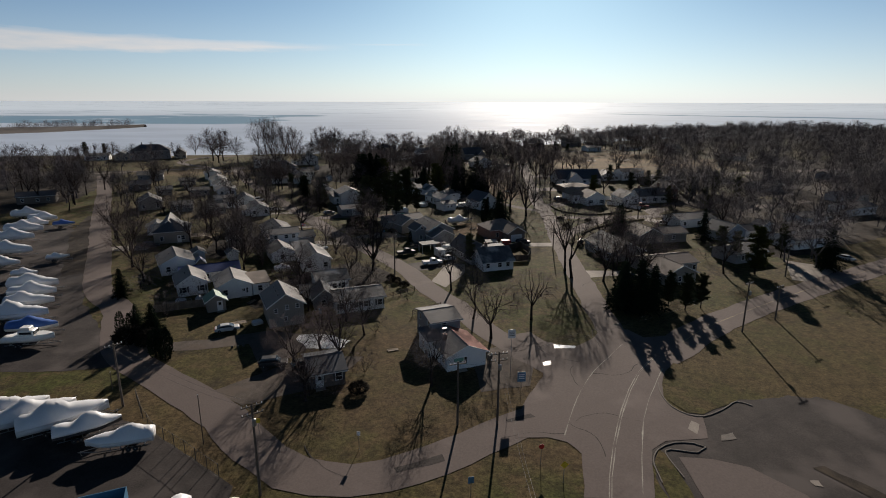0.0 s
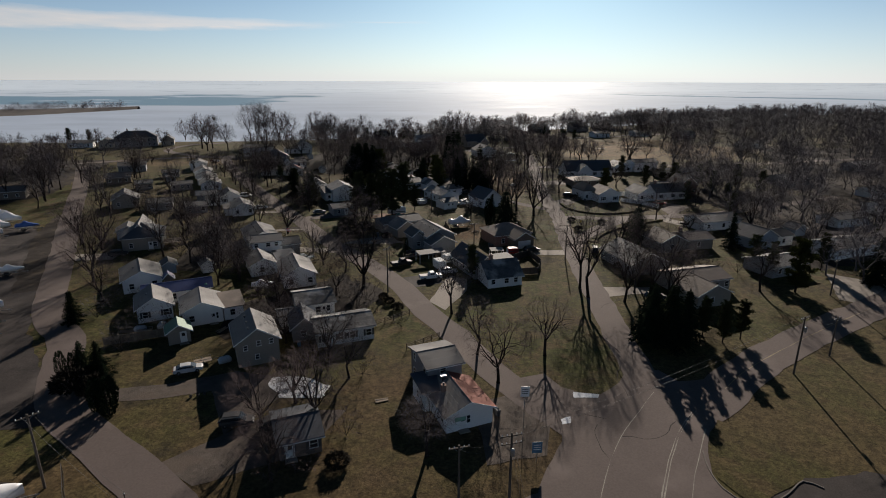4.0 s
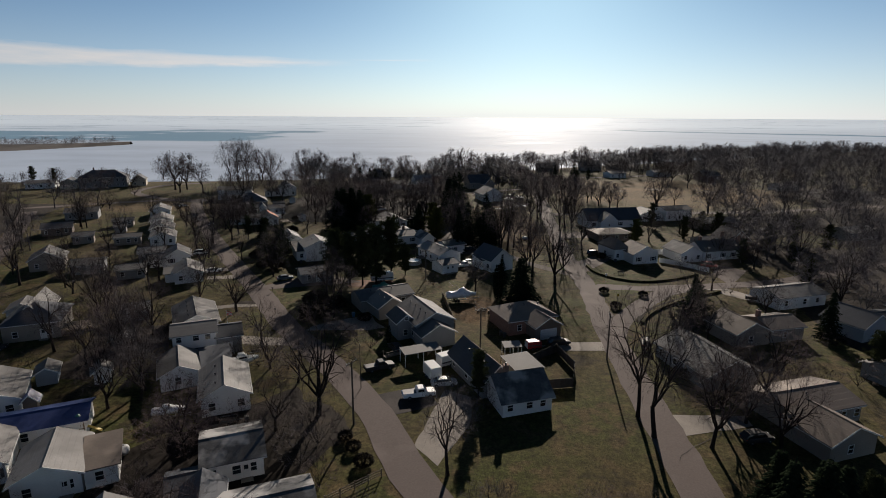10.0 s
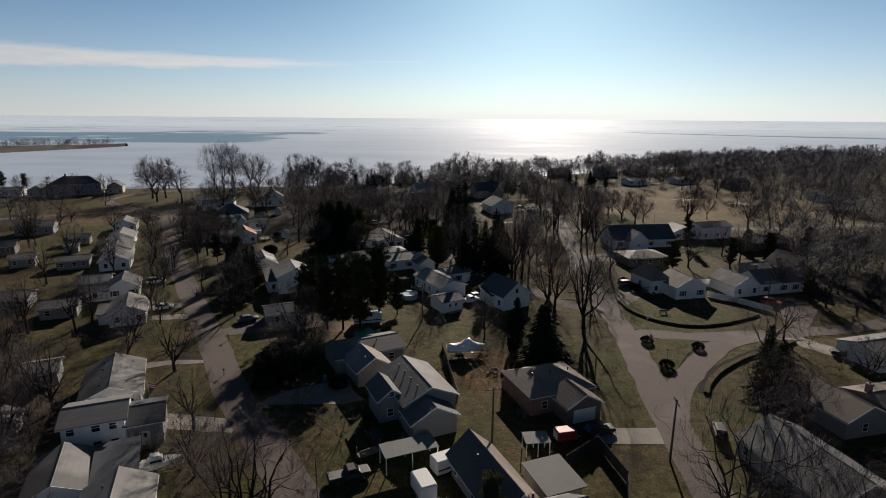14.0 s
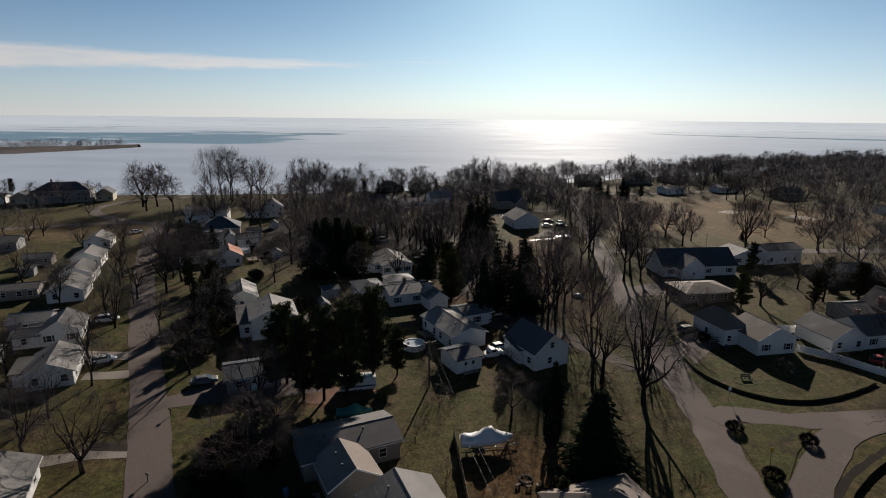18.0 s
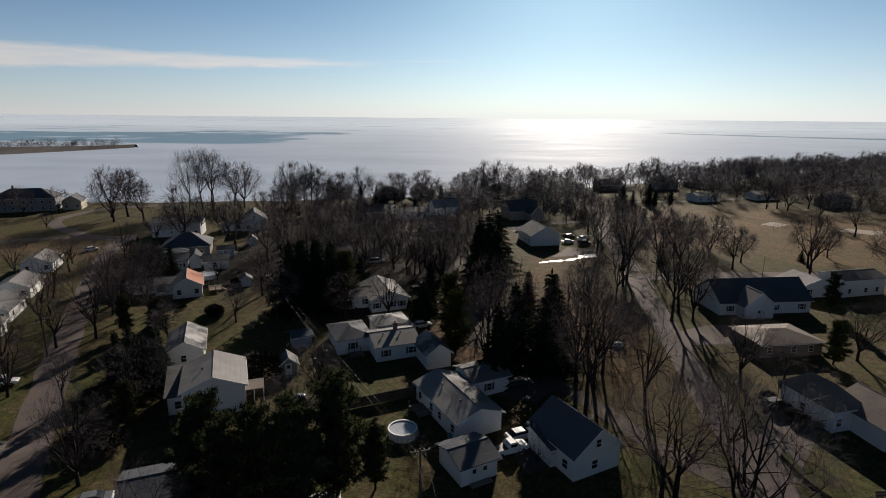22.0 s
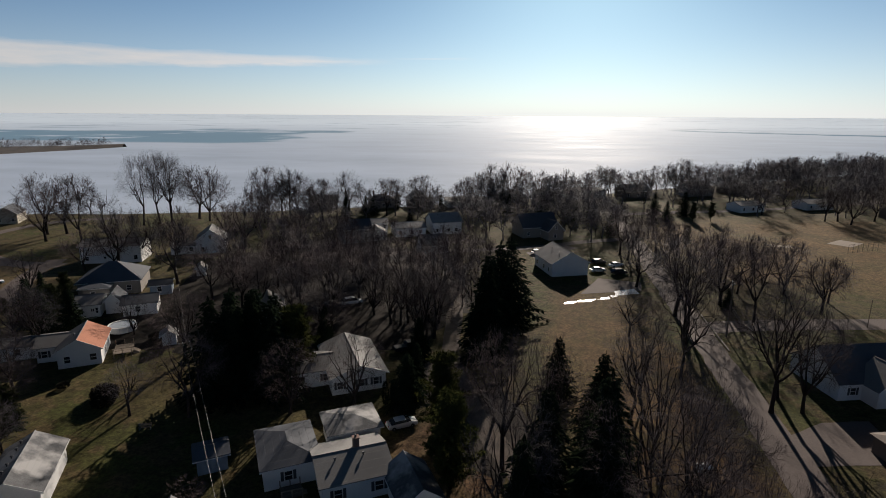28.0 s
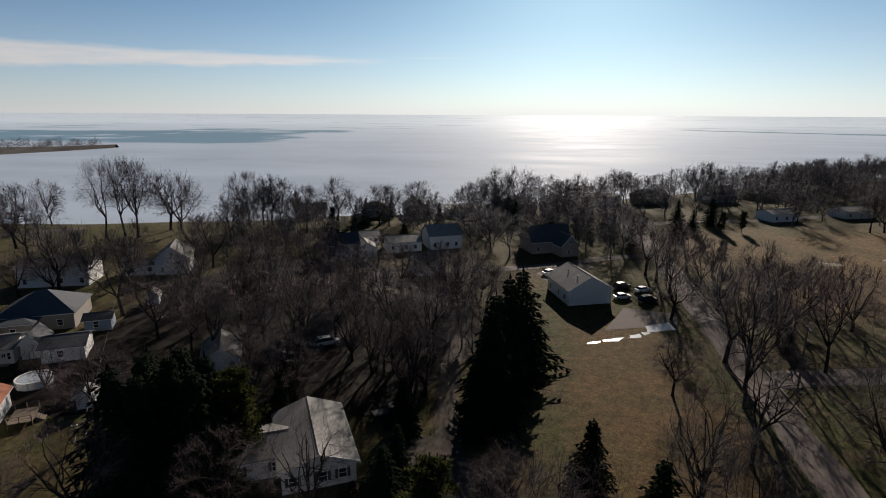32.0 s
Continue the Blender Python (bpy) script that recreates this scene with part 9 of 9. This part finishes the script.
tank = thing("gas_tank", -43.0, 128.2, "white domed gas tank beside a garden path", "tank")
part("shell", lathe([(0.02, 0.25), (0.55, 0.3), (0.75, 0.6), (0.78, 1.0), (0.6, 1.35), (0.25, 1.5), (0.02, 1.52)], 18), SIGN_WHITE, tank, smooth=True)
part("cap", lathe([(0.16, 1.5), (0.16, 1.66), (0.02, 1.7)], 10), STEEL, tank)
for a in (0.6, 2.7, 4.8):
    part("leg", box(math.cos(a) * 0.5 - 0.05, math.sin(a) * 0.5 - 0.05, -0.1, math.cos(a) * 0.5 + 0.05, math.sin(a) * 0.5 + 0.05, 0.4), STEEL, tank)


def plank_stack(x, y, turn, label, n=7, L=2.6, mat=None):
    ob = thing("plank_stack", x, y, label, "lumber", turn=turn)
    rng = random.Random(int(x * 3 + y))
    for k in range(n):
        u, a = rng.uniform(-0.5, 0.5), rng.uniform(-0.25, 0.25)
        part("plank", moved(box(-L / 2, -0.1, 0, L / 2, 0.1, 0.05), Matrix.Translation((0, u, 0.02 + 0.06 * (k // 2))) @ Matrix.Rotation(a * 0.4, 4, "Z")), mat or WOOD, ob)
    return ob


plank_stack(-33.0, 135.6, 15, "loose stack of weathered planks in a yard")
plank_stack(-42.4, 116.4, 70, "heap of rusty-brown boards behind a tall house")
plank_stack(-60.6, 115.6, 10, "boards heaped against a fence")
plank_stack(-36.0, 162.6, 30, "pale boards beside a drive", 6, 2.0)
plank_stack(-37.6, 149.2, 110, "boards heaped beside a white house", 8, 2.4)
plank_stack(-9.0, 92.4, 20, "old boards lying on a lawn", 5, 2.0)
for x, y, turn in ((-58.4, 116.4, 12), (-55.0, 118.0, 100), (-37.5, 104.4, 35), (22.6, 178.2, 20), (-48.0, 156.0, 25), (30.6, 262.0, 10), (-27.0, 236.0, 15)):
    ob = thing("covered_heap", x, y, "low heap under a grey tarpaulin in a yard", "heap", turn=turn)
    part("tarpaulin", soft_box(-1.1, -0.7, -0.1, 1.1, 0.7, 0.85, 0.32), POOL_COVER, ob, smooth=True)
    for u in (-1.0, 1.0):
        part("brick", box(u - 0.12, -0.85, -0.05, u + 0.12, -0.7, 0.1), CHIMNEY, ob)
